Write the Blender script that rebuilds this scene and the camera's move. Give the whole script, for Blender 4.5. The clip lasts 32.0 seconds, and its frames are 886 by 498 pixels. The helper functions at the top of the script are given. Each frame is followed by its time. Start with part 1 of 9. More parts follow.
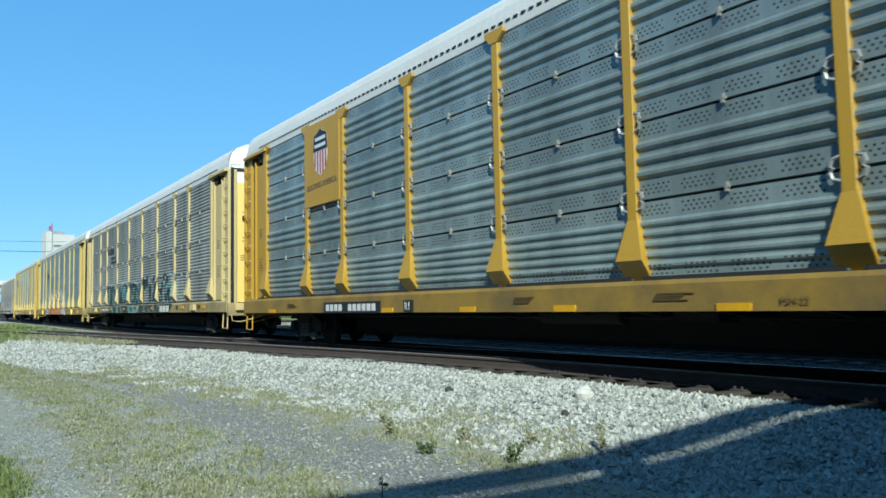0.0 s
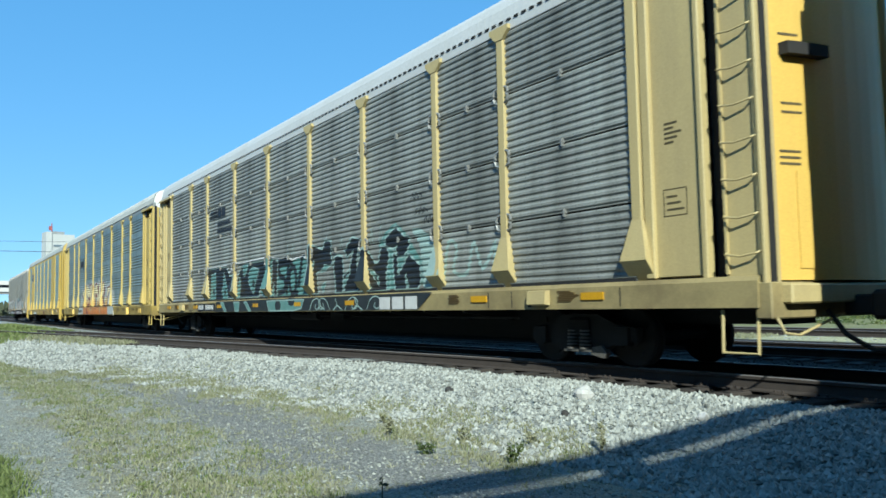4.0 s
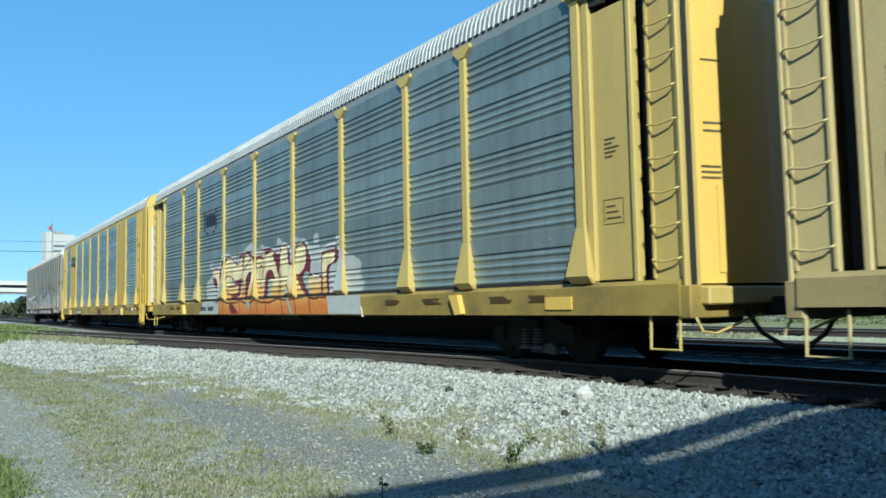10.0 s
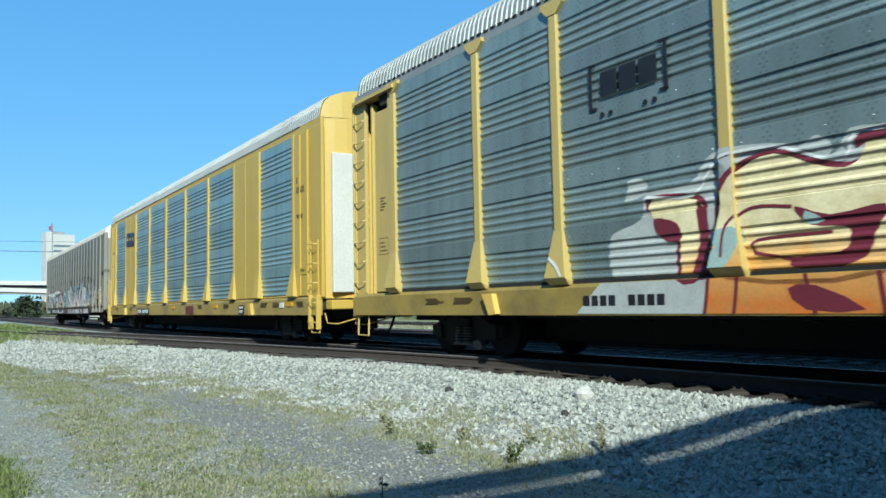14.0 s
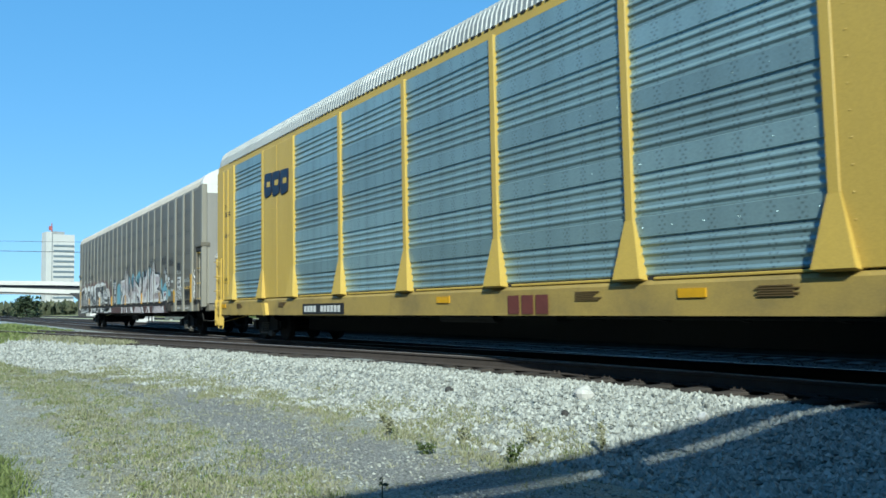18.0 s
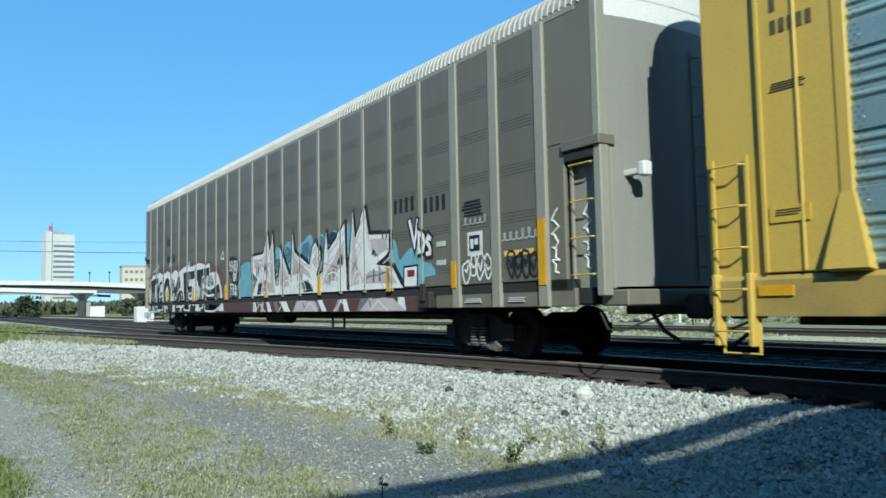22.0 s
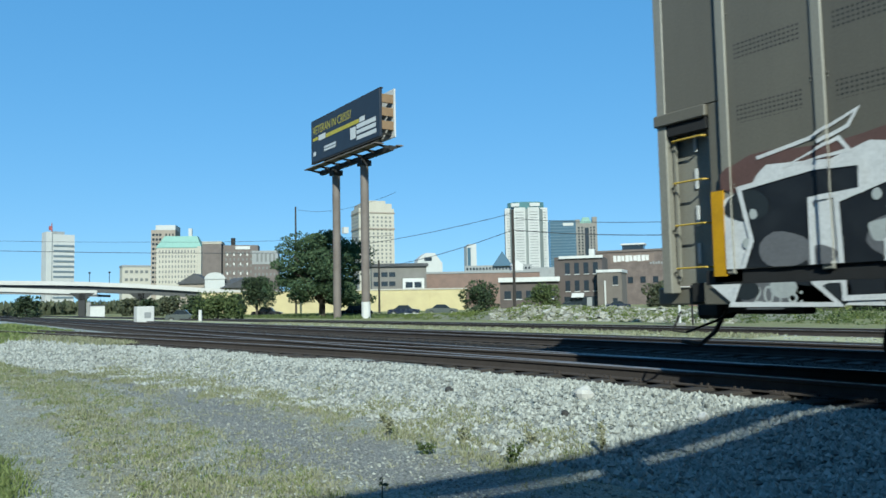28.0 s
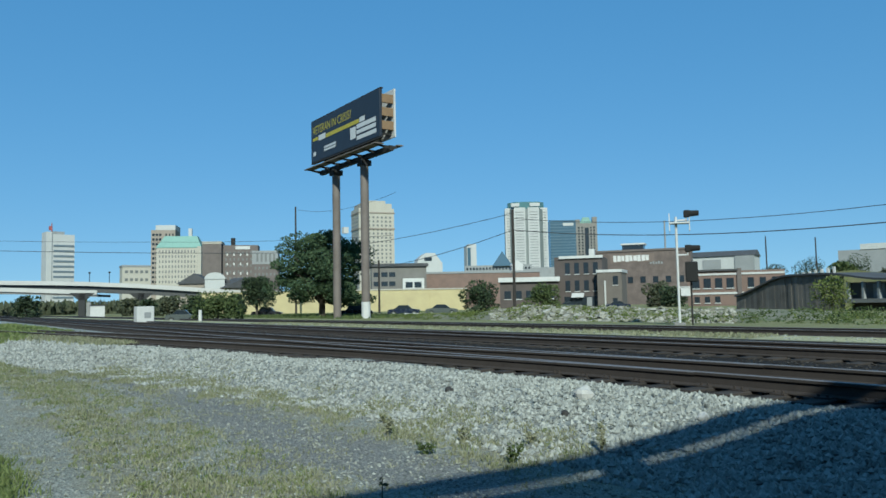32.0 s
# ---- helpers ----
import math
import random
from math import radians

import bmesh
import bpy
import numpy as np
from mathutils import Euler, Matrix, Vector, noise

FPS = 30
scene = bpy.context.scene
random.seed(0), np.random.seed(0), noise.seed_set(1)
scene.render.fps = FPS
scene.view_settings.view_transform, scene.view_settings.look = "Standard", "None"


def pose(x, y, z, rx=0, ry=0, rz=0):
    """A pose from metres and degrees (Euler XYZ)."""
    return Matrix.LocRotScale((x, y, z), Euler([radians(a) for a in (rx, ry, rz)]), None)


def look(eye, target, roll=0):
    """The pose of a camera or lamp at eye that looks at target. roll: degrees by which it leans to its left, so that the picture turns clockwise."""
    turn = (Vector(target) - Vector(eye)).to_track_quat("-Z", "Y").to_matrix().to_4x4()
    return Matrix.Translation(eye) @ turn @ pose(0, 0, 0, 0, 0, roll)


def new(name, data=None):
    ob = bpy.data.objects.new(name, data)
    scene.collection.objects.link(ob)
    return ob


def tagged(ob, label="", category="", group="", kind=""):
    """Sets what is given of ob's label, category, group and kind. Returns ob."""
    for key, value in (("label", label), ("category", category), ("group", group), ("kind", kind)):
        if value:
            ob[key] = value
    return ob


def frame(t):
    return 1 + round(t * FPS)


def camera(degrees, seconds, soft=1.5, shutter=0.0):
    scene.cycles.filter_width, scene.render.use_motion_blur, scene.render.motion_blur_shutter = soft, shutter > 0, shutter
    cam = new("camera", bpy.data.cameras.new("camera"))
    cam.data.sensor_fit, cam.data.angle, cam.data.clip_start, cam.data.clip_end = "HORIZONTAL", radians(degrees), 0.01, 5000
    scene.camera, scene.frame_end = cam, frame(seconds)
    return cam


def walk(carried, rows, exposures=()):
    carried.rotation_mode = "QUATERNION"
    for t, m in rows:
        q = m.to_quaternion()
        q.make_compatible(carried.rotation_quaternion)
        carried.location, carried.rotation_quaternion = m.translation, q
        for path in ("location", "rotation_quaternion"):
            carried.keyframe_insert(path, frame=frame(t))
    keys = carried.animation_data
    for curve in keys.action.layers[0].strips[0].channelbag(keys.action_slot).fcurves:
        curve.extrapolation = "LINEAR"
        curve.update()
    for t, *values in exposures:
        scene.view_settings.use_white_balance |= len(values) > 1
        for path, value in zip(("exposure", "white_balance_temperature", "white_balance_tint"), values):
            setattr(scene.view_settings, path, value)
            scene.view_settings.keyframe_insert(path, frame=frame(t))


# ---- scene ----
cam = camera(60.29, 32.0, soft=1.6, shutter=0.2)
EYE = Vector((0.0, 0.0, 0.924))
VIEW = look(EYE, EYE + Vector((-0.83085, 0.55175, 0.072526)), -1.113)
walk(cam, [(0, VIEW), (32, VIEW)],
     exposures=[(0, 0.77, 5800, -4), (23, 0.77, 5800, -4), (25.5, 0.7, 5800, -4), (28.2, 0.52, 5780, -4), (29.5, 0.24, 5750, -5), (32, 0.2, 5750, -5)])

# ---- light ----
SUN_FROM = Vector((1.0, -0.55, 0.73))
world = bpy.data.worlds.new("sky")
scene.world = world
world.use_nodes = True
wn = world.node_tree.nodes
sky = wn.new("ShaderNodeTexSky")
sky.sky_type = "NISHITA"
sky.sun_disc = False
sky.sun_elevation = radians(32.6)
sky.sun_rotation = radians(118.8)
sky.altitude = 200
sky.air_density = 1.0
sky.dust_density = 0.0
sky.ozone_density = 4.0
direction = wn.new("ShaderNodeTexCoord")
raise_view = wn.new("ShaderNodeMapping")
raise_view.inputs["Location"].default_value = (0, 0, 0.1)
unit = wn.new("ShaderNodeVectorMath")
unit.operation = "NORMALIZE"
world.node_tree.links.new(direction.outputs["Generated"], raise_view.inputs["Vector"])
world.node_tree.links.new(raise_view.outputs["Vector"], unit.inputs[0])
world.node_tree.links.new(unit.outputs["Vector"], sky.inputs["Vector"])
soften = wn.new("ShaderNodeGamma")
soften.inputs["Gamma"].default_value = 0.42
tone = wn.new("ShaderNodeHueSaturation")
tone.inputs["Saturation"].default_value = 1.93
tone.inputs["Hue"].default_value = 0.505
world.node_tree.links.new(sky.outputs["Color"], soften.inputs["Color"])
world.node_tree.links.new(soften.outputs["Color"], tone.inputs["Color"])
world.node_tree.links.new(tone.outputs["Color"], wn["Background"].inputs["Color"])
wn["Background"].inputs["Strength"].default_value = 0.277
sun = new("sun", bpy.data.lights.new("sun", "SUN"))
sun.data.energy = 5.0
sun.data.angle = radians(0.53)
sun.data.color = (1.0, 0.94, 0.82)
sun.matrix_world = look(SUN_FROM * 40, (0, 0, 0))


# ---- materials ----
ALBEDO_SCALE = 0.6  # base colours scaled down so shade comes out deeper under the raised exposure


def material(name, color, rough=0.6, metal=0.0, dirt=None, dirt_amount=0.5, scale=3.0, grain=60.0,
             bump=0.15, bump_depth=0.004, vary=0.0, streak=False):
    """Two scales of noise over a base colour: broad stains towards dirt, fine grain, and relief."""
    m = bpy.data.materials.new(name)
    m.use_nodes = True
    nt = m.node_tree
    n, l = nt.nodes, nt.links
    color = tuple(c * ALBEDO_SCALE for c in color)
    dirt = tuple(c * ALBEDO_SCALE for c in dirt) if dirt else None
    bsdf = n["Principled BSDF"]
    co = n.new("ShaderNodeTexCoord")
    mapping = n.new("ShaderNodeMapping")
    l.new(co.outputs["Object"], mapping.inputs["Vector"])
    mapping.inputs["Scale"].default_value = (1, 1, 0.18) if streak else (1, 1, 1)
    big = n.new("ShaderNodeTexNoise")
    big.inputs["Scale"].default_value = scale
    big.inputs["Detail"].default_value = 6
    big.inputs["Roughness"].default_value = 0.65
    l.new(mapping.outputs["Vector"], big.inputs["Vector"])
    fine = n.new("ShaderNodeTexNoise")
    fine.inputs["Scale"].default_value = grain
    fine.inputs["Detail"].default_value = 3
    l.new(co.outputs["Object"], fine.inputs["Vector"])
    ramp = n.new("ShaderNodeMapRange")
    ramp.inputs["From Min"].default_value = 0.42
    ramp.inputs["From Max"].default_value = 0.72
    ramp.inputs["To Max"].default_value = dirt_amount
    l.new(big.outputs["Fac"], ramp.inputs["Value"])
    mix = n.new("ShaderNodeMix")
    mix.data_type = "RGBA"
    mix.inputs["A"].default_value = (*color, 1)
    d = dirt or tuple(c * 0.55 for c in color)
    mix.inputs["B"].default_value = (*d, 1)
    l.new(ramp.outputs["Result"], mix.inputs["Factor"])
    grainmap = n.new("ShaderNodeMapRange")
    grainmap.inputs["To Min"].default_value = 0.78
    grainmap.inputs["To Max"].default_value = 1.22
    l.new(fine.outputs["Fac"], grainmap.inputs["Value"])
    hsv = n.new("ShaderNodeHueSaturation")
    l.new(mix.outputs["Result"], hsv.inputs["Color"])
    if vary:
        info = n.new("ShaderNodeObjectInfo")
        vmap = n.new("ShaderNodeMapRange")
        vmap.inputs["To Min"].default_value = 1 - vary
        vmap.inputs["To Max"].default_value = 1 + vary
        l.new(info.outputs["Random"], vmap.inputs["Value"])
        mul = n.new("ShaderNodeMath")
        mul.operation = "MULTIPLY"
        l.new(vmap.outputs["Result"], mul.inputs[0])
        l.new(grainmap.outputs["Result"], mul.inputs[1])
        l.new(mul.outputs["Value"], hsv.inputs["Value"])
    else:
        l.new(grainmap.outputs["Result"], hsv.inputs["Value"])
    l.new(hsv.outputs["Color"], bsdf.inputs["Base Color"])
    rmap = n.new("ShaderNodeMapRange")
    rmap.inputs["To Min"].default_value = max(0.05, rough - 0.12)
    rmap.inputs["To Max"].default_value = min(1.0, rough + 0.15)
    l.new(big.outputs["Fac"], rmap.inputs["Value"])
    l.new(rmap.outputs["Result"], bsdf.inputs["Roughness"])
    bsdf.inputs["Metallic"].default_value = metal
    if bump:
        b = n.new("ShaderNodeBump")
        b.inputs["Strength"].default_value = bump
        b.inputs["Distance"].default_value = bump_depth
        l.new(fine.outputs["Fac"], b.inputs["Height"])
        l.new(b.outputs["Normal"], bsdf.inputs["Normal"])
    return m


def island_material(name, colors, rough=0.9, trans=0.0):
    """Colour picked at random for each loose piece of a mesh."""
    m = bpy.data.materials.new(name)
    m.use_nodes = True
    nt = m.node_tree
    n, l = nt.nodes, nt.links
    bsdf = n["Principled BSDF"]
    geo = n.new("ShaderNodeNewGeometry")
    ramp = n.new("ShaderNodeValToRGB")
    el = ramp.color_ramp.elements
    colors = [tuple(c * ALBEDO_SCALE for c in q) for q in colors]
    el[0].color, el[1].color = (*colors[0], 1), (*colors[-1], 1)
    for i, c in enumerate(colors[1:-1]):
        e = el.new((i + 1) / (len(colors) - 1))
        e.color = (*c, 1)
    l.new(geo.outputs["Random Per Island"], ramp.inputs["Fac"])
    co = n.new("ShaderNodeTexCoord")
    fine = n.new("ShaderNodeTexNoise")
    fine.inputs["Scale"].default_value = 40
    l.new(co.outputs["Object"], fine.inputs["Vector"])
    g = n.new("ShaderNodeMapRange")
    g.inputs["To Min"].default_value, g.inputs["To Max"].default_value = 0.75, 1.25
    l.new(fine.outputs["Fac"], g.inputs["Value"])
    hsv = n.new("ShaderNodeHueSaturation")
    l.new(ramp.outputs["Color"], hsv.inputs["Color"])
    l.new(g.outputs["Result"], hsv.inputs["Value"])
    l.new(hsv.outputs["Color"], bsdf.inputs["Base Color"])
    bsdf.inputs["Roughness"].default_value = rough
    if trans:
        bsdf.inputs["Subsurface Weight"].default_value = 0
        tr = n.new("ShaderNodeBsdfTranslucent")
        l.new(hsv.outputs["Color"], tr.inputs["Color"])
        mixs = n.new("ShaderNodeMixShader")
        mixs.inputs["Fac"].default_value = trans
        l.new(bsdf.outputs["BSDF"], mixs.inputs[1])
        l.new(tr.outputs["BSDF"], mixs.inputs[2])
        l.new(mixs.outputs["Shader"], n["Material Output"].inputs["Surface"])
    return m


def sheet_material(name, color, dirt, metal, rough, holes, amount, bands=False):
    """Galvanised corrugated steel with rows of small perforations in bands."""
    m = material(name, color, rough, metal, dirt, amount, 1.3, 35, 0.2, 0.003, vary=0.16, streak=True)
    nt = m.node_tree
    n, l = nt.nodes, nt.links
    co = n.new("ShaderNodeTexCoord")
    sep = n.new("ShaderNodeSeparateXYZ")
    l.new(co.outputs["Object"], sep.inputs["Vector"])

    def math_node(op, a, b=None):
        k = n.new("ShaderNodeMath")
        k.operation = op
        for i, v in enumerate((a, b)):
            if v is None:
                continue
            if isinstance(v, (int, float)):
                k.inputs[i].default_value = v
            else:
                l.new(v, k.inputs[i])
        return k.outputs["Value"]
    x, z = sep.outputs["X"], sep.outputs["Z"]
    row = math_node("FLOOR", math_node("DIVIDE", z, 0.05))
    shift = math_node("MULTIPLY", math_node("MODULO", row, 2.0), 0.5)
    fx = math_node("SUBTRACT", math_node("FRACT", math_node("ADD", math_node("DIVIDE", x, 0.08), shift)), 0.5)
    fz = math_node("SUBTRACT", math_node("FRACT", math_node("DIVIDE", z, 0.05)), 0.5)
    fx, fz = math_node("MULTIPLY", fx, 0.08), math_node("MULTIPLY", fz, 0.05)
    r2 = math_node("ADD", math_node("MULTIPLY", fx, fx), math_node("MULTIPLY", fz, fz))
    dot = math_node("LESS_THAN", r2, 0.00022)
    if bands:
        low = math_node("MULTIPLY", math_node("GREATER_THAN", z, 0.05), math_node("LESS_THAN", z, 0.2))
        high = math_node("MULTIPLY", math_node("GREATER_THAN", z, 0.8), math_node("LESS_THAN", z, 0.95))
        band = math_node("ADD", low, high)
        run = math_node("LESS_THAN", math_node("FRACT", math_node("DIVIDE", x, 0.66)), 0.74)
    else:
        band = math_node("GREATER_THAN", z, 0.02)
        run = math_node("LESS_THAN", math_node("FRACT", math_node("DIVIDE", x, 0.37)), 0.34)
    hole = math_node("MULTIPLY", math_node("MULTIPLY", dot, band), run)
    hole = math_node("MULTIPLY", hole, holes)
    mix = n.new("ShaderNodeMix")
    mix.data_type = "RGBA"
    old = n["Principled BSDF"].inputs["Base Color"].links[0].from_socket
    l.new(old, mix.inputs["A"])
    mix.inputs["B"].default_value = (0.012, 0.012, 0.014, 1)
    l.new(hole, mix.inputs["Factor"])
    l.new(mix.outputs["Result"], n["Principled BSDF"].inputs["Base Color"])
    return m


YELLOW = material("yellow_paint", (0.53, 0.315, 0.03), 0.45, 0, (0.43, 0.235, 0.026), 0.55, 1.6, 50, streak=True)
YELLOW_PALE = material("faded_yellow_paint", (0.64, 0.51, 0.235), 0.6, 0, (0.46, 0.365, 0.185), 0.6, 1.6, 50, streak=True)
YELLOW_MID = material("old_yellow_paint", (0.65, 0.485, 0.15), 0.5, 0, (0.47, 0.35, 0.125), 0.5, 1.6, 50, streak=True)
YELLOW_END = material("bright_yellow_paint", (0.88, 0.58, 0.13), 0.5, 0, (0.66, 0.43, 0.1), 0.4, 1.6, 50, streak=True)
SILL_U = material("grimy_yellow_sill", (0.32, 0.2, 0.033), 0.55, 0, (0.14, 0.1, 0.04), 0.9, 1.1, 50)
SILL_N = material("grimy_tan_sill", (0.42, 0.335, 0.15), 0.65, 0, (0.18, 0.135, 0.065), 0.9, 1.1, 50)
SILL_A = material("grimy_old_yellow_sill", (0.4, 0.285, 0.065), 0.6, 0, (0.17, 0.125, 0.045), 0.9, 1.1, 50)
SILL_B = material("grimy_golden_sill", (0.46, 0.325, 0.085), 0.55, 0, (0.26, 0.19, 0.07), 0.9, 1.1, 50)
GOLD = material("golden_paint", (0.64, 0.44, 0.085), 0.5, 0, (0.5, 0.35, 0.085), 0.45, 1.2, 50, streak=True)
BROWN_CAR = material("brown_grey_paint", (0.195, 0.178, 0.14), 0.5, 0, (0.13, 0.118, 0.095), 0.6, 0.9, 40, vary=0.07, streak=True)
BROWN_POST = material("weathered_post_paint", (0.33, 0.315, 0.265), 0.5, 0, (0.21, 0.2, 0.165), 0.6, 2, 40, streak=True)
RUST_SILL = material("rusty_sill_paint", (0.1, 0.045, 0.04), 0.7, 0, (0.06, 0.045, 0.04), 0.6, 2, 40)
WHITE_ROOF = material("white_roof_paint", (0.74, 0.74, 0.72), 0.5, 0, (0.6, 0.6, 0.56), 0.5, 0.8, 30)
GREY_ROOF = material("galvanised_roof", (0.36, 0.38, 0.375), 0.5, 0.2, (0.26, 0.275, 0.265), 0.5, 0.8, 30)
BEIGE_ROOF = material("beige_roof_paint", (0.44, 0.42, 0.38), 0.55, 0, (0.32, 0.3, 0.27), 0.5, 0.8, 30)
SHEET_U = sheet_material("perforated_galvanised_sheet", (0.42, 0.5, 0.49), (0.2, 0.24, 0.235), 0.5, 0.36, 1.0, 0.75, True)
SHEET_N = sheet_material("dull_galvanised_sheet", (0.42, 0.43, 0.395), (0.16, 0.16, 0.145), 0.2, 0.55, 0.25, 0.8)
SHEET_A = sheet_material("dark_galvanised_sheet", (0.37, 0.46, 0.455), (0.22, 0.275, 0.27), 0.5, 0.4, 0.35, 0.6)
SHEET_B = sheet_material("blue_grey_sheet", (0.39, 0.55, 0.58), (0.26, 0.37, 0.39), 0.5, 0.38, 0.45, 0.5)
BLACK = material("dark_underframe", (0.014, 0.0135, 0.013), 0.9, 0.0, (0.02, 0.018, 0.016), 0.6)
STEEL_DARK = material("dirty_steel", (0.022, 0.02, 0.018), 0.8, 0.0, (0.014, 0.0125, 0.011), 0.6)
# near-black fill that stands for the shade inside joints, slots and gaps
SHADED_GAP = material("shaded_gap", (0.015, 0.015, 0.016), 0.9)
RAILTOP = material("worn_rail_steel", (0.34, 0.31, 0.3), 0.5, 0.4, (0.2, 0.17, 0.15), 0.5, 4, 60)
RAILSIDE = material("rusty_rail", (0.06, 0.046, 0.039), 0.9, 0.0, (0.032, 0.025, 0.022), 0.6, 5, 80)
TIE = material("creosoted_timber", (0.05, 0.04, 0.034), 0.95, 0, (0.024, 0.019, 0.016), 0.7, 3, 50, 0.5, 0.01, vary=0.3)
STICKER = material("amber_reflector", (0.75, 0.4, 0.01), 0.4)
WHITE = material("white_lettering", (0.78, 0.78, 0.76), 0.6, 0, (0.6, 0.6, 0.58), 0.5, 5)
BLACK_INK = material("black_lettering", (0.012, 0.012, 0.016), 0.5, 0, (0.03, 0.03, 0.035), 0.5, 5)
HARDWARE = material("zinc_hardware", (0.42, 0.42, 0.4), 0.5, 0.4, (0.25, 0.24, 0.22), 0.5, 8)


# ---- mesh building ----
class Geo:
    def __init__(self):
        self.v, self.f = [], []

    def add(self, verts, faces):
        k = len(self.v)
        self.v += verts
        self.f += [tuple(i + k for i in f) for f in faces]
        return self

    def box(self, x0, x1, y0, y1, z0, z1):
        return self.add([(x0, y0, z0), (x1, y0, z0), (x1, y1, z0), (x0, y1, z0),
                         (x0, y0, z1), (x1, y0, z1), (x1, y1, z1), (x0, y1, z1)],
                        [(3, 2, 1, 0), (4, 5, 6, 7), (0, 1, 5, 4), (1, 2, 6, 5), (2, 3, 7, 6), (3, 0, 4, 7)])

    def cbox(self, x0, x1, y0, y1, z0, z1, c=0.01):
        """A box with chamfered edges."""
        vs, idx = [], {}
        for i in (0, 1):
            for j in (0, 1):
                for k in (0, 1):
                    p = ((x0, x1)[i], (y0, y1)[j], (z0, z1)[k])
                    s = (1 - 2 * i, 1 - 2 * j, 1 - 2 * k)
                    for a in range(3):
                        q = [p[b] + (0 if b == a else s[b] * c) for b in range(3)]
                        idx[i, j, k, a] = len(vs)
                        vs.append(tuple(q))
        F = []
        for a in range(3):
            b, d = (a + 1) % 3, (a + 2) % 3
            for e in (0, 1):
                ring = []
                for u, w in ((0, 0), (1, 0), (1, 1), (0, 1)):
                    t = [0, 0, 0]
                    t[a], t[b], t[d] = e, u, w
                    ring.append(idx[t[0], t[1], t[2], a])
                F.append(tuple(ring if e else ring[::-1]))
            for u in (0, 1):
                for w in (0, 1):
                    t0, t1 = [0, 0, 0], [0, 0, 0]
                    t0[b] = t1[b] = u
                    t0[d] = t1[d] = w
                    t1[a] = 1
                    r = [idx[*t0, b], idx[*t1, b], idx[*t1, d], idx[*t0, d]]
                    F.append(tuple(r if u == w else r[::-1]))
        for key in ((i, j, k) for i in (0, 1) for j in (0, 1) for k in (0, 1)):
            r = [idx[*key, a] for a in range(3)]
            F.append(tuple(r if sum(key) % 2 else r[::-1]))
        return self.add(vs, F)

    def prism(self, ring, axis, a0, a1):
        """A closed ring of 2D points drawn out along an axis."""
        n = len(ring)

        def at(p, a):
            q = list(p)
            q.insert(axis, a)
            return tuple(q)
        return self.add([at(p, a0) for p in ring] + [at(p, a1) for p in ring],
                        [tuple(range(n))[::-1], tuple(range(n, 2 * n))] +
                        [(i, (i + 1) % n, n + (i + 1) % n, n + i) for i in range(n)])

    def tube(self, p0, p1, r, n=8, r1=None):
        p0, p1 = Vector(p0), Vector(p1)
        d = (p1 - p0).normalized()
        a = d.orthogonal().normalized()
        b = d.cross(a)
        r1 = r if r1 is None else r1
        vs = [tuple(p0 + (a * math.cos(t) + b * math.sin(t)) * r) for t in (2 * math.pi * i / n for i in range(n))]
        vs += [tuple(p1 + (a * math.cos(t) + b * math.sin(t)) * r1) for t in (2 * math.pi * i / n for i in range(n))]
        return self.add(vs, [tuple(range(n))[::-1], tuple(range(n, 2 * n))] +
                        [(i, (i + 1) % n, n + (i + 1) % n, n + i) for i in range(n)])

    def path(self, pts, r, n=6):
        """One bent bar of round section through the points."""
        ps = [Vector(p) for p in pts]
        k = len(self.v)
        turn = None
        for i, p in enumerate(ps):
            d = (ps[min(i + 1, len(ps) - 1)] - ps[max(i - 1, 0)]).normalized()
            if turn is None:
                turn = d.orthogonal().normalized()
            turn = (turn - d * turn.dot(d)).normalized()
            w = d.cross(turn)
            self.v += [tuple(p + turn * (r * math.cos(6.28319 * j / n)) + w * (r * math.sin(6.28319 * j / n))) for j in range(n)]
        for i in range(len(ps) - 1):
            self.f += [(k + i * n + j, k + i * n + (j + 1) % n, k + (i + 1) * n + (j + 1) % n, k + (i + 1) * n + j) for j in range(n)]
        e = k + (len(ps) - 1) * n
        self.f += [tuple(k + j for j in reversed(range(n))), tuple(e + j for j in range(n))]
        return self

    def ellipsoid(self, c, r, n=8, m=5):
        vs = [(c[0], c[1], c[2] - r[2])]
        for j in range(1, m):
            t = -math.pi / 2 + math.pi * j / m
            for i in range(n):
                u = 2 * math.pi * i / n
                vs.append((c[0] + r[0] * math.cos(t) * math.cos(u), c[1] + r[1] * math.cos(t) * math.sin(u), c[2] + r[2] * math.sin(t)))
        vs.append((c[0], c[1], c[2] + r[2]))
        F = [(0, 1 + (i + 1) % n, 1 + i) for i in range(n)]
        for j in range(m - 2):
            o = 1 + j * n
            F += [(o + i, o + (i + 1) % n, o + n + (i + 1) % n, o + n + i) for i in range(n)]
        o = 1 + (m - 2) * n
        F += [(o + i, o + (i + 1) % n, len(vs) - 1) for i in range(n)]
        return self.add(vs, F)

    def mesh(self, name, mats, smooth=False):
        me = bpy.data.meshes.new(name)
        me.from_pydata(self.v, [], self.f)
        for m in mats if isinstance(mats, (list, tuple)) else [mats]:
            me.materials.append(m)
        if smooth:
            me.shade_smooth()
        me.update()
        return me


def part(name, geo, mat, parent=None, label="", at=None, smooth=False, kind=""):
    me = geo if isinstance(geo, bpy.types.Mesh) else geo.mesh(name, mat, smooth)
    ob = new(name, me)
    if parent is not None:
        ob.parent = parent
    if at is not None:
        ob.matrix_basis = at
    if label or kind:
        tagged(ob, label, kind=kind)
    return ob


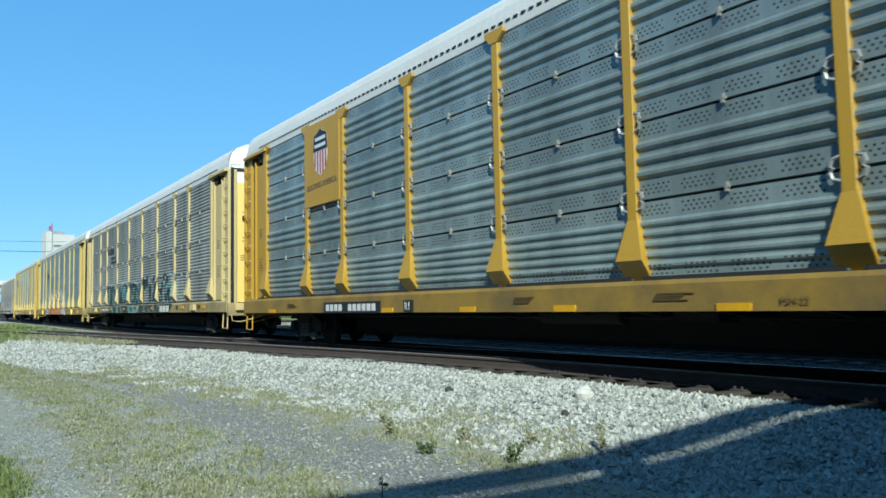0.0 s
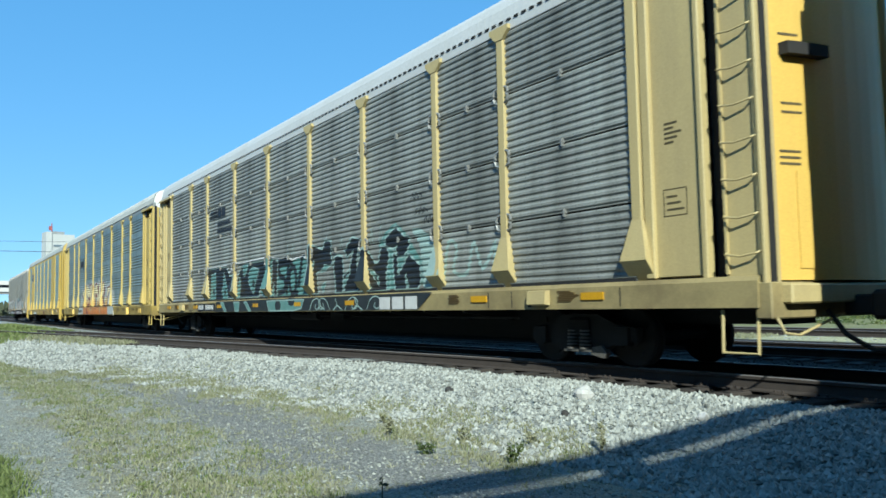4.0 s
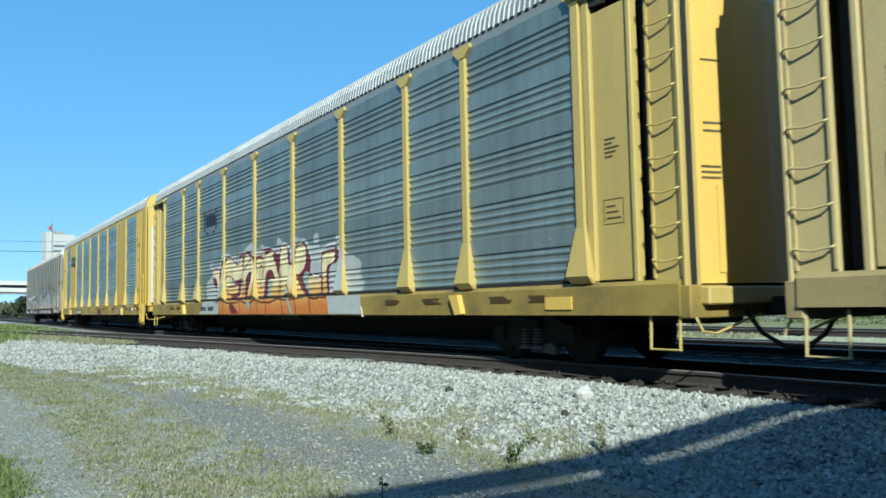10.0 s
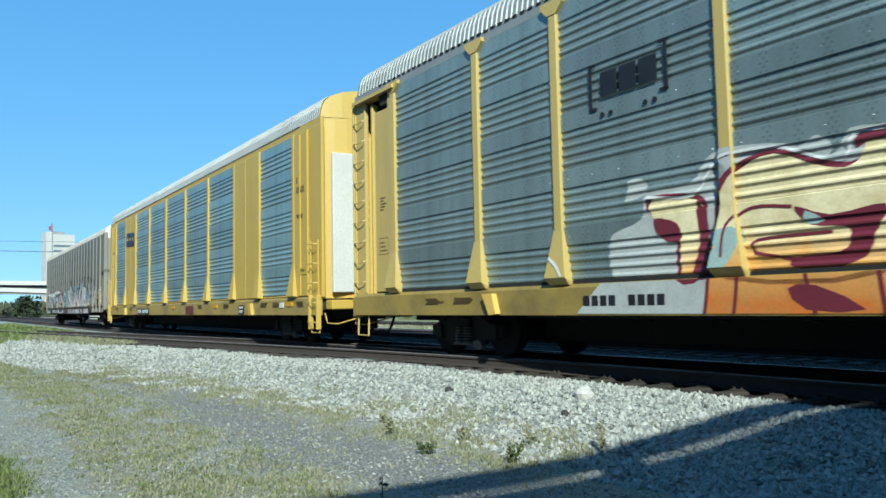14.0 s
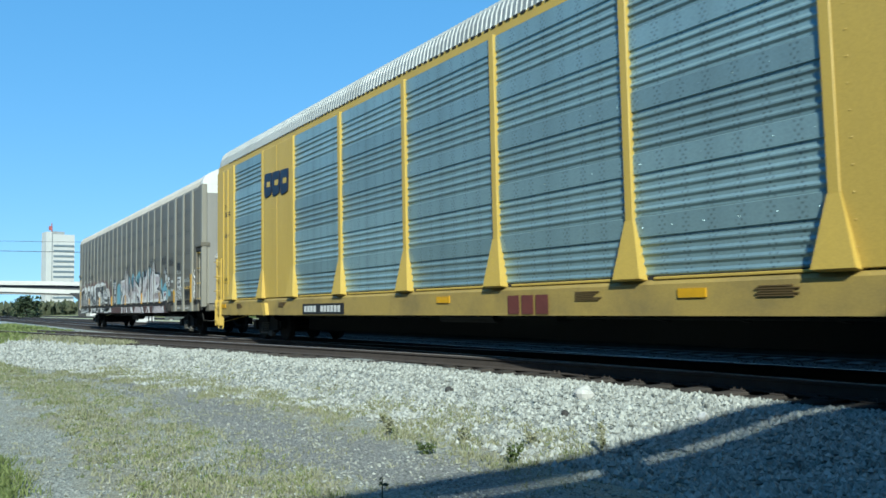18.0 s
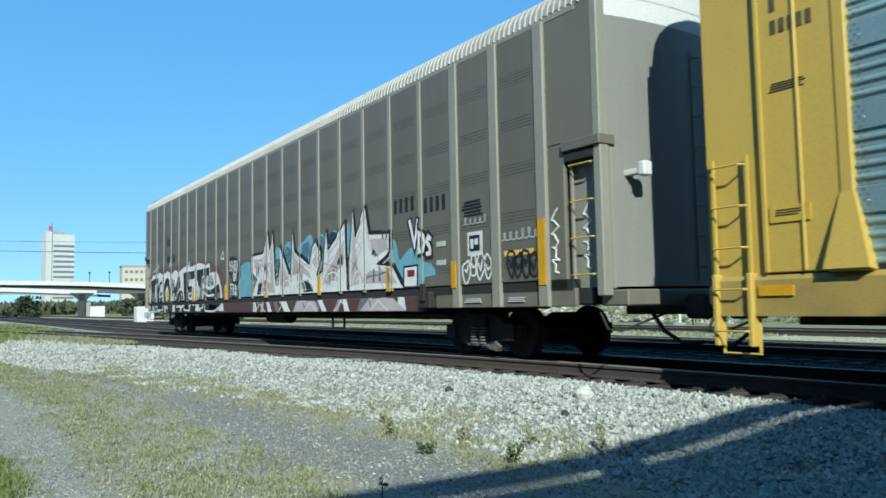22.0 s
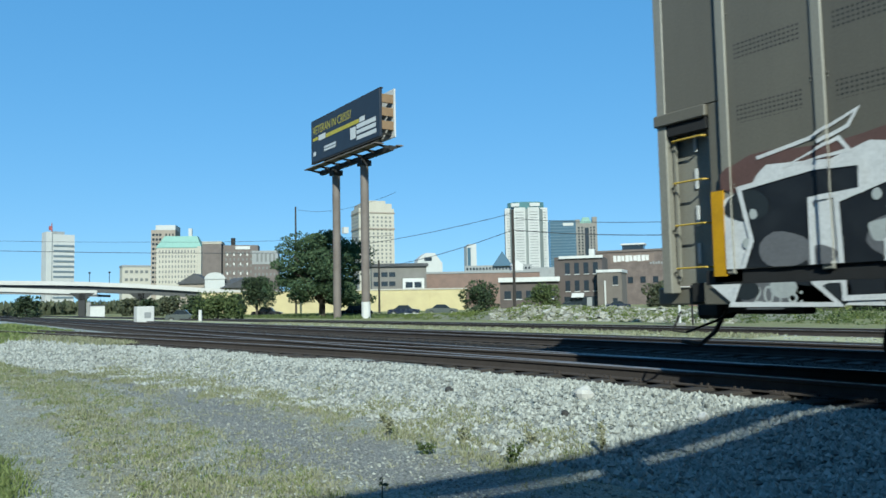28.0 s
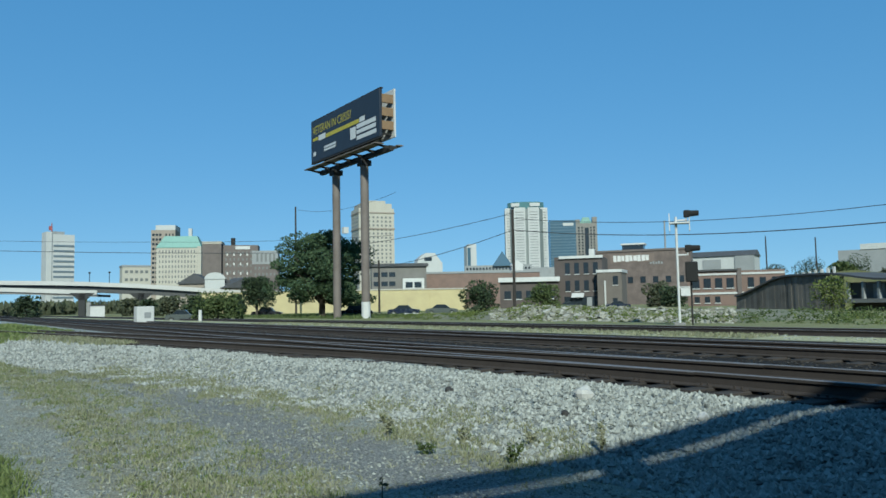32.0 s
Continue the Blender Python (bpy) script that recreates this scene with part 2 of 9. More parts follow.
def thing(name, label, category, m=None, group="", kind=""):
    ob = new(name)
    ob.empty_display_size = 0.2
    if m is not None:
        ob.matrix_basis = m
    return tagged(ob, label, category, group, kind)


def lettering(name, text, size, mat, parent, m, label="", stretch=1.0):
    """Words in the built-in font as a thin raised mesh; m puts their baseline's start, facing -y."""
    c = bpy.data.curves.new(name, "FONT")
    c.body, c.size, c.extrude = text, size, 0.002
    o = bpy.data.objects.new(name, c)
    scene.collection.objects.link(o)
    me = bpy.data.meshes.new_from_object(o.evaluated_get(bpy.context.evaluated_depsgraph_get()))
    bpy.data.objects.remove(o)
    me.transform(Matrix.Diagonal((stretch, 1, 1, 1)))
    me.transform(Matrix.Rotation(math.pi / 2, 4, "X"))
    me.materials.clear()
    me.materials.append(mat)
    ob = new(name, me)
    ob.parent = parent
    ob.matrix_basis = m
    if label:
        tagged(ob, label)
    return ob


def bars(geo, x, y, z, count, w, hgt, gap=0.35):
    """Plain bars in place of characters, facing -y."""
    for i in range(count):
        x0 = x + i * w * (1 + gap)
        geo.box(x0, x0 + w, y - 0.004, y + 0.001, z, z + hgt)
    return geo


# ---- the line of the main track ----
TRACK_Y = 8.967


def track_y(x, y0=TRACK_Y):
    return y0 + (0.0000425 * x * x if x < 0 else 0.0)


def travelled(t):
    u = (t - 15) / 15
    return 15 * (4.6127 * u + 0.09625 * u * u + 0.0011 * u ** 3 - 0.04168 * u ** 4)


# ---- ground ----
def smooth(a, b, x):
    t = min(1.0, max(0.0, (x - a) / (b - a)))
    return t * t * (3 - 2 * t)


def toe_y(x):
    """Foot of the ballast shoulder, which widens where the spur leaves."""
    return 5.0 - min(4.0, 0.19 * max(0.0, -x - 10.0))


def ground_z(x, y):
    """Height of the ground: gravel yard, ballast bed of the tracks, and the lots beyond."""
    toe = toe_y(x)
    z = -0.52 + 0.30 * smooth(toe, toe + 2.3, y)
    z += 0.05 * smooth(15.5, 17.0, y) - 0.05 * smooth(24, 30, y)
    return z


def ground_material():
    m = bpy.data.materials.new("yard_ground")
    m.use_nodes = True
    nt = m.node_tree
    n, l = nt.nodes, nt.links
    bsdf = n["Principled BSDF"]
    co = n.new("ShaderNodeTexCoord")
    sep = n.new("ShaderNodeSeparateXYZ")
    wob = n.new("ShaderNodeTexNoise")
    wob.inputs["Scale"].default_value = 0.7
    wob.inputs["Detail"].default_value = 5
    l.new(co.outputs["Object"], wob.inputs["Vector"])
    l.new(co.outputs["Object"], sep.inputs["Vector"])

    def math_node(op, a, b=None):
        k = n.new("ShaderNodeMath")
        k.operation = op
        for i, v in enumerate((a, b)):
            if v is None:
                continue
            if isinstance(v, (int, float)):
                k.inputs[i].default_value = v
            else:
                l.new(v, k.inputs[i])
        return k.outputs["Value"]
    y = math_node("ADD", sep.outputs["Y"], math_node("MULTIPLY", math_node("SUBTRACT", wob.outputs["Fac"], 0.5), 2.2))

    def step(a, b):
        r = n.new("ShaderNodeMapRange")
        r.interpolation_type = "SMOOTHSTEP"
        r.inputs["From Min"].default_value, r.inputs["From Max"].default_value = a, b
        l.new(y, r.inputs["Value"])
        return r.outputs["Result"]
    stones = n.new("ShaderNodeTexVoronoi")
    stones.inputs["Scale"].default_value = 26
    l.new(co.outputs["Object"], stones.inputs["Vector"])
    fine = n.new("ShaderNodeTexVoronoi")
    fine.inputs["Scale"].default_value = 60
    l.new(co.outputs["Object"], fine.inputs["Vector"])
    patch = n.new("ShaderNodeTexNoise")
    patch.inputs["Scale"].default_value = 1.1
    patch.inputs["Detail"].default_value = 8
    patch.inputs["Roughness"].default_value = 0.7
    l.new(co.outputs["Object"], patch.inputs["Vector"])

    def ramp(fac, cols):
        r = n.new("ShaderNodeValToRGB")
        e = r.color_ramp.elements
        cols = [tuple(c * ALBEDO_SCALE for c in q) for q in cols]
        e[0].color, e[1].color = (*cols[0], 1), (*cols[-1], 1)
        for i, c in enumerate(cols[1:-1]):
            k = e.new((i + 1) / (len(cols) - 1))
            k.color = (*c, 1)
        l.new(fac, r.inputs["Fac"])
        return r.outputs["Color"]

    def mixed(fac, a, b):
        k = n.new("ShaderNodeMix")
        k.data_type = "RGBA"
        l.new(fac, k.inputs["Factor"])
        l.new(a, k.inputs["A"])
        l.new(b, k.inputs["B"])
        return k.outputs["Result"]
    sc = n.new("ShaderNodeSeparateColor")
    l.new(fine.outputs["Color"], sc.inputs["Color"])
    sc2 = n.new("ShaderNodeSeparateColor")
    l.new(stones.outputs["Color"], sc2.inputs["Color"])
    gravel = ramp(sc.outputs["Red"], [(0.2, 0.205, 0.175), (0.31, 0.32, 0.275), (0.42, 0.43, 0.375), (0.56, 0.57, 0.51)])
    ballast = ramp(sc2.outputs["Red"], [(0.2, 0.21, 0.195), (0.37, 0.39, 0.365), (0.54, 0.56, 0.525)])
    lane = ramp(sc.outputs["Red"], [(0.165, 0.165, 0.15), (0.245, 0.245, 0.225), (0.32, 0.32, 0.295), (0.44, 0.44, 0.41)])
    strip = ramp(sc2.outputs["Green"], [(0.4, 0.41, 0.2), (0.58, 0.56, 0.33), (0.72, 0.7, 0.5)])
    soil = ramp(sc.outputs["Green"], [(0.26, 0.245, 0.18), (0.36, 0.345, 0.26), (0.46, 0.45, 0.36)])
    lot = ramp(patch.outputs["Fac"], [(0.17, 0.21, 0.06), (0.25, 0.27, 0.1), (0.38, 0.36, 0.2), (0.24, 0.27, 0.1)])
    # dark stained bed, its colour lowered further to deepen shade under the wagons
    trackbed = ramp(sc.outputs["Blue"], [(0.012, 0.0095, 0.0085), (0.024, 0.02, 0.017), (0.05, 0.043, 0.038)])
    thr = math_node("GREATER_THAN", patch.outputs["Fac"], 0.5)
    col = mixed(math_node("MULTIPLY", step(1.0, 1.5), math_node("SUBTRACT", 1.0, step(2.3, 2.8))), gravel, mixed(thr, gravel, soil))
    col = mixed(math_node("MULTIPLY", step(3.7, 4.1), thr), col, soil)
    widen = math_node("MINIMUM", math_node("MULTIPLY", math_node("MAXIMUM", math_node("SUBTRACT", math_node("MULTIPLY", sep.outputs["X"], -1.0), 10.0), 0.0), 0.19), 4.0)
    foot = n.new("ShaderNodeMapRange")
    foot.interpolation_type = "SMOOTHSTEP"
    foot.inputs["From Min"].default_value, foot.inputs["From Max"].default_value = 4.6, 5.3
    l.new(math_node("ADD", y, widen), foot.inputs["Value"])
    col = mixed(math_node("MULTIPLY", step(2.7, 3.1), math_node("SUBTRACT", 1.0, step(3.7, 4.3))), col, lane)
    col = mixed(foot.outputs["Result"], col, ballast)
    y2 = sep.outputs["Y"]

    def hard(a, b):
        r = n.new("ShaderNodeMapRange")
        r.inputs["From Min"].default_value, r.inputs["From Max"].default_value = a, b
        l.new(y2, r.inputs["Value"])
        return r.outputs["Result"]
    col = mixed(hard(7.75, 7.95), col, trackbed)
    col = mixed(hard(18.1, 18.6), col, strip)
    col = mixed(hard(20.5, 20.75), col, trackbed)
    col = mixed(hard(23.3, 24.2), col, lot)
    l.new(col, bsdf.inputs["Base Color"])
    bsdf.inputs["Roughness"].default_value = 0.95
    bsdf.inputs["Specular IOR Level"].default_value = 0.2
    b = n.new("ShaderNodeBump")
    b.inputs["Strength"].default_value = 0.9
    b.inputs["Distance"].default_value = 0.02
    l.new(math_node("ADD", stones.outputs["Distance"], math_node("MULTIPLY", fine.outputs["Distance"], 0.5)), b.inputs["Height"])
    l.new(b.outputs["Normal"], bsdf.inputs["Normal"])
    return m


def build_ground():
    xs = [-4000, -1500, -600, -300, -180, -120, -90, -70, -55] + [-46 + 0.35 * i for i in range(146)] + [8, 14, 25, 60, 200, 800, 4000]
    ys = [-4000, -1000, -200, -50, -15, -7, -4] + [-3 + 0.35 * i for i in range(58)] + [18, 19.5, 21, 22.5, 24, 26, 30, 45, 80, 150, 300, 700, 1500, 4000]
    g = Geo()
    for x in xs:
        for y in ys:
            z = ground_z(x, y)
            if -46 <= x <= 5 and -3 <= y <= 7.5:
                z += 0.05 * (noise.noise((x * 0.45, y * 0.45, 0)) + 0.6 * noise.noise((x * 1.4, y * 1.4, 3)))
            g.v.append((x, y, z))
    w = len(ys)
    g.f = [(i * w + j, (i + 1) * w + j, (i + 1) * w + j + 1, i * w + j + 1) for i in range(len(xs) - 1) for j in range(w - 1)]
    return tagged(part("ground", g, ground_material(), smooth=True), "gravel yard, pale ballast bed and grassy lots on level ground", "ground", kind="structure")


build_ground()

# ---- tracks ----
RAIL = [(-0.075, -0.18), (0.075, -0.18), (0.075, -0.165), (0.018, -0.145), (0.012, -0.05), (0.037, -0.04), (0.037, -0.008), (0.028, 0.0),
        (-0.028, 0.0), (-0.037, -0.008), (-0.037, -0.04), (-0.012, -0.05), (-0.018, -0.145), (-0.075, -0.165)]


def rail_geo(line, side):
    """A rail along points (x, y, z), set off sideways by side."""
    g = Geo()
    pts = [Vector(p) for p in line]
    n = len(RAIL)
    for i, p in enumerate(pts):
        d = (pts[min(i + 1, len(pts) - 1)] - pts[max(i - 1, 0)]).normalized()
        left = Vector((-d.y, d.x, 0))
        for u, w in RAIL:
            g.v.append(tuple(p + left * (side + u) + Vector((0, 0, w))))
    for i in range(len(pts) - 1):
        g.f += [(i * n + j, i * n + (j + 1) % n, (i + 1) * n + (j + 1) % n, (i + 1) * n + j) for j in range(n)]
    return g


def rail(line, side, parent):
    me = rail_geo(line, side).mesh("rail", [RAILSIDE, RAILTOP])
    n = len(RAIL)
    for i, p in enumerate(me.polygons):
        if i % n in (6, 7, 8):
            p.material_index = 1
    return part("rail", me, None, parent)


def tie_mesh(seed, length=2.6):
    rnd = random.Random(seed)
    g = Geo()
    g.cbox(-0.115, 0.115, -length / 2 + rnd.uniform(-.03, .03), length / 2 + rnd.uniform(-.03, .03), -0.36, -0.183, 0.012)
    return g.mesh("sleeper", TIE)


TIES = [tie_mesh(i) for i in range(5)]
PLATE = Geo().box(-0.09, 0.09, -0.17, 0.17, -0.184, -0.166)
for yy in (-0.13, 0.13):
    for xx in (-0.05, 0.05):
        PLATE.box(xx - 0.012, xx + 0.012, yy - 0.012, yy + 0.012, -0.17, -0.135)
PLATE = PLATE.mesh("tie_plate", RAILSIDE)


def track(name, label, line, gauge=1.435, ties=(), plates=False):
    t = thing(name, label, "railway track", kind="structure")
    for s in (-1, 1):
        rail(line, s * (gauge / 2 + 0.037), t)
    rnd = random.Random(len(line))
    for x, y, a in ties:
        tie = part("sleeper", rnd.choice(TIES), None, t, at=pose(x + rnd.uniform(-.03, .03), y + rnd.uniform(-.04, .04), rnd.uniform(-.012, .004), 0, 0, a + rnd.uniform(-1.2, 1.2)))
        if plates and -24 < x < -2:
            part("tie_plate", PLATE, None, tie, at=pose(0, -0.754, 0.004))
    return t


def line_of(y0, x0=-420, x1=120, z=0.0):
    xs = [x0 + (x1 - x0) * i / 60 for i in range(61)]
    return [(x, track_y(x, y0), z) for x in xs]


def ties_of(y0, x0, x1, pitch=0.53):
    return [(x0 + pitch * i, track_y(x0 + pitch * i, y0), 0) for i in range(int((x1 - x0) / pitch))]


track("track_main", "main railway track with rusty rails on dark timber sleepers", line_of(TRACK_Y), ties=ties_of(TRACK_Y, -80, 6), plates=True)
track("track_second", "second parallel railway track on dark stained ballast", line_of(14.05), ties=ties_of(14.05, -70, 2))
track("track_third", "third railway track beyond a strip of pale ballast", line_of(21.6, z=0.0), ties=ties_of(21.6, -60, -4))


def spur_y(x):
    """Centre of the spur that leaves the main track towards the yard."""
    u = max(0.0, -x - 6.5)
    return TRACK_Y - 0.02 - 0.15 * (u - 5.0 * (1 - math.exp(-u / 5.0)))


SPUR = [(-6.5 - 0.8 * i, spur_y(-6.5 - 0.8 * i), -0.004) for i in range(52)]
track("track_spur", "spur track with rusty rails curving away from the main line", SPUR,
      ties=[(x, spur_y(x), math.degrees(math.atan((spur_y(x - .5) - spur_y(x + .5)) / -1.0))) for x in (-13.2 - 0.56 * i for i in range(60))])

# ---- road bridge over the tracks, out of view: its shadow lies on the yard ----
CONCRETE = material("stained_concrete", (0.36, 0.35, 0.33), 0.85, 0, (0.22, 0.21, 0.2), 0.6, 0.5, 25, 0.3, 0.01)


def road_bridge():
    b = thing("road_bridge", "concrete road bridge on piers crossing over the tracks", "bridge", pose(6.343, 0, 0), kind="structure")
    part("deck", Geo().cbox(0, 24, -60, 60, 6.4, 7.6, 0.03), CONCRETE, b)
    part("parapet", Geo().cbox(0, 0.2, -60, 60, 7.746, 8.103, 0.03), CONCRETE, b)
    for i in range(20):
        part("parapet_post", Geo().box(0.02, 0.18, -60.91 + i * 5.95, -60.43 + i * 5.95, 7.59, 7.75), CONCRETE, b)
    for y in (-30, 26):
        for x in (1.5, 8.5, 15.5, 22.5):
            part("pier", Geo().tube((x, y, -0.6), (x, y, 6.45), 0.5, 16), CONCRETE, b)


road_bridge()


# Unseen wall added behind the camera to cut the sky's fill light.
def sky_blocking_wall():
    w = thing("sky_blocker", "added unseen concrete wall behind the yard that blocks sky light", "wall", pose(0, -9, 0), kind="structure")
    for i in range(16):
        part("wall_panel", Geo().cbox(-120 + i * 10.02, -110.02 + i * 10.02, -.5, 0, -.7, 9.0, .03), CONCRETE, w)
    part("coping", Geo().cbox(-120.2, 40.4, -.65, .12, 9.0, 9.25, .03), CONCRETE, w)


sky_blocking_wall()


# ---- covered car carriers ----
HALF = 1.567
SKIN = -HALF + 0.075
HALF_ROOF = [(-1.5, 5.42), (-1.46, 5.66), (-1.40, 5.81), (-1.28, 5.93), (-1.0, 6.05), (-0.5, 6.13)]
ROOFLINE = HALF_ROOF + [(0, 6.15)] + [(-y, z) for y, z in HALF_ROOF[::-1]]


def sheet_profile(h, ribs, depth, flat=0.0, lip=0.0):
    """(z, outward offset) up one corrugated sheet: ribs, a flat rivet band, and a recessed joint at its top."""
    pitch = (h * (1 - flat - lip) - 0.03) / ribs
    out = [(0.0, -0.03), (0.004, 0.0)]
    for i in range(ribs):
        z = 0.012 + h * lip + i * pitch
        a = (0.2, 0.27, 0.38, 0.6, 0.78, 0.88) if lip else (0.16, 0.28, 0.43, 0.58, 0.73, 0.85) if flat else (0.1, 0.17, 0.32, 0.66, 0.84, 0.92)
        out += [(z + pitch * k, depth * d) for k, d in zip(a, (0, .35, 1, 1, .35, 0))]
    if flat and not lip:
        out += [(h * (1 - flat), 0.0), (h * (1 - flat) + 0.012, depth), (h - 0.012, depth)]
        return out + [(h, 0.004)]
    return out + [(h - 0.034, 0.0), (h - 0.032, -0.03), (h, -0.03)]


SHEETS = {}


def sheet_mesh(w, h, ribs, mat, depth=0.032, flat=0.0, lip=0.0):
    key = (round(w, 3), round(h, 3), ribs, mat.name)
    if key not in SHEETS:
        g = Geo()
        prof = sheet_profile(h, ribs, depth, flat, lip)
        for z, o in prof:
            g.v += [(0, -o, z), (w, -o, z)]
        g.f = [(2 * i, 2 * i + 1, 2 * i + 3, 2 * i + 2) for i in range(len(prof) - 1)]
        seam = len(prof) - 2
        if flat and not lip:
            for i in range(max(2, int(w / 0.42))):
                x = 0.12 + (w - 0.24) * i / max(1, int(w / 0.42) - 1)
                g.ellipsoid((x, -depth, h * (1 - flat * 0.55)), (0.011, 0.007, 0.011), 6, 4)
        SHEETS[key] = g.mesh("panel", [mat, SHADED_GAP])
        if lip or not flat:
            SHEETS[key].polygons[seam].material_index = 1
    return SHEETS[key]


def roof_geo(x0, x1, pitch=0.2, rise=0.014, line=ROOFLINE):
    g = Geo()
    xs = []
    n = int((x1 - x0) / pitch)
    for i in range(n):
        a = x0 + (x1 - x0) * i / n
        xs += [(a, 0), (a + pitch * 0.62, 0), (a + pitch * 0.7, rise), (a + pitch * 0.92, rise)]
    xs.append((x1, 0))
    m = len(line)
    for x, r in xs:
        for y, z in line:
            k = 1 + r / 1.6
            g.v.append((x, y * k, z + r))
    for i in range(len(xs) - 1):
        g.f += [(i * m + j, (i + 1) * m + j, (i + 1) * m + j + 1, i * m + j + 1) for j in range(m - 1)]
    return g


def post_mesh(mat, w=0.16, foot=0.44, z0=1.17, z1=5.28, flare=1.95, cap=True, deep=0.12, under=0.1):
    """An upright: a rolled post with a splayed foot and a T-shaped head, outer face at y = 0."""
    g = Geo()
    g.cbox(-w / 2, w / 2, 0.0, deep, flare - 0.1, z1, 0.008)
    h = w / 2 + 0.003
    f = foot / 2
    # splayed foot: wider and further out at its base
    g.add([(-f, -0.1, z0 + under), (f, -0.1, z0 + under), (h, -0.004, flare), (-h, -0.004, flare), (-f, deep, z0), (f, deep, z0), (h, deep, flare), (-h, deep, flare),
           (-f * .9, 0.1 if under > .2 else 0.0, z0), (f * .9, 0.1 if under > .2 else 0.0, z0)],
          [(0, 1, 2, 3), (1, 5, 6, 2), (4, 0, 3, 7), (3, 2, 6, 7), (8, 9, 1, 0), (4, 5, 9, 8), (9, 5, 1), (8, 0, 4)])
    if cap:
        g.prism([(-0.09, z1 - 0.16), (0.09, z1 - 0.16), (0.24, z1 - 0.02), (0.24, z1 + 0.05), (-0.24, z1 + 0.05), (-0.24, z1 - 0.02)], 1, -0.012, 0.05)
    return g.mesh("post", mat)


FADED_INK = material("faded_stencil_ink", (0.09, 0.07, 0.03), 0.7, 0, (0.2, 0.15, 0.06), 0.6, 8)
CLIP = Geo().path([(-0.06, -0.035, -0.13), (0.03, -0.05, -0.1), (0.055, -0.055, -0.03), (0.02, -0.06, 0), (0.055, -0.055, 0.03), (0.03, -0.05, 0.1), (-0.06, -0.035, 0.13)], 0.022, 5).mesh("clamp", HARDWARE)
LATCH = Geo().box(-0.016, 0.016, -0.05, 0.0, -0.06, 0.05).box(-0.03, 0.03, -0.045, 0, -.015, .015).mesh("latch", HARDWARE)

WHEEL_R = 0.42


# iron colour lowered to near black for the shade under the wagons
SHADED_IRON = material("shaded_black_iron", (0.009, 0.0085, 0.008), 0.85, 0.0, (0.014, 0.012, 0.011), 0.6)
SPRING_STEEL = material("dusty_spring_steel", (0.17, 0.16, 0.145), 0.7, 0.2, (0.08, 0.072, 0.06), 0.6, 6)


def wheelset_mesh():
    g = Geo()
    for s in (-1, 1):
        for a, b, r in ((0.70, 0.735, 0.445), (0.735, 0.83, WHEEL_R), (0.83, 0.845, 0.40)):
            g.tube((0, s * a, 0), (0, s * b, 0), r, 24)
        g.tube((0, s * 0.845, 0), (0, s * 0.88, 0), 0.13, 12)
        for k in range(4):
            t = k * math.pi / 2
            g.box(0.27 * math.cos(t) - .03, 0.27 * math.cos(t) + .03, s * .85 - .012, s * .85 + .012, 0.27 * math.sin(t) - .03, 0.27 * math.sin(t) + .03)
    g.tube((0, -1.0, 0), (0, 1.0, 0), 0.08, 12)
    return g.mesh("wheelset", SHADED_IRON)


WHEELSET = wheelset_mesh()


def bogie_geo():
    g = Geo()
    for s in (-1, 1):
        y0, y1 = s * 0.98 - 0.07, s * 0.98 + 0.07
        g.prism([(-1.08, 0.36), (-0.72, 0.36), (-0.42, 0.2), (0.42, 0.2), (0.72, 0.36), (1.08, 0.36), (1.08, 0.55), (0.7, 0.6), (0.35, 0.74), (-0.35, 0.74), (-0.7, 0.6), (-1.08, 0.55)], 1, y0, y1)
        for x in (-0.84, 0.84):
            g.box(x - 0.13, x + 0.13, s * 1.05 - 0.06, s * 1.05 + 0.06, 0.31, 0.56)
    g.cbox(-0.2, 0.2, -1.1, 1.1, 0.44, 0.68, 0.02)
    g.box(-0.5, -0.44, -0.8, 0.8, 0.25, 0.4)
    g.box(0.44, 0.5, -0.8, 0.8, 0.25, 0.4)
    return g.mesh("bogie", SHADED_IRON)


BOGIE = bogie_geo()
SPRINGS = Geo()
for i in range(2):
    for j in range(6):
        SPRINGS.tube((-0.13 + i * 0.26, -1.07, 0.24 + j * 0.05), (-0.13 + i * 0.26, -1.07, 0.265 + j * 0.05), 0.1 - .004 * j, 12)
SPRINGS.box(-.28, .28, -1.13, -1.02, .2, .235)
SPRINGS = SPRINGS.mesh("spring_nest", SPRING_STEEL)
BRAKE_HEAD = Geo().prism([(.24, .17), (.5, .12), (.56, .2), (.46, .3), (.28, .27)], 1, -1.1, -1.0).mesh("brake_head", SPRING_STEEL)
WHEELS = []


def running_gear(car, spread):
    for s in (-1, 1):
        b = part("bogie", BOGIE, None, car, "dark cast steel bogie side frames", at=pose(s * spread, 0, 0))
        part("spring_nest", SPRINGS, None, b, "weathered coil springs", kind="stuff")
        part("brake_head", BRAKE_HEAD, None, b, "dusty cast brake head")
        for x in (-0.84, 0.84):
            w = part("wheelset", WHEELSET, None, b, "dark steel wheels on an axle", at=pose(x, 0, WHEEL_R))
            WHEELS.append((w, x))


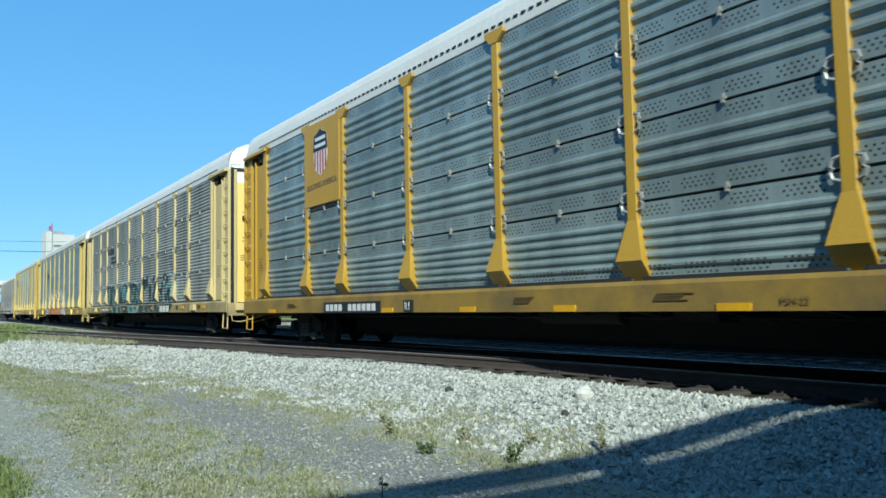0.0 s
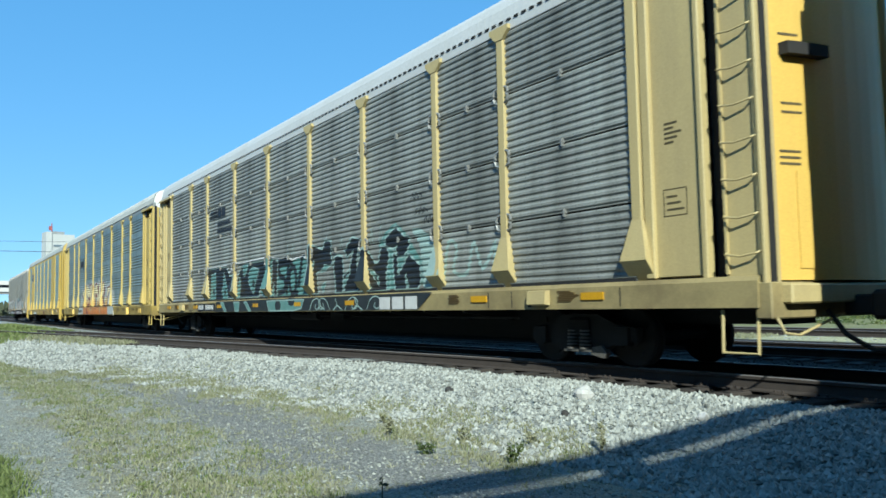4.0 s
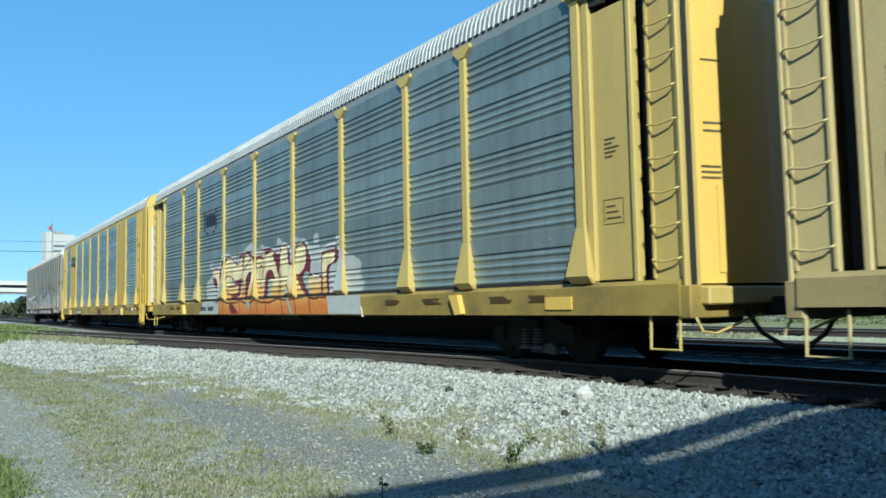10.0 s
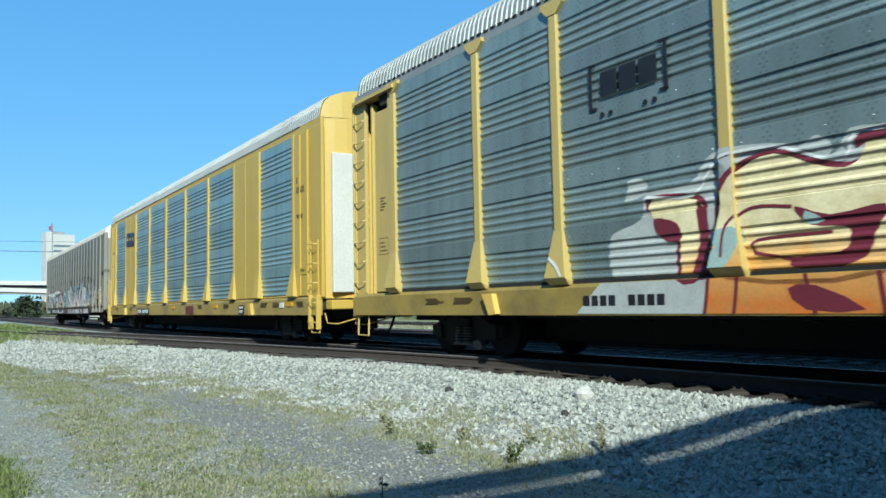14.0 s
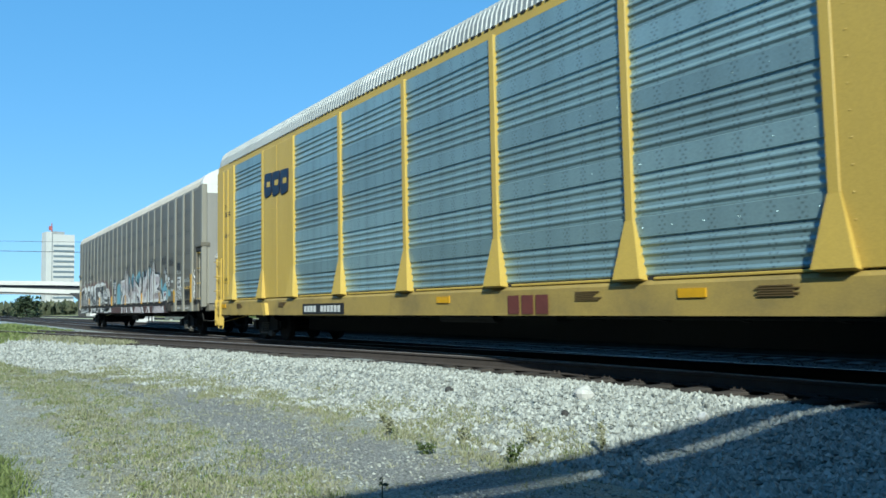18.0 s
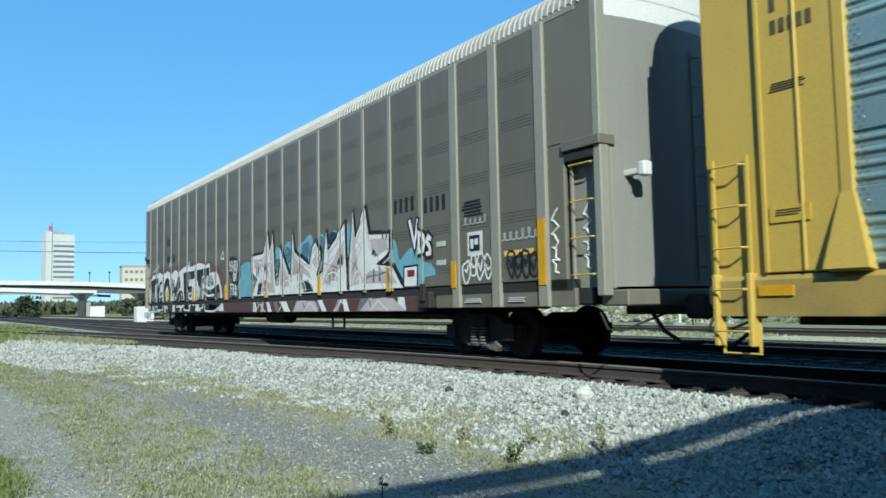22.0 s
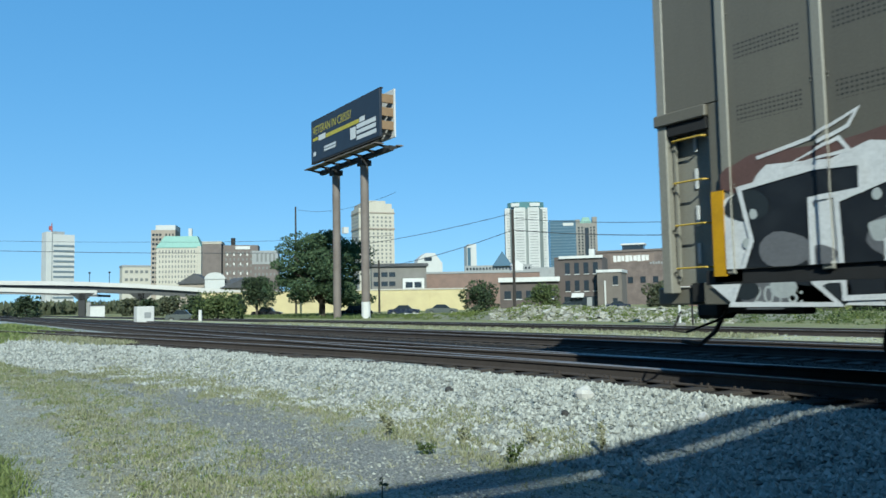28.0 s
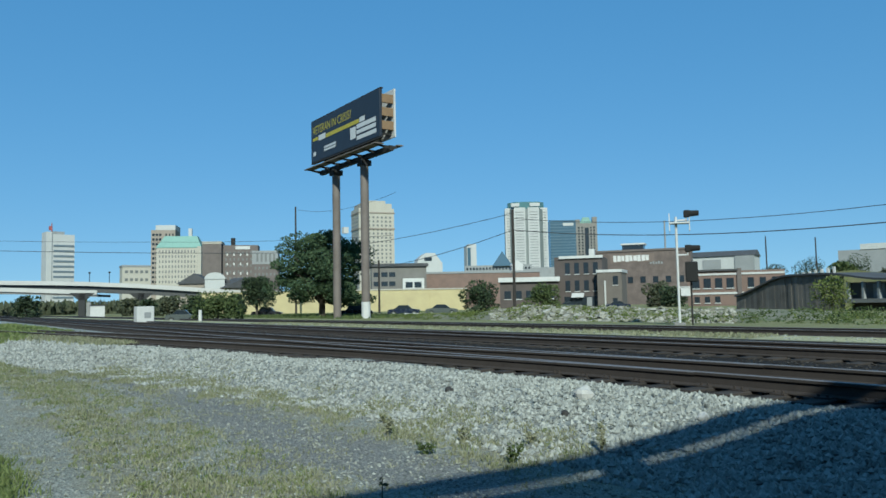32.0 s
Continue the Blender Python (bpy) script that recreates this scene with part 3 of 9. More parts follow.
def couplers(car, reach, mat, steps=True):
    for s in (-1, 1):
        g = Geo()
        g.cbox(min(s * 12.6, s * (reach + .35)), max(s * 12.6, s * (reach + .35)), -0.12, 0.12, 0.72, 0.95, 0.02)
        g.cbox(s * (reach + .42) - .2, s * (reach + .42) + .2, -0.2, 0.2, 0.66, 1.0, 0.05)
        part("coupler", g, STEEL_DARK, car)
        h = Geo().path([(s * (reach - .1), -0.5, 0.78), (s * (reach + .1), -0.48, 0.5), (s * (reach + .38), -0.42, 0.33), (s * (reach + .7), -0.4, 0.36)], 0.03, 8)
        part("air_hose", h, BLACK, car)
        lev = Geo().path([(s * (reach - .15), -1.45, 0.78), (s * (reach - .02), -1.45, 0.55), (s * (reach - .02), -1.2, 0.52), (s * (reach - .05), -0.25, 0.74)], 0.016, 6)
        part("uncoupling_lever", lev, mat, car)
        st = Geo().path([(s * (reach - .75), -1.5, 0.8), (s * (reach - .75), -1.52, 0.32), (s * (reach - .3), -1.52, 0.32), (s * (reach - .3), -1.5, 0.8)], 0.02, 6)
        if steps:
            part("sill_step", st, mat, car)


def ladder(car, x, w, y, z0, z1, rungs, mat, rung_mat=None):
    """Two stiles and bent rungs standing off the car."""
    g = Geo()
    o = y - 0.03
    for e in (0, w):
        g.box(x + e - 0.018, x + e + 0.018, o - 0.012, o + 0.03, z0, z1)
    lad = part("ladder", g, mat, car)
    for i in range(rungs):
        z = z0 + 0.15 + (z1 - z0 - 0.25) * i / (rungs - 1)
        part("rung", Geo().path([(x, o, z), (x + 0.04, o - 0.09, z), (x + w - 0.04, o - 0.09, z), (x + w, o, z)], 0.012, 6), rung_mat or mat, lad)
    return lad


def end_ladder(car, x, s, y0, y1, z0, z1, rungs, mat):
    g = Geo()
    for y in (y0, y1):
        g.box(x - 0.015, x + 0.015, y - 0.02, y + 0.02, z0, z1)
    lad = part("end_ladder", g, mat, car)
    for i in range(rungs):
        z = z0 + 0.2 + (z1 - z0 - 0.3) * i / (rungs - 1)
        part("rung", Geo().path([(x, y0, z), (x + s * 0.09, y0 + .04, z), (x + s * 0.09, y1 - .04, z), (x, y1, z)], 0.012, 6), mat, lad)


def sheets_between(car, a, b, mat, rows, ribs, flat=0.0, y=SKIN, lip=0.0):
    """Stacked corrugated sheets between two uprights, on the yard side and the far side."""
    h = (5.26 - 1.18) / rows
    me = sheet_mesh(b - a, h, ribs, mat, .046 if lip else .022 if ribs > 8 else .024, flat, lip)
    foot = sheet_mesh(b - a, h, ribs + 2, mat, .036, flat, .1) if lip else me
    for i in range(rows):
        part("panel", me if i else foot, None, car, at=pose(a, y, 1.18 + i * h))
    part("panel", sheet_mesh(b - a, 4.08, 8, mat), None, car, at=pose(b, -y, 1.18, 0, 0, 180))


def body_frame(car, half, sill, eave, roof_mat, sill_z=(0.72, 1.15), rise=0.014, pitch=0.2):
    for s in (-1, 1):
        y = s * HALF
        a, b = sorted((y, y - s * 0.09))
        z0, z1 = sill_z
        lip, inn = s * (HALF + .008), s * (HALF - .1)
        ring = [(inn, z0 - .012), (lip, z0 - .012), (lip, z0 + .02), (y, z0 + .02), (y, z1 - .03), (s * (HALF - .05), z1 + .025), (inn, z1 + .025)]
        part("side_sill", Geo().prism(ring if s < 0 else ring[::-1], 0, -half + .25, half - .25), sill, car)
        a, b = sorted((s * 1.5, s * 1.42))
        part("eave_plate", Geo().cbox(-half + .2, half - .2, a, b, 5.25, 5.45, 0.01), eave, car)
    u = Geo().box(-half + .3, half - .3, -1.46, 1.46, 0.86, 1.1)
    u.box(-12.9, 12.9, -0.36, 0.36, 0.6, 0.88)
    u.box(-8.7, 8.7, -0.36, 0.36, 0.3, 0.61)
    for i in range(-6, 7):
        u.prism([(-1.45, 0.87), (-1.45, 0.78), (-0.4, 0.62), (0.4, 0.62), (1.45, 0.78), (1.45, 0.87)], 0, i * 1.28 - .03, i * 1.28 + .03)
    u.tube((-1.1, -0.9, 0.72), (0.6, -0.9, 0.72), 0.13, 14)
    u.box(1.6, 2.3, -1.1, -0.7, 0.64, 0.86)
    u.path([(-8.5, -0.9, 0.7), (8.5, -0.9, 0.68)], 0.02, 6)
    part("underframe", u, BLACK, car, "black underframe with centre sill, reservoir and brake pipes")
    part("roof", roof_geo(-half + .3, half - .3, pitch, rise), roof_mat, car)
    # solid dark blocks along the eave stand for shaded slots
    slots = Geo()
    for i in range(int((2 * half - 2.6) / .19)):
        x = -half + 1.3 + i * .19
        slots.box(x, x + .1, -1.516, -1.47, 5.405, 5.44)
    part("eave_slots", slots, SHADED_GAP, car, kind="stuff")


def end_wall(car, s, half, side_mat, face_mat, top_mat, split=4.85, bow=0.28, line=ROOFLINE):
    """Bowed clamshell end doors with a painted upper band, and the corner plates beside them."""
    x = s * (half - .28)
    N = 10
    for name, z0, z1, m in (("end_door", 1.12, split, face_mat), ("end_cap", split, min(5.44, line[0][1] + .02), top_mat)):
        g = Geo()
        for i in range(N + 1):
            y = -1.45 + 2.9 * i / N
            g.v += [(x + s * bow * (1 - (y / 1.45) ** 2), y, z0), (x + s * bow * (1 - (y / 1.45) ** 2), y, z1),
                    (x - s * .06, y, z0), (x - s * .06, y, z1)]
        for i in range(N):
            k, q = 4 * i, 4 * i + 4
            g.f += [(k, q, q + 1, k + 1), (k + 2, k + 3, q + 3, q + 2), (k + 1, q + 1, q + 3, k + 3), (k, k + 2, q + 2, q)]
        part(name, g, m, car, smooth=False)
    # curved head under the roof
    g = Geo()
    n = len(line)
    for y, z in line:
        g.v += [(x + s * bow * (1 - (y / 1.5) ** 2) * 1.02 + s * .004, y * .985, z), (x + s * bow * (1 - (y / 1.5) ** 2) * 1.02 + s * .004, y * .985, min(5.42, line[0][1])), (x - s * 0.3, y * .985, z)]
    for i in range(n - 1):
        k, q = 3 * i, 3 * i + 3
        g.f += [(k + 1, q + 1, q, k), (k, q, q + 2, k + 2)]
    part("end_head", g, top_mat, car, "white painted curved roof end")
    part("end_platform", Geo().cbox(min(x - s * .2, x + s * .3), max(x - s * .2, x + s * .3), -1.35, 1.35, 0.86, 1.08, 0.02), side_mat, car)


def bow_strip(s, half, y0, y1, z0, z1, proud, bow=0.28):
    """A flat piece lying on a bowed end door, proud of it."""
    g = Geo()
    n = 6
    for i in range(n + 1):
        y = y0 + (y1 - y0) * i / n
        x = s * (half - .28 + bow * (1 - (y / 1.45) ** 2))
        g.v += [(x - s * .01, y, z0), (x + s * proud, y, z0), (x + s * proud, y, z1), (x - s * .01, y, z1)]
    g.f = [(4 * i + k, 4 * i + (k + 1) % 4, 4 * i + 4 + (k + 1) % 4, 4 * i + 4 + k) for i in range(n) for k in range(4)] + [(3, 2, 1, 0), (4 * n, 4 * n + 1, 4 * n + 2, 4 * n + 3)]
    return g


def rack_car(label, x_posts, edge, half, body, trim, sill, sheet, roof, head, rows=4, ribs=6, clips=True, end_face=None, spread=10.1, flat=0.0, eave=None, lip=0.0, sill_z=(0.75, 1.15), under=0.1):
    car = thing("auto_carrier_wagon", label, "railway wagon", group="train of auto carriers")
    body_frame(car, half, sill, eave or roof, roof, sill_z, 0.014 if roof is GREY_ROOF else 0.002, 0.13 if roof is GREY_ROOF else 0.2)
    posts = [-edge] + x_posts + [edge]
    pm = post_mesh(trim, under=under)
    for x in posts:
        part("post", pm, None, car, at=pose(x, -HALF + .005, 0))
        part("post", pm, None, car, at=pose(x, HALF - .005, 0, 0, 0, 180))
    for a, b in zip(posts, posts[1:]):
        sheets_between(car, a + 0.07, b - 0.07, sheet, rows, ribs, flat, lip=lip)
        # dark strip stands for the shaded gap between sheets and sill
        part("bottom_gap", Geo().box(a + .1, b - .1, SKIN - .016, SKIN + .05, 1.172, 1.225), SHADED_GAP, car)
    h = 4.08 / rows
    if clips:
        for x in posts[1:-1]:
            for i in range(1, rows):
                for s in (-1, 1):
                    part("clamp", CLIP, None, car, at=pose(x + s * 0.13, SKIN - .01, 1.18 + i * h - .01) if s > 0 else pose(x - 0.13, SKIN - .01, 1.18 + i * h - .01) @ Matrix.Diagonal((-1, 1, 1, 1)))
        for a, b in zip(posts, posts[1:]):
            for i in range(1, rows):
                part("latch", LATCH, None, car, at=pose((a + b) / 2, SKIN - .01, 1.18 + i * h))
    for s in (-1, 1):
        # corner panel set back behind the last upright, with a seam and a dark slot above it
        e0, e1 = edge + .12, half - 1.02
        for q in (-1, 1):
            y0, y1 = sorted((q * (HALF - .1), q * (HALF - .2)))
            part("corner_panel", Geo().cbox(*sorted((s * e0, s * e1)), y0, y1, 1.2, 4.92, 0.012), body, car)
            part("corner_stile", Geo().cbox(*sorted((s * (edge + .1), s * (edge + .24))), *sorted((q * (HALF - .04), q * (HALF - .2))), 1.19, 5.2, 0.012), trim, car)
            part("corner_stile", Geo().cbox(*sorted((s * (e1 + .02), s * (e1 + .1))), *sorted((q * (HALF - .06), q * (HALF - .2))), 1.12, 5.1, 0.012), trim, car)
        # dark solids fill the open slots in place of their shade
        part("corner_slot", Geo().box(*sorted((s * e0, s * (half - .68))), -HALF + .26, HALF - .26, 4.5, 5.25), SHADED_GAP, car)
        part("corner_slot", Geo().box(*sorted((s * (e1 + .1), s * (half - .72))), -HALF + .24, HALF - .24, 1.1, 5.2), SHADED_GAP, car)
        brk = Geo().prism([(-HALF - .06, 5.2), (-HALF - .06, 5.27), (-HALF + .08, 5.34), (-HALF + .3, 5.34), (-HALF + .3, 5.24)], 0, *sorted((s * (edge - .1), s * (half - .3))))
        part("eave_bracket", brk, trim, car)
        part("slot_gusset", Geo().prism([(s * (e0 + .05), 5.2), (s * (e0 + .5), 5.2), (s * (e0 + .4), 4.98), (s * (e0 + .1), 5.0)], 1, -HALF + .05, -HALF + .1), STEEL_DARK, car)
        # ladder bay with its turned edge, and the post of the end door
        a, b = sorted((s * (half - .68), s * (half - .2)))
        part("ladder_bay", Geo().cbox(a, b, -HALF + .07, -HALF + .14, 1.1, 5.22, 0.01), body, car)
        part("bay_edge", Geo().cbox(*sorted((s * (half - .2), s * (half - .15))), -HALF + .02, -HALF + .3, 1.08, 5.25, 0.01), trim, car)
        part("ladder_bay", Geo().box(a, b, HALF - .16, HALF - .09, 1.08, 5.25), body, car)
        for i in range(9):
            z = 1.45 + 3.4 * i / 8
            o = -HALF + .07
            part("rung", Geo().path([(a + .02, o, z), (a + .04, o - .07, z - .03), ((a + b) / 2, o - .09, z - .06), (b - .04, o - .07, z - .03), (b - .01, o, z)], .013, 6), trim, car)
        for x in (a + .03, b - .02):
            part("ladder_stile", Geo().box(x - .016, x + .016, -HALF + .04, -HALF + .075, 1.2, 5.05), trim, car)
        # dark seam beside the end door, its bracket and the slot in its white cap
        part("door_seam", Geo().box(*sorted((s * (half - .15), s * (half - .135))), -HALF + .1, -HALF + .2, 1.1, 5.3), SHADED_GAP, car)
        if sheet is SHEET_N or sheet is SHEET_U:
            part("cap_slot", bow_strip(s, half, -1.38, -.75, 5.2, 5.3, .03), SHADED_GAP, car)
            part("door_bracket", bow_strip(s, half, -1.1, -.5, 3.66, 3.8, .12), STEEL_DARK, car, "dark steel bracket on the end door")
        part("door_hatch", bow_strip(s, half, -.95, -.5, 1.25, 2.35, .014), end_face or body, car)
        # small stencils and a step pocket in the sill
        x0 = min(s * (e0 + .2), s * (e1 - .1))
        for i in range(5):
            part("stencil_bar", Geo().box(x0 + .1, x0 + .1 + .14 + .06 * (i % 3), -HALF + .096, -HALF + .11, 2.85 + i * .06, 2.876 + i * .06), FADED_INK, car)
        part("notice_frame", Geo().add([(x0 + .05 + .36 * u + (0.012 if w else 0) * (1 - 2 * u), -HALF + .096, 1.95 + .34 * v + (0.012 if w else 0) * (1 - 2 * v)) for w in (0, 1) for u, v in ((0, 0), (1, 0), (1, 1), (0, 1))],
                                       [(0, 1, 5, 4), (1, 2, 6, 5), (2, 3, 7, 6), (3, 0, 4, 7)]), FADED_INK, car)
        for i in range(3):
            part("stencil_bar", Geo().box(x0 + .1, x0 + .36 - .05 * i, -HALF + .096, -HALF + .11, 2.02 + i * .08, 2.045 + i * .08), FADED_INK, car)
        part("end_sill", Geo().cbox(*sorted((s * (half - .3), s * (half - .1))), -HALF + .02, HALF - .02, .7, 1.1, .015), sill, car)
        for z, y0 in ((3.9, -1.1), (3.1, -1.1), (3.0, -1.1), (2.55, -1.15), (2.48, -1.15), (2.41, -1.15)):
            part("stencil_bar", bow_strip(s, half, y0, y0 + .28, z, z + .028, .004), FADED_INK, car)
        end_wall(car, s, half, body, end_face or body, head)
    running_gear(car, spread)
    couplers(car, half, trim)
    return car


POSTS = [-8.98, -7.02, -4.2, -1.4, 1.4, 4.2, 7.02, 8.98]
wagon_u = rack_car("golden yellow auto carrier with perforated silver panels and white roof", POSTS, 11.75, 13.65,
                   YELLOW, YELLOW, SILL_U, SHEET_U, WHITE_ROOF, WHITE_ROOF, ribs=3, flat=0.22, lip=0.22, sill_z=(0.8, 1.15), under=0.26)
wagon_n = rack_car("faded tan-yellow auto carrier with grey panels and dark graffiti", POSTS, 11.72, 13.65,
                   YELLOW_PALE, YELLOW_PALE, SILL_N, SHEET_N, WHITE_ROOF, WHITE_ROOF, ribs=9, end_face=YELLOW_END, sill_z=(0.835, 1.15), under=0.26)
wagon_a = rack_car("yellow auto carrier with dark grey panels, grey roof and orange graffiti", POSTS, 11.75, 13.65,
                   YELLOW_MID, YELLOW_MID, SILL_A, SHEET_A, GREY_ROOF, WHITE_ROOF, rows=5, ribs=4, flat=0.34, clips=False, end_face=YELLOW_END)


def gold_car():
    car = thing("auto_carrier_wagon", "clean golden yellow auto carrier with blue-grey corrugated panels", "railway wagon", group="train of auto carriers")
    body_frame(car, 13.4, SILL_B, GOLD, GREY_ROOF, (0.745, 1.15), pitch=0.13)
    pm = post_mesh(GOLD, 0.13, 0.46, cap=False, under=0.03)
    posts = [-11.6, -9.1, -6.95, -4.25, -1.42, 1.42, 4.25, 6.95, 9.1, 11.6]
    for x in posts:
        part("post", pm, None, car, at=pose(x, -HALF + .005, 0))
        part("post", pm, None, car, at=pose(x, HALF - .005, 0, 0, 0, 180))
    for a, b in zip(posts, posts[1:]):
        if abs(abs(a + b) / 2 - 8.03) < 0.1:
            for s in (-1, 1):
                y0, y1 = sorted((s * (HALF - .02), s * (HALF - .1)))
                sp = Geo().cbox(a + .05, b - .05, y0, y1, 1.19, 5.26, 0.012)
                for k in range(4):
                    for j in range(15):
                        sp.ellipsoid((a + .2 + k * (b - a - .4) / 3, s * (HALF - .018), 1.4 + j * .27), (.012, .007, .012), 6, 4)
                part("solid_panel", sp, GOLD, car, "plain golden yellow riveted steel panel")
                part("panel_seam", Geo().box((a + b) / 2 - .008, (a + b) / 2 + .008, *sorted((s * (HALF - .012), s * (HALF - .03))), 1.2, 5.24), GOLD, car)
        else:
            sheets_between(car, a + 0.06, b - 0.06, SHEET_B, 5, 4, 0.34)
            part("bottom_gap", Geo().box(a + .1, b - .1, SKIN - .012, SKIN + .05, 1.175, 1.235), SHADED_GAP, car)
            part("panel_lip", Geo().cbox(a + .35, b - .25, SKIN - .05, SKIN, 1.178, 1.215, .008), GOLD, car)
    for s in (-1, 1):
        a, b = sorted((s * 11.66, s * 12.5))
        c, d = sorted((s * 12.5, s * 13.25))
        for q in (-1, 1):
            y0, y1 = sorted((q * (HALF - .02), q * (HALF - .1)))
            part("corner_panel", Geo().cbox(a, b, y0, y1, 1.19, 5.26, 0.012), GOLD, car)
            y0, y1 = sorted((q * (HALF - .05), q * (HALF - .13)))
            part("corner_panel", Geo().cbox(c, d, y0, y1, 1.15, 5.26, 0.012), GOLD, car)
        part("door_track", Geo().box(s * 12.5 - .02, s * 12.5 + .02, -HALF - .005, -HALF + .03, 1.2, 5.2), GOLD, car)
        lx = min(c, d) + (.2 if s > 0 else .12)
        ladder(car, lx, 0.44, -HALF + .02, 0.42, 2.5, 5, GOLD)
        for e in (0, .44):
            part("ladder_foot", Geo().cbox(lx + e - .03, lx + e + .03, -HALF - .06, -HALF + .06, .4, 1.2, .01), GOLD, car)
        part("corner_ridge", Geo().cbox(*sorted((s * 12.05, s * 12.08)), -HALF - .004, -HALF + .03, 1.2, 5.2, .006), GOLD, car)
        for k in range(6):
            part("mark_bar", Geo().box(s * 11.83 + (.0 if s > 0 else -.5) + k % 5 * .1, s * 11.83 + (.0 if s > 0 else -.5) + k % 5 * .1 + .06, -HALF + .012, -HALF + .022, 3.75 if k < 5 else 4.0, 3.9 if k < 5 else 4.15), FADED_INK, car)
        end_wall(car, s, 13.4, GOLD, GOLD, GOLD, 4.9, 0.3)
        part("door_edge", Geo().cbox(*sorted((s * 13.3, s * 13.42)), -1.3, -0.75, 1.25, 4.55, 0.02), WHITE_ROOF, car, "bright bare aluminium door edge")
        end_ladder(car, s * 13.5, s, -0.55, -0.15, 1.2, 4.6, 9, GOLD)
    running_gear(car, 10.1)
    couplers(car, 13.4, GOLD)
    return car


wagon_b = gold_car()


def brown_car():
    car = thing("auto_carrier_wagon", "dark brown-grey auto carrier with pale uprights and white graffiti", "railway wagon", group="train of auto carriers")
    half = 13.55
    w = 1.1355
    xs = [-12.6 + w * i for i in range(23)]
    for s in (-1, 1):
        part("side_sill", Geo().cbox(-9.0, 9.0, *sorted((s * (HALF - .03), s * (HALF - .12))), 0.8, 1.092, 0.012), RUST_SILL, car, "rusty red-brown side sill")
        for a in (-1, 1):
            part("side_sill", Geo().cbox(*sorted((a * 9.4, a * 13.0)), *sorted((s * (HALF - .05), s * (HALF - .12))), 0.86, 1.12, 0.012), BROWN_CAR, car)
        part("eave_plate", Geo().cbox(-half + .4, half - .4, *sorted((s * 1.535, s * 1.42)), 5.06, 5.15, 0.01), BROWN_POST, car)
        # dark box carries the shade of the open gap below the panels
        part("deck_shadow_gap", Geo().box(-half + .6, half - .6, *sorted((s * (HALF - .045), s * (HALF - .2))), 1.09, 1.25), SHADED_GAP, car)
    pm = Geo().cbox(-0.06, 0.06, 0.0, 0.1, 1.2, 5.08, 0.01)
    pm = pm.mesh("post", BROWN_POST)
    wide = Geo().cbox(-0.11, 0.11, -0.01, 0.1, 0.86, 5.1, 0.012).mesh("post", BROWN_POST)
    pan = Geo().cbox(0.05, w - .05, 0.0, 0.04, 1.25, 5.08, 0.008)
    for i in range(1, 4):
        for k in range(2):
            for q in range(2):
                pan.ellipsoid((0.09 + k * (w - .18), -0.004, 1.18 + i * 0.98 + q * .04), (0.012, 0.008, 0.012), 6, 4)
    pan = pan.mesh("panel", BROWN_SHEET)
    for i, x in enumerate(xs):
        big = i in (20, 21, 22)
        part("post", wide if big else pm, None, car, at=pose(x, -HALF, 0))
        part("post", wide if big else pm, None, car, at=pose(x, HALF, 0, 0, 0, 180))
        if i < 22:
            part("panel", pan, None, car, at=pose(x, -HALF + .022, 0))
            part("panel", pan, None, car, at=pose(x + w, HALF - .05, 0, 0, 0, 180))
    low = [(-1.53, 5.14), (-1.5, 5.3), (-1.43, 5.43), (-1.3, 5.52), (-1.05, 5.66), (-0.7, 5.8), (-0.35, 5.89), (0, 5.92)]
    part("roof", roof_geo(-half + .1, half - .3, 0.13, 0.016, low + [(-y, z) for y, z in low[-2::-1]]), BEIGE_ROOF, car)
    u = Geo().box(-half + .3, half - .3, -1.4, 1.4, 0.9, 1.12)
    u.box(-9.2, 9.2, -0.3, 0.3, 0.62, 0.92)
    for i in range(-7, 8):
        u.prism([(-1.45, 0.92), (-1.45, 0.8), (-0.4, 0.66), (0.4, 0.66), (1.45, 0.8), (1.45, 0.92)], 0, i * 1.2 - .03, i * 1.2 + .03)
    u.tube((-0.6, -0.8, 0.66), (0.9, -0.8, 0.66), 0.17, 14)
    u.path([(-9, -1.0, 0.74), (9, -1.0, 0.72)], 0.025, 6)
    for x in (4.6, 5.2):
        u.box(x - .02, x + .02, -1.3, -1.26, 0.42, 0.9)
    u.box(4.58, 5.22, -1.3, -1.26, 0.42, 0.46)
    part("underframe", u, BLACK, car, "black underframe with brake pipes and hanging step")
    for s in (-1, 1):
        a, b = sorted((s * 12.46, s * 13.56))
        part("corner_panel", Geo().cbox(a, b, -HALF + .04, -HALF + .12, 3.2, 5.2, 0.012), BROWN_CAR, car)
        part("corner_panel", Geo().cbox(a, b, HALF - .12, HALF - .04, 1.1, 5.2, 0.012), BROWN_CAR, car)
        part("corner_panel", Geo().cbox(*sorted((s * 12.46, s * 12.84)), -HALF + .045, -HALF + .12, 1.1, 3.2, 0.012), BROWN_CAR, car)
        part("niche_slot", Geo().box(*sorted((s * 12.86, s * 13.42)), -HALF + .03, -HALF + .2, 2.92, 3.08), SHADED_GAP, car)
        part("ladder_niche", Geo().box(a, b, -HALF + .22, -HALF + .28, 1.1, 3.2), BROWN_POST, car, "recessed ladder niche in the corner")
        part("niche_hood", Geo().cbox(*sorted((s * 12.84, s * 13.6)), -HALF - .01, -HALF + .3, 3.06, 3.2, 0.01), BROWN_CAR, car)
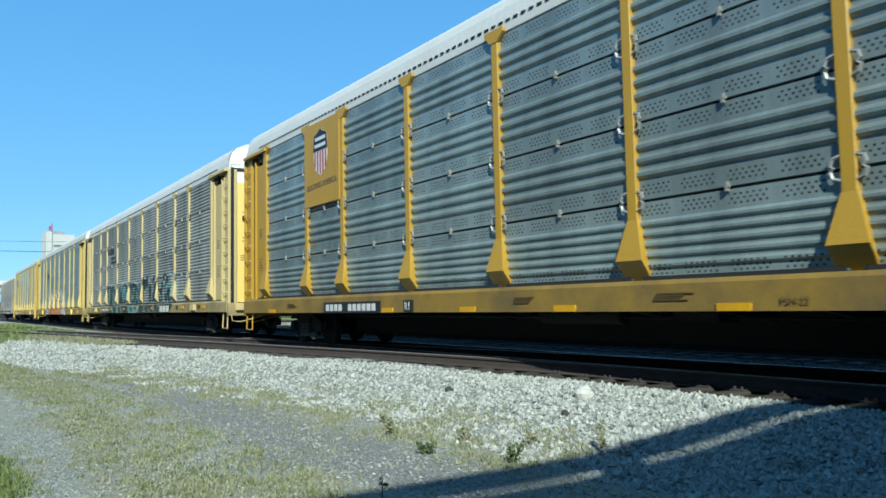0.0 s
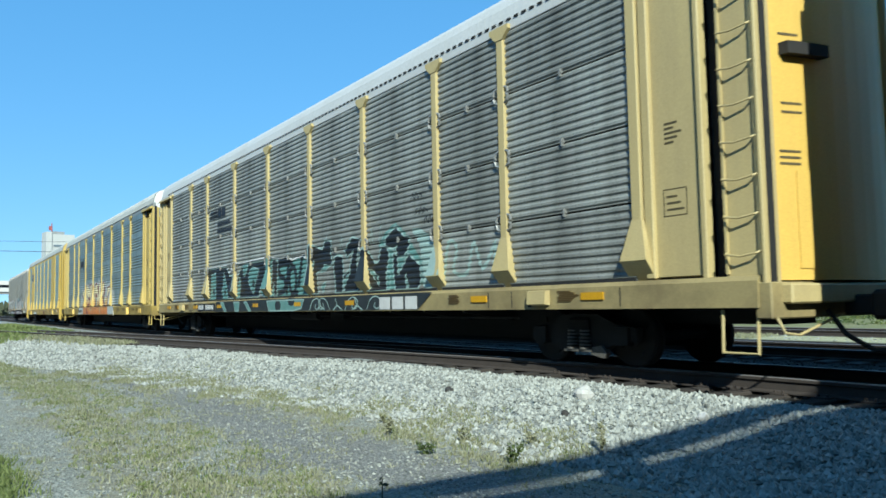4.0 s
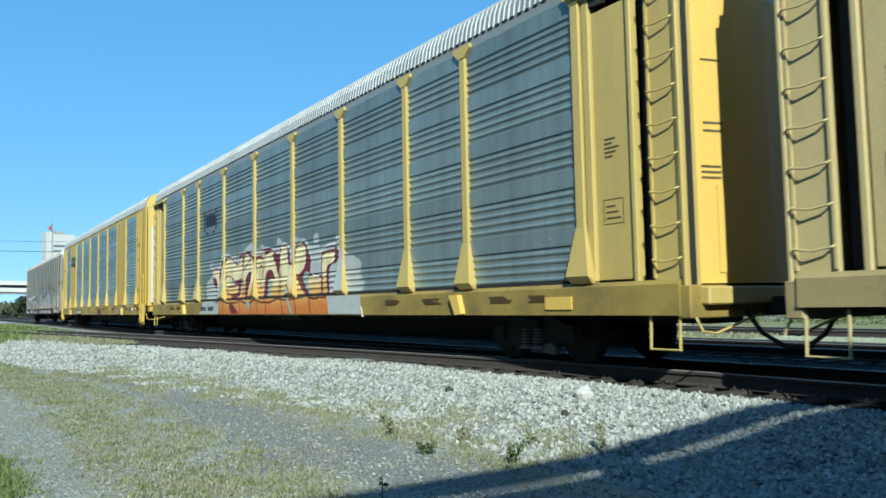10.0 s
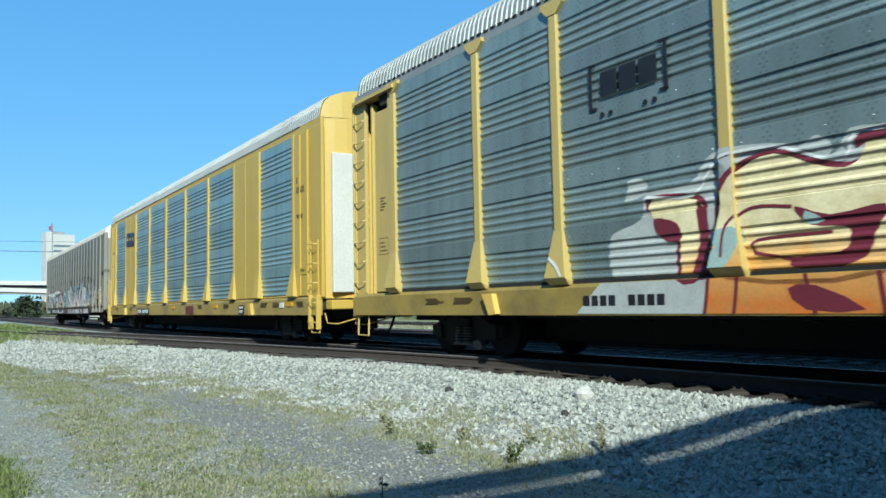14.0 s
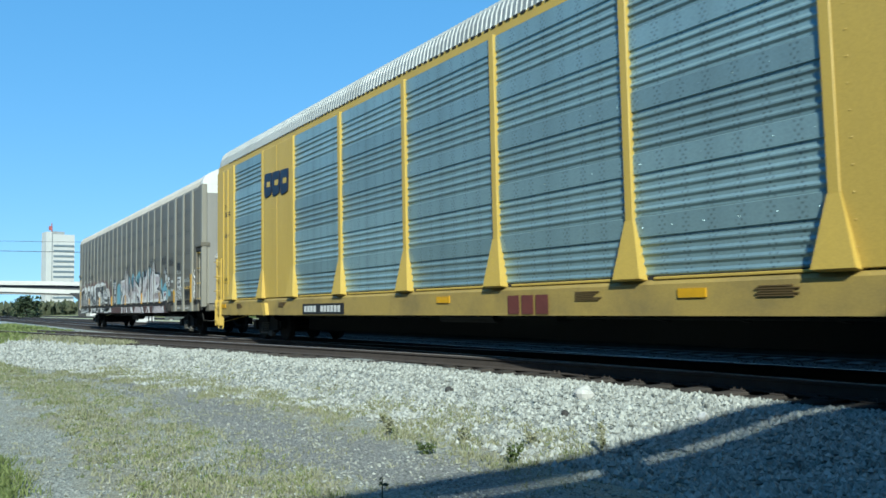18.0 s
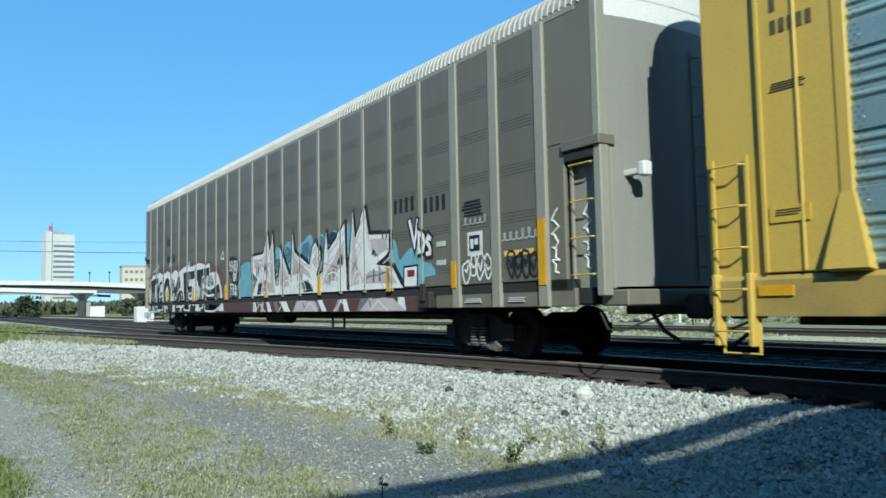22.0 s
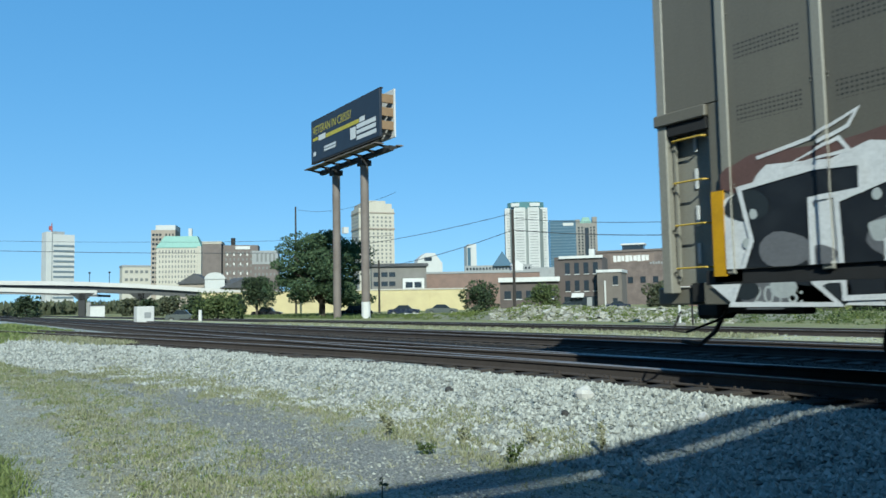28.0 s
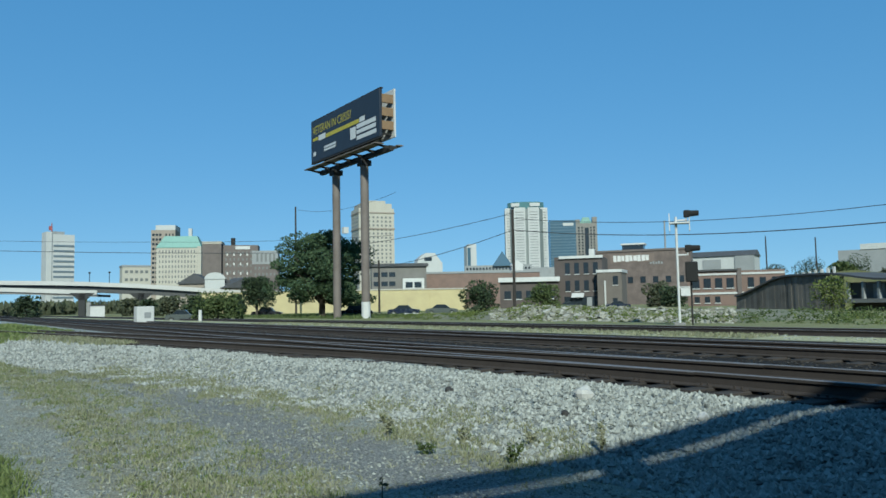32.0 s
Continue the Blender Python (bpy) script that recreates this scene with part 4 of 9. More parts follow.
        if s < 0:
            for k in range(4):
                part("niche_mark", Geo().cbox(-13.18, -13.13, -HALF + .2, -HALF + .222, 1.35 + k * .45, 1.6 + k * .45, .006), WHITE, car)
        c, d = sorted((s * 13.58, s * 13.44))
        part("corner_post", Geo().cbox(c, d, -HALF + .03, -HALF + .2, 1.0, 5.2, 0.012), BROWN_POST, car)
        ladder(car, 12.9 if s > 0 else -13.4, 0.5, -HALF + .16, 1.15, 2.95, 4, BROWN_POST, LADDER_YELLOW)
        end_wall(car, s, 13.8, BROWN_CAR, GREY_END, WHITE_ROOF, 4.9, 0.16, [(y, z + .06) for y, z in low + [(-y, z) for y, z in low[-2::-1]]])
        end_ladder(car, s * 13.68, s, 0.3, 0.7, 1.2, 4.6, 8, BROWN_POST)
        if s > 0:
            br = Geo().cbox(13.5, 13.9, -1.1, -1.0, 2.64, 2.72, 0.01).cbox(13.86, 13.98, -1.13, -.97, 2.6, 2.8, .02)
            part("brake_handle", br, WHITE, car, "white painted brake handle bracket")
            part("door_lever", Geo().path([(13.6, -.9, 5.5), (13.75, -.6, 5.35), (13.75, -.2, 5.45)], .035, 6), STEEL_DARK, car)
    running_gear(car, 10.1)
    couplers(car, half, STEEL_DARK, False)
    return car


def brown_sheet():
    m = material("brown_perforated_sheet", (0.18, 0.165, 0.13), 0.5, 0, (0.125, 0.114, 0.092), 0.7, 0.9, 40, vary=0.08, streak=True)
    nt = m.node_tree
    n, l = nt.nodes, nt.links
    co = n.new("ShaderNodeTexCoord")
    sep = n.new("ShaderNodeSeparateXYZ")
    l.new(co.outputs["Object"], sep.inputs["Vector"])

    def math_node(op, a, b=None):
        k = n.new("ShaderNodeMath")
        k.operation = op
        for i, v in enumerate((a, b)):
            if v is None:
                continue
            if isinstance(v, (int, float)):
                k.inputs[i].default_value = v
            else:
                l.new(v, k.inputs[i])
        return k.outputs["Value"]
    x, z = sep.outputs["X"], sep.outputs["Z"]
    fx = math_node("MULTIPLY", math_node("SUBTRACT", math_node("FRACT", math_node("DIVIDE", x, 0.05)), 0.5), 0.05)
    fz = math_node("MULTIPLY", math_node("SUBTRACT", math_node("FRACT", math_node("DIVIDE", z, 0.05)), 0.5), 0.05)
    r2 = math_node("ADD", math_node("MULTIPLY", fx, fx), math_node("MULTIPLY", fz, fz))
    dot = math_node("LESS_THAN", r2, 0.00017)
    band = math_node("LESS_THAN", math_node("FRACT", math_node("DIVIDE", z, 0.72)), 0.28)
    inside = math_node("MULTIPLY", math_node("GREATER_THAN", x, 0.17), math_node("LESS_THAN", x, 0.95))
    hole = math_node("MULTIPLY", math_node("MULTIPLY", dot, band), inside)
    mix = n.new("ShaderNodeMix")
    mix.data_type = "RGBA"
    old = n["Principled BSDF"].inputs["Base Color"].links[0].from_socket
    l.new(old, mix.inputs["A"])
    mix.inputs["B"].default_value = (0.01, 0.01, 0.01, 1)
    l.new(hole, mix.inputs["Factor"])
    l.new(mix.outputs["Result"], n["Principled BSDF"].inputs["Base Color"])
    return m


BROWN_SHEET = brown_sheet()
GREY_END = material("grey_end_paint", (0.27, 0.265, 0.245), 0.5, 0, (0.19, 0.185, 0.17), 0.5, 0.9, 40, streak=True)
LADDER_YELLOW = material("ladder_yellow", (0.7, 0.47, 0.06), 0.5, 0, (0.45, 0.3, 0.08), 0.4, 6)
wagon_c = brown_car()
WAGONS = [(wagon_u, 60.23), (wagon_n, 31.75), (wagon_a, 3.46), (wagon_b, -24.96), (wagon_c, -53.45)]


# ---- town beyond the tracks ----
def facing(x, y, turn=0.0):
    """Turn of a building whose front (-y) looks towards the yard."""
    return math.degrees(math.atan2(-x, y)) + turn


BRICK = material("red_brick", (0.27, 0.18, 0.145), 0.9, 0, (0.18, 0.135, 0.115), 0.6, 0.35, 6)
BRICK_DARK = material("brown_brick", (0.2, 0.165, 0.15), 0.9, 0, (0.14, 0.12, 0.11), 0.6, 0.35, 6)
BRICK_SIGN = material("worn_brown_brick", (0.155, 0.12, 0.105), 0.9, 0, (0.27, 0.21, 0.185), 0.9, 0.35, 4)
BRICK_SOOT = material("sooty_brick", (0.125, 0.1, 0.09), 0.9, 0, (0.08, 0.067, 0.062), 0.6, 0.35, 6)
TOWER_STONE = material("grey_tan_stone", (0.3, 0.28, 0.25), 0.85, 0, (0.24, 0.22, 0.2), 0.5, 0.1, 2)
ANNEX_WALL = material("brown_grey_render", (0.2, 0.17, 0.145), 0.9, 0, (0.14, 0.12, 0.105), 0.6, 0.4, 6)
SHOP_WALL = material("dull_shop_wall", (0.24, 0.225, 0.205), 0.9, 0, (0.17, 0.155, 0.14), 0.6, 0.3, 5)
CREAM = material("cream_stone", (0.6, 0.56, 0.47), 0.85, 0, (0.48, 0.44, 0.37), 0.5, 0.08, 2)
WHITE_STONE = material("white_cladding", (0.64, 0.64, 0.62), 0.75, 0, (0.53, 0.53, 0.51), 0.5, 0.08, 2)
TAN_STONE = material("tan_stone", (0.4, 0.34, 0.28), 0.85, 0, (0.3, 0.25, 0.2), 0.5, 0.1, 2)
YELLOW_WALL = material("pale_yellow_render", (0.66, 0.56, 0.3), 0.85, 0, (0.5, 0.42, 0.24), 0.6, 0.3, 8)
GREY_WALL = material("grey_render", (0.36, 0.37, 0.37), 0.8, 0, (0.26, 0.27, 0.27), 0.5, 0.2, 5)
COPPER = material("green_copper_roof", (0.3, 0.5, 0.42), 0.7, 0, (0.24, 0.42, 0.36), 0.5, 0.2, 5)
GLASS_DARK = material("dark_window_glass", (0.03, 0.04, 0.05), 0.15, 0, (0.05, 0.06, 0.07), 0.5, 0.5, 3, 0)
# window grey lightened to stand for the haze of distance
GLASS_FAR = material("hazed_window_glass", (0.2, 0.2, 0.19), 0.4, 0, (0.14, 0.145, 0.15), 0.5, 0.5, 3, 0)
GLASS_BLUE = material("blue_window_glass", (0.1, 0.17, 0.23), 0.2, 0, (0.07, 0.13, 0.18), 0.5, 0.1, 2, 0)
GLASS_GREEN = material("green_window_glass", (0.12, 0.24, 0.24), 0.2, 0, (0.09, 0.18, 0.19), 0.5, 0.1, 2, 0)
ROOFING = material("dark_roofing", (0.1, 0.1, 0.105), 0.9, 0, (0.06, 0.06, 0.06), 0.5, 0.5, 8)
WHITE_TRIM = material("white_trim", (0.75, 0.74, 0.71), 0.7, 0, (0.55, 0.54, 0.5), 0.5, 1, 12)
TIMBER_GREY = material("weathered_siding", (0.2, 0.18, 0.16), 0.9, 0, (0.1, 0.09, 0.08), 0.7, 0.5, 12, vary=0.25)
POST_STEEL = material("weathered_steel_post", (0.24, 0.2, 0.175), 0.75, 0.1, (0.16, 0.125, 0.105), 0.6, 0.8, 20)


def building(name, label, x, y, w, d, h, mat, turn=0.0, z=-0.8):
    b = thing(name, label, "building", pose(x, y, 0, 0, 0, facing(x, y, turn)))
    part("wall", Geo().box(-w / 2, w / 2, 0, d, z, h), mat, b)
    return b


def windows(b, x0, x1, z0, z1, cols, rows, mat, fill=(0.55, 0.6), y=0.0, singly=False, side=None, d=0.12):
    """Window panes over a stretch of the front, or of the side wall at x = side."""
    cw, rh = (x1 - x0) / cols, (z1 - z0) / rows
    a, c = cw * fill[0] / 2, rh * fill[1] / 2
    pane = Geo().box(-a, a, -d, .1, -c, c) if side is None else Geo().box(*sorted((-.1 * side[1], d * side[1])), -a, a, -c, c)
    pane = pane.mesh("window", mat)
    sill = Geo().box(-a - .1, a + .1, -d - .1, .05, -c - .14, -c).mesh("sill", WHITE_TRIM) if singly else None
    for i in range(cols):
        for j in range(rows):
            u, z = x0 + cw * (i + .5), z0 + rh * (j + .5)
            win = part("window", pane, None, b, at=pose(u, y, z) if side is None else pose(side[0], u, z))
            if sill:
                part("sill", sill, None, win)


# white slab tower with window bands
# band glass given a pale blue-grey for distance haze
BAND_GLASS = material("hazed_band_glass", (0.2, 0.25, 0.29), 0.3, 0, (0.15, 0.19, 0.22), 0.5, 0.3, 2, 0)
t = building("office_tower", "white office tower with dark horizontal window bands", -776.5, 96.0, 19.5, 20, 72, WHITE_STONE, 14)
for i in range(12):
    part("window_band", Geo().box(-8.2, 9.3, -.4, .1, 8.3 + i * 4.75, 10.1 + i * 4.75), BAND_GLASS, t)
part("stair_core", Geo().box(-14.5, -9.7, -1, 16, -1, 74), WHITE_STONE, t)
part("plant_room", Geo().box(-9, 2, 4, 14, 72, 75), GREY_WALL, t)
RED_LAMP = material("red_painted_mast", (0.4, 0.1, 0.1), 0.6)
part("mast", Geo().tube((-8.5, 6, 75), (-8.5, 6, 83), .9, 6, .3).box(-11, -8.8, 5.6, 6.4, 76, 80), RED_LAMP, t)
# low beige block
t = building("office_block", "low beige office block with a flat roof", -475, 98, 15.7, 12, 26.5, CREAM, 8)
windows(t, -7, 7, 12, 26, 5, 3, GLASS_FAR, (.6, .35))
part("parapet", Geo().box(-8.1, 8.1, -.3, 12.3, 26.5, 27.6), GREY_WALL, t)
# brown tower and tan hotel with green roof
t = building("office_tower", "brown and white banded tower behind the hotel", -643, 153, 19, 20, 66, TAN_STONE, -12)
part("white_crown", Geo().box(-6, 9.6, -.2, 20, 66, 70), WHITE_STONE, t)
windows(t, -9, -1, 18, 64, 3, 12, GLASS_DARK, (.7, .5))
windows(t, 1, 9, 18, 64, 3, 12, GLASS_DARK, (.4, .5))
t = building("hotel", "cream hotel block with a green hipped copper roof", -574, 147.7, 31.5, 22, 46.5, CREAM, -10)
windows(t, -14.5, 14.5, 12, 45.5, 13, 9, GLASS_FAR, (.42, .5))
r = Geo().add([(-16.2, -.6, 46.4), (16.2, -.6, 46.4), (16.2, 22.6, 46.4), (-16.2, 22.6, 46.4), (-11, 6, 55.5), (12, 6, 55.5), (12, 16, 55.5), (-11, 16, 55.5)],
              [(0, 1, 5, 4), (1, 2, 6, 5), (2, 3, 7, 6), (3, 0, 4, 7), (4, 5, 6, 7), (3, 2, 1, 0)])
part("hipped_roof", r, COPPER, t)
part("corner_bay", Geo().box(13.2, 16.1, -1.0, 2, -.8, 47.2), CREAM, t)
part("chimney", Geo().box(4.5, 7, 14, 17, 54, 62), WHITE_STONE, t)
# brick office blocks
t = building("brick_block", "long brown brick block with rows of windows", -474, 158, 26, 14, 41, BRICK_DARK, -6)
windows(t, -8, 12.5, 14, 38, 8, 6, GLASS_FAR, (.4, .45))
windows(t, -8, 12.5, 14, 38, 5, 4, WHITE_TRIM, (.22, .25), y=-.06)
part("front_wing", Geo().box(-20.5, -9, -5, 12, -.8, 41.5), BRICK_DARK, t)
part("wing_cap", Geo().box(-20.7, -8.8, -5.2, 12, 41.5, 43.0), CREAM, t)
part("roof_tank", Geo().tube((-3, 6, 41), (-3, 6, 46), 1.4, 10), STEEL_DARK, t)
part("white_band", Geo().box(-1, 8, -.25, .1, 38.3, 40.3), WHITE_TRIM, t)
t = building("brick_block", "grey and brown brick block with white piers", -462, 172, 16, 12, 37, GREY_WALL, -6)
windows(t, -6, 7, 29, 36, 5, 1, GLASS_FAR, (.5, .75))
part("base_storeys", Geo().box(-8.2, 8.2, -.4, 12.2, -.8, 28.5), BRICK_DARK, t)
windows(t, -7, 7, 20, 28, 6, 2, GLASS_FAR, (.45, .45), y=-.4)
# pale classical tower
t = building("office_tower", "tall cream classical tower with a stepped crown", -660.0, 360.3, 36, 30, 97, CREAM, 16)
windows(t, -14, 16, 38, 90, 7, 13, GLASS_FAR, (.42, .5))
windows(t, 2, 28, 38, 90, 5, 13, GLASS_FAR, (.4, .5), side=(-18, -1))
part("cornice", Geo().box(-18.6, 18.6, -.8, 30.8, 76, 77.5), TAN_STONE, t)
part("crown", Geo().box(-15.5, 16, 1, 28, 97, 102).box(-10, 10, 3, 25, 102, 105), CREAM, t)
part("top_band", Geo().box(-18.5, 18.5, -.6, 30.6, 92, 93.2), TAN_STONE, t)
# white gable, thin tower, glass pyramid
t = building("church_hall", "white gabled hall with a dark round window", -421, 269, 17, 14, 28, WHITE_STONE, 12)
part("gable", Geo().prism([(-8.6, 28), (8.6, 28), (3.4, 34.8), (-2.6, 34.8), (-6.8, 31.5)], 1, 0, 14), WHITE_STONE, t)
part("gable_window", Geo().box(-3.6, 1.4, -.2, .1, 29.5, 32), GLASS_DARK, t)
t = building("office_tower", "thin pale tower far behind the town", -974, 701, 16, 14, 92, WHITE_STONE, 20)
windows(t, -7.4, -1.5, 58, 90, 1, 1, GLASS_BLUE, (.9, .95))
part("crown", Geo().box(-4, 8, 0, 13, 92, 95), WHITE_STONE, t)
t = building("low_block", "low grey office block with a glass pyramid", -634, 490, 70, 20, 41, GREY_WALL, 0)
windows(t, -34, 34, 30, 40, 20, 2, GLASS_DARK, (.6, .5))
py = Geo().add([(-6, -3, 40), (15, -3, 40), (15, 14, 40), (-6, 14, 40), (4.5, 5, 56)], [(0, 1, 4), (1, 2, 4), (2, 3, 4), (3, 0, 4)])
part("glass_pyramid", py, GLASS_BLUE, t)
# octagonal tower with a green glass crown
t = thing("office_tower", "tall white octagonal tower with a green glass crown", "building", pose(-694, 580.4, 0, 0, 0, facing(-694, 580.4, 4)))
oc = [(-25, 9), (-25, 30), (-15, 42), (15, 42), (25, 30), (25, 9), (15, -2), (-15, -2)]
part("shaft", Geo().prism(oc[::-1], 2, -1, 112), material("grey_green_facade", (0.24, 0.27, 0.26), 0.5), t)
for k, (a, c) in enumerate(((-25.2, -16.2), (-14.8, -1.6), (1.6, 14.8), (16.2, 25.2))):
    y0 = -3.2 if k in (1, 2) else 3
    for j in range(22):
        part("facade_band", Geo().box(a, c, y0, y0 + 8, 40 + j * 3.25, 42.6 + j * 3.25), WHITE_STONE, t)
    part("facade_pier", Geo().box(a, a + 1.8, y0 - .3, y0 + 8, -1, 112).box(c - 1.8, c, y0 - .3, y0 + 8, -1, 112), WHITE_STONE, t)
    part("facade_head", Geo().box(a, c, y0 - .1, y0 + 8, 111, 113.5), WHITE_STONE, t)
part("glass_crown", Geo().prism([(x * .86, y * .92 + 1.5) for x, y in oc][::-1], 2, 112, 120.5), GLASS_GREEN, t)
part("crown_panel", Geo().box(-18, -8, -1.6, 0, 115, 119).box(4, 16, -1.6, 0, 115, 119), WHITE_STONE, t)
part("podium", Geo().box(-30, 34, -6, 30, -1, 42), GREY_WALL, t)
# blue glass slab and twin-topped tower
SPANDREL = material("blue_spandrel_glass", (0.12, 0.19, 0.25), 0.3, 0, (0.09, 0.15, 0.2), 0.5, 0.1, 2, 0)
t = building("office_tower", "blue glass office slab with a pale sign band", -707, 650, 32, 24, 103, GLASS_BLUE, 8)
for j in range(16):
    part("spandrel", Geo().box(-16.1, 16.1, -.2, .1, 42 + j * 3.7, 42.8 + j * 3.7), SPANDREL, t)
part("sign_panel", Geo().box(0, 13, -.5, .1, 96, 99.5), WHITE_STONE, t)
t = building("office_tower", "brown stone tower with twin turrets and a green top", -727, 709.4, 28, 24, 104, TOWER_STONE, 6)
windows(t, -12, -3, 45, 100, 2, 14, GLASS_DARK, (.5, .6))
windows(t, 4, 12, 45, 100, 2, 14, GLASS_DARK, (.5, .6))
part("centre_glass", Geo().box(-2.2, 3, -.4, .1, 45, 98), GLASS_DARK, t)
part("turret", Geo().box(-14, -8, -.5, 8, 104, 109), TOWER_STONE, t)
part("turret", Geo().box(8, 14, -.5, 8, 104, 112), TOWER_STONE, t)
part("green_top", Geo().prism([(-8, 104), (8, 104), (4, 112), (-4, 112)], 1, 3, 16), COPPER, t)
# low buildings of the near town
t = building("warehouse", "long low red brick warehouse with a flat roof", -212, 153, 46, 16, 11.6, BRICK, 6)
part("parapet", Geo().box(-23.2, 23.2, -.25, .3, 11.4, 12.1), GREY_WALL, t)
part("roof_hut", Geo().box(14, 18, 4, 8, 12, 14).prism([(13.6, 14), (18.4, 14), (16, 16)], 1, 4, 8), WHITE_TRIM, t)
t = building("shop_building", "low grey shop building with white framed windows", -216, 126, 18, 12, 13.6, SHOP_WALL, 4)
part("roof", Geo().box(-9.6, 9.6, -.8, 12, 13.6, 14.6), ROOFING, t)
windows(t, -8.6, -1, 6.5, 12.5, 3, 2, GLASS_DARK, (.8, .5))
part("white_front", Geo().box(1, 8, -2.2, .1, 4, 9.6), WHITE_TRIM, t)
windows(t, 1.6, 7.4, 6.2, 8.8, 2, 1, GLASS_DARK, (.8, .7), y=-2.2)
wall = thing("yellow_wall_building", "long low pale yellow rendered building", "building", pose(-135.1, 68.6, 0, 0, 0, facing(-135.1, 68.6, 3)))
part("wall", Geo().box(-29, 22.4, 0, 9, -.8, 4.0), YELLOW_WALL, wall)
part("parapet", Geo().box(-29.2, 22.6, -.15, 9.2, 3.95, 4.2), CREAM, wall)
for x in (-24, -10, 3, 15):
    part("pilaster", Geo().box(x, x + .5, -.12, .1, -.8, 4.0), YELLOW_WALL, wall)
for k, (x, y, w, h) in enumerate(((-303, 84, 12, 14), (-296, 92, 10, 13), (-292, 100, 16, 12))):
    t = building("town_house", "small house with a dark gabled roof", x, y, w, 9, h - 3, TAN_STONE if k != 1 else BRICK_DARK, 20 * k - 14)
    part("gable_roof", Geo().prism([(-w / 2 - .8, h - 3.1), (w / 2 + .8, h - 3.1), (0, h + 1)], 1, -.8, 9.8), ROOFING, t)
    windows(t, -w / 2 + 1, w / 2 - 1, h - 8, h - 3.5, 3, 1, GLASS_DARK, (.4, .5), singly=True)
t = building("white_hall", "small white hall with a shallow domed roof", -294, 89.3, 7.4, 8, 12.4, WHITE_STONE, 0)
part("domed_roof", Geo().prism([(3.9 * math.cos(a), 12.4 + 2.6 * math.sin(a)) for a in (math.pi * i / 10 for i in range(11))], 1, -.3, 8.2), WHITE_STONE, t)
t = building("brick_building", "three-storey dark brick building with a white cornice", -125.4, 119.4, 10.6, 12, 11.0, BRICK_SOOT, -8)
windows(t, -3.4, 4.9, 6.6, 10.2, 4, 1, GLASS_DARK, (.5, .7), singly=True)
windows(t, -3.4, 4.9, 2.8, 6.2, 4, 1, GLASS_DARK, (.5, .7), singly=True)
part("cornice", Geo().box(-4.2, 5.5, -.5, .2, 10.6, 11.2), WHITE_TRIM, t)
part("chimney", Geo().box(2.4, 3.6, 1, 2.4, 11, 12.7), WHITE_TRIM, t)
part("shopfront", Geo().box(-3.2, 4.8, -.15, .1, -.2, 2.1), GLASS_DARK, t)
part("awning", Geo().prism([(0, 2.9), (-1.4, 2.0), (-1.4, 1.9), (0, 2.7)], 0, -1.5, 1.2), WHITE_TRIM, t)
part("door", Geo().box(1.8, 2.9, -.2, .1, -.4, 1.9), GREY_WALL, t)
t = building("annex", "two-storey brown annex beside the brick building", -118, 121.5, 5.2, 9, 7.4, ANNEX_WALL, -8)
part("parapet", Geo().box(-2.8, 2.8, -.2, 9.2, 7.2, 7.8), WHITE_TRIM, t)
windows(t, .2, 2.4, 4.2, 6.6, 1, 1, GLASS_DARK, (.5, .8), singly=True)
part("drainpipe", Geo().box(-1.1, -.8, -.25, 0, -.6, 5.4), WHITE_TRIM, t)
part("door", Geo().box(.6, 1.6, -.08, .1, -.6, 1.6), GLASS_DARK, t)
t = building("low_shop", "low shop with a white flat roof", -131.5, 110.2, 13, 9, 5.6, BRICK_SOOT, 0)
part("roof", Geo().box(-6.8, 6.8, -.8, 9.4, 5.6, 6.6), WHITE_TRIM, t)
windows(t, -6, 6, 1.2, 4.2, 5, 1, GLASS_DARK, (.6, .6), singly=True)
SIGN_WHITE = material("worn_sign_white", (0.85, 0.83, 0.8), 0.9, 0, (0.66, 0.62, 0.58), 0.6, 2.5, 12)
t = building("brick_building", "long brick building with a faded painted wall sign", -159, 178, 28, 14, 16.2, BRICK_SIGN, -6)
part("painted_sign", Geo().box(-9.5, 3.5, -.06, .05, 12.6, 15.2), material("faded_sign_paint", (0.25, 0.19, 0.16), 0.9), t, "faded wall sign with illegible pale bars")
for k in range(9):
    x, z = -8.6 + k * 1.2, 12.85 + .12 * (k % 3)
    part("sign_bar", Geo().box(x, x + .92 + .12 * (k % 2), -.09, -.05, z, z + 1.95 - .2 * (k % 3)), SIGN_WHITE, t)
for k in range(5):
    part("faint_bar", Geo().box(2.2 + k * .8, 2.75 + k * .8, -.09, -.05, 11.9, 12.5 + .2 * (k % 2)), GREY_WALL, t)
part("roof_hut", Geo().box(-6, .4, 1, 6, 16.2, 18.0), GLASS_DARK, t)
part("hut_roof", Geo().box(-6.4, .8, .6, 6.4, 18.0, 18.5), WHITE_TRIM, t)
part("cornice", Geo().box(-14.2, 14.2, -.3, .3, 15.9, 16.5), BRICK_DARK, t)
windows(t, -13, 13, 5.5, 9.0, 7, 1, GLASS_DARK, (.42, .55))
t = building("low_brick_building", "two-storey brick building with pale string courses", -80.3, 112.4, 15.4, 9, 5.7, BRICK, -4)
for z in (5.0, 1.75):
    part("string_course", Geo().box(-7.8, 7.8, -.16, .1, z, z + .32), WHITE_TRIM, t)
windows(t, -7.2, .2, 2.6, 4.7, 4, 1, GLASS_DARK, (.62, .8), singly=True)
windows(t, 1.6, 7.2, 2.6, 4.7, 3, 1, GLASS_DARK, (.5, .8), singly=True)
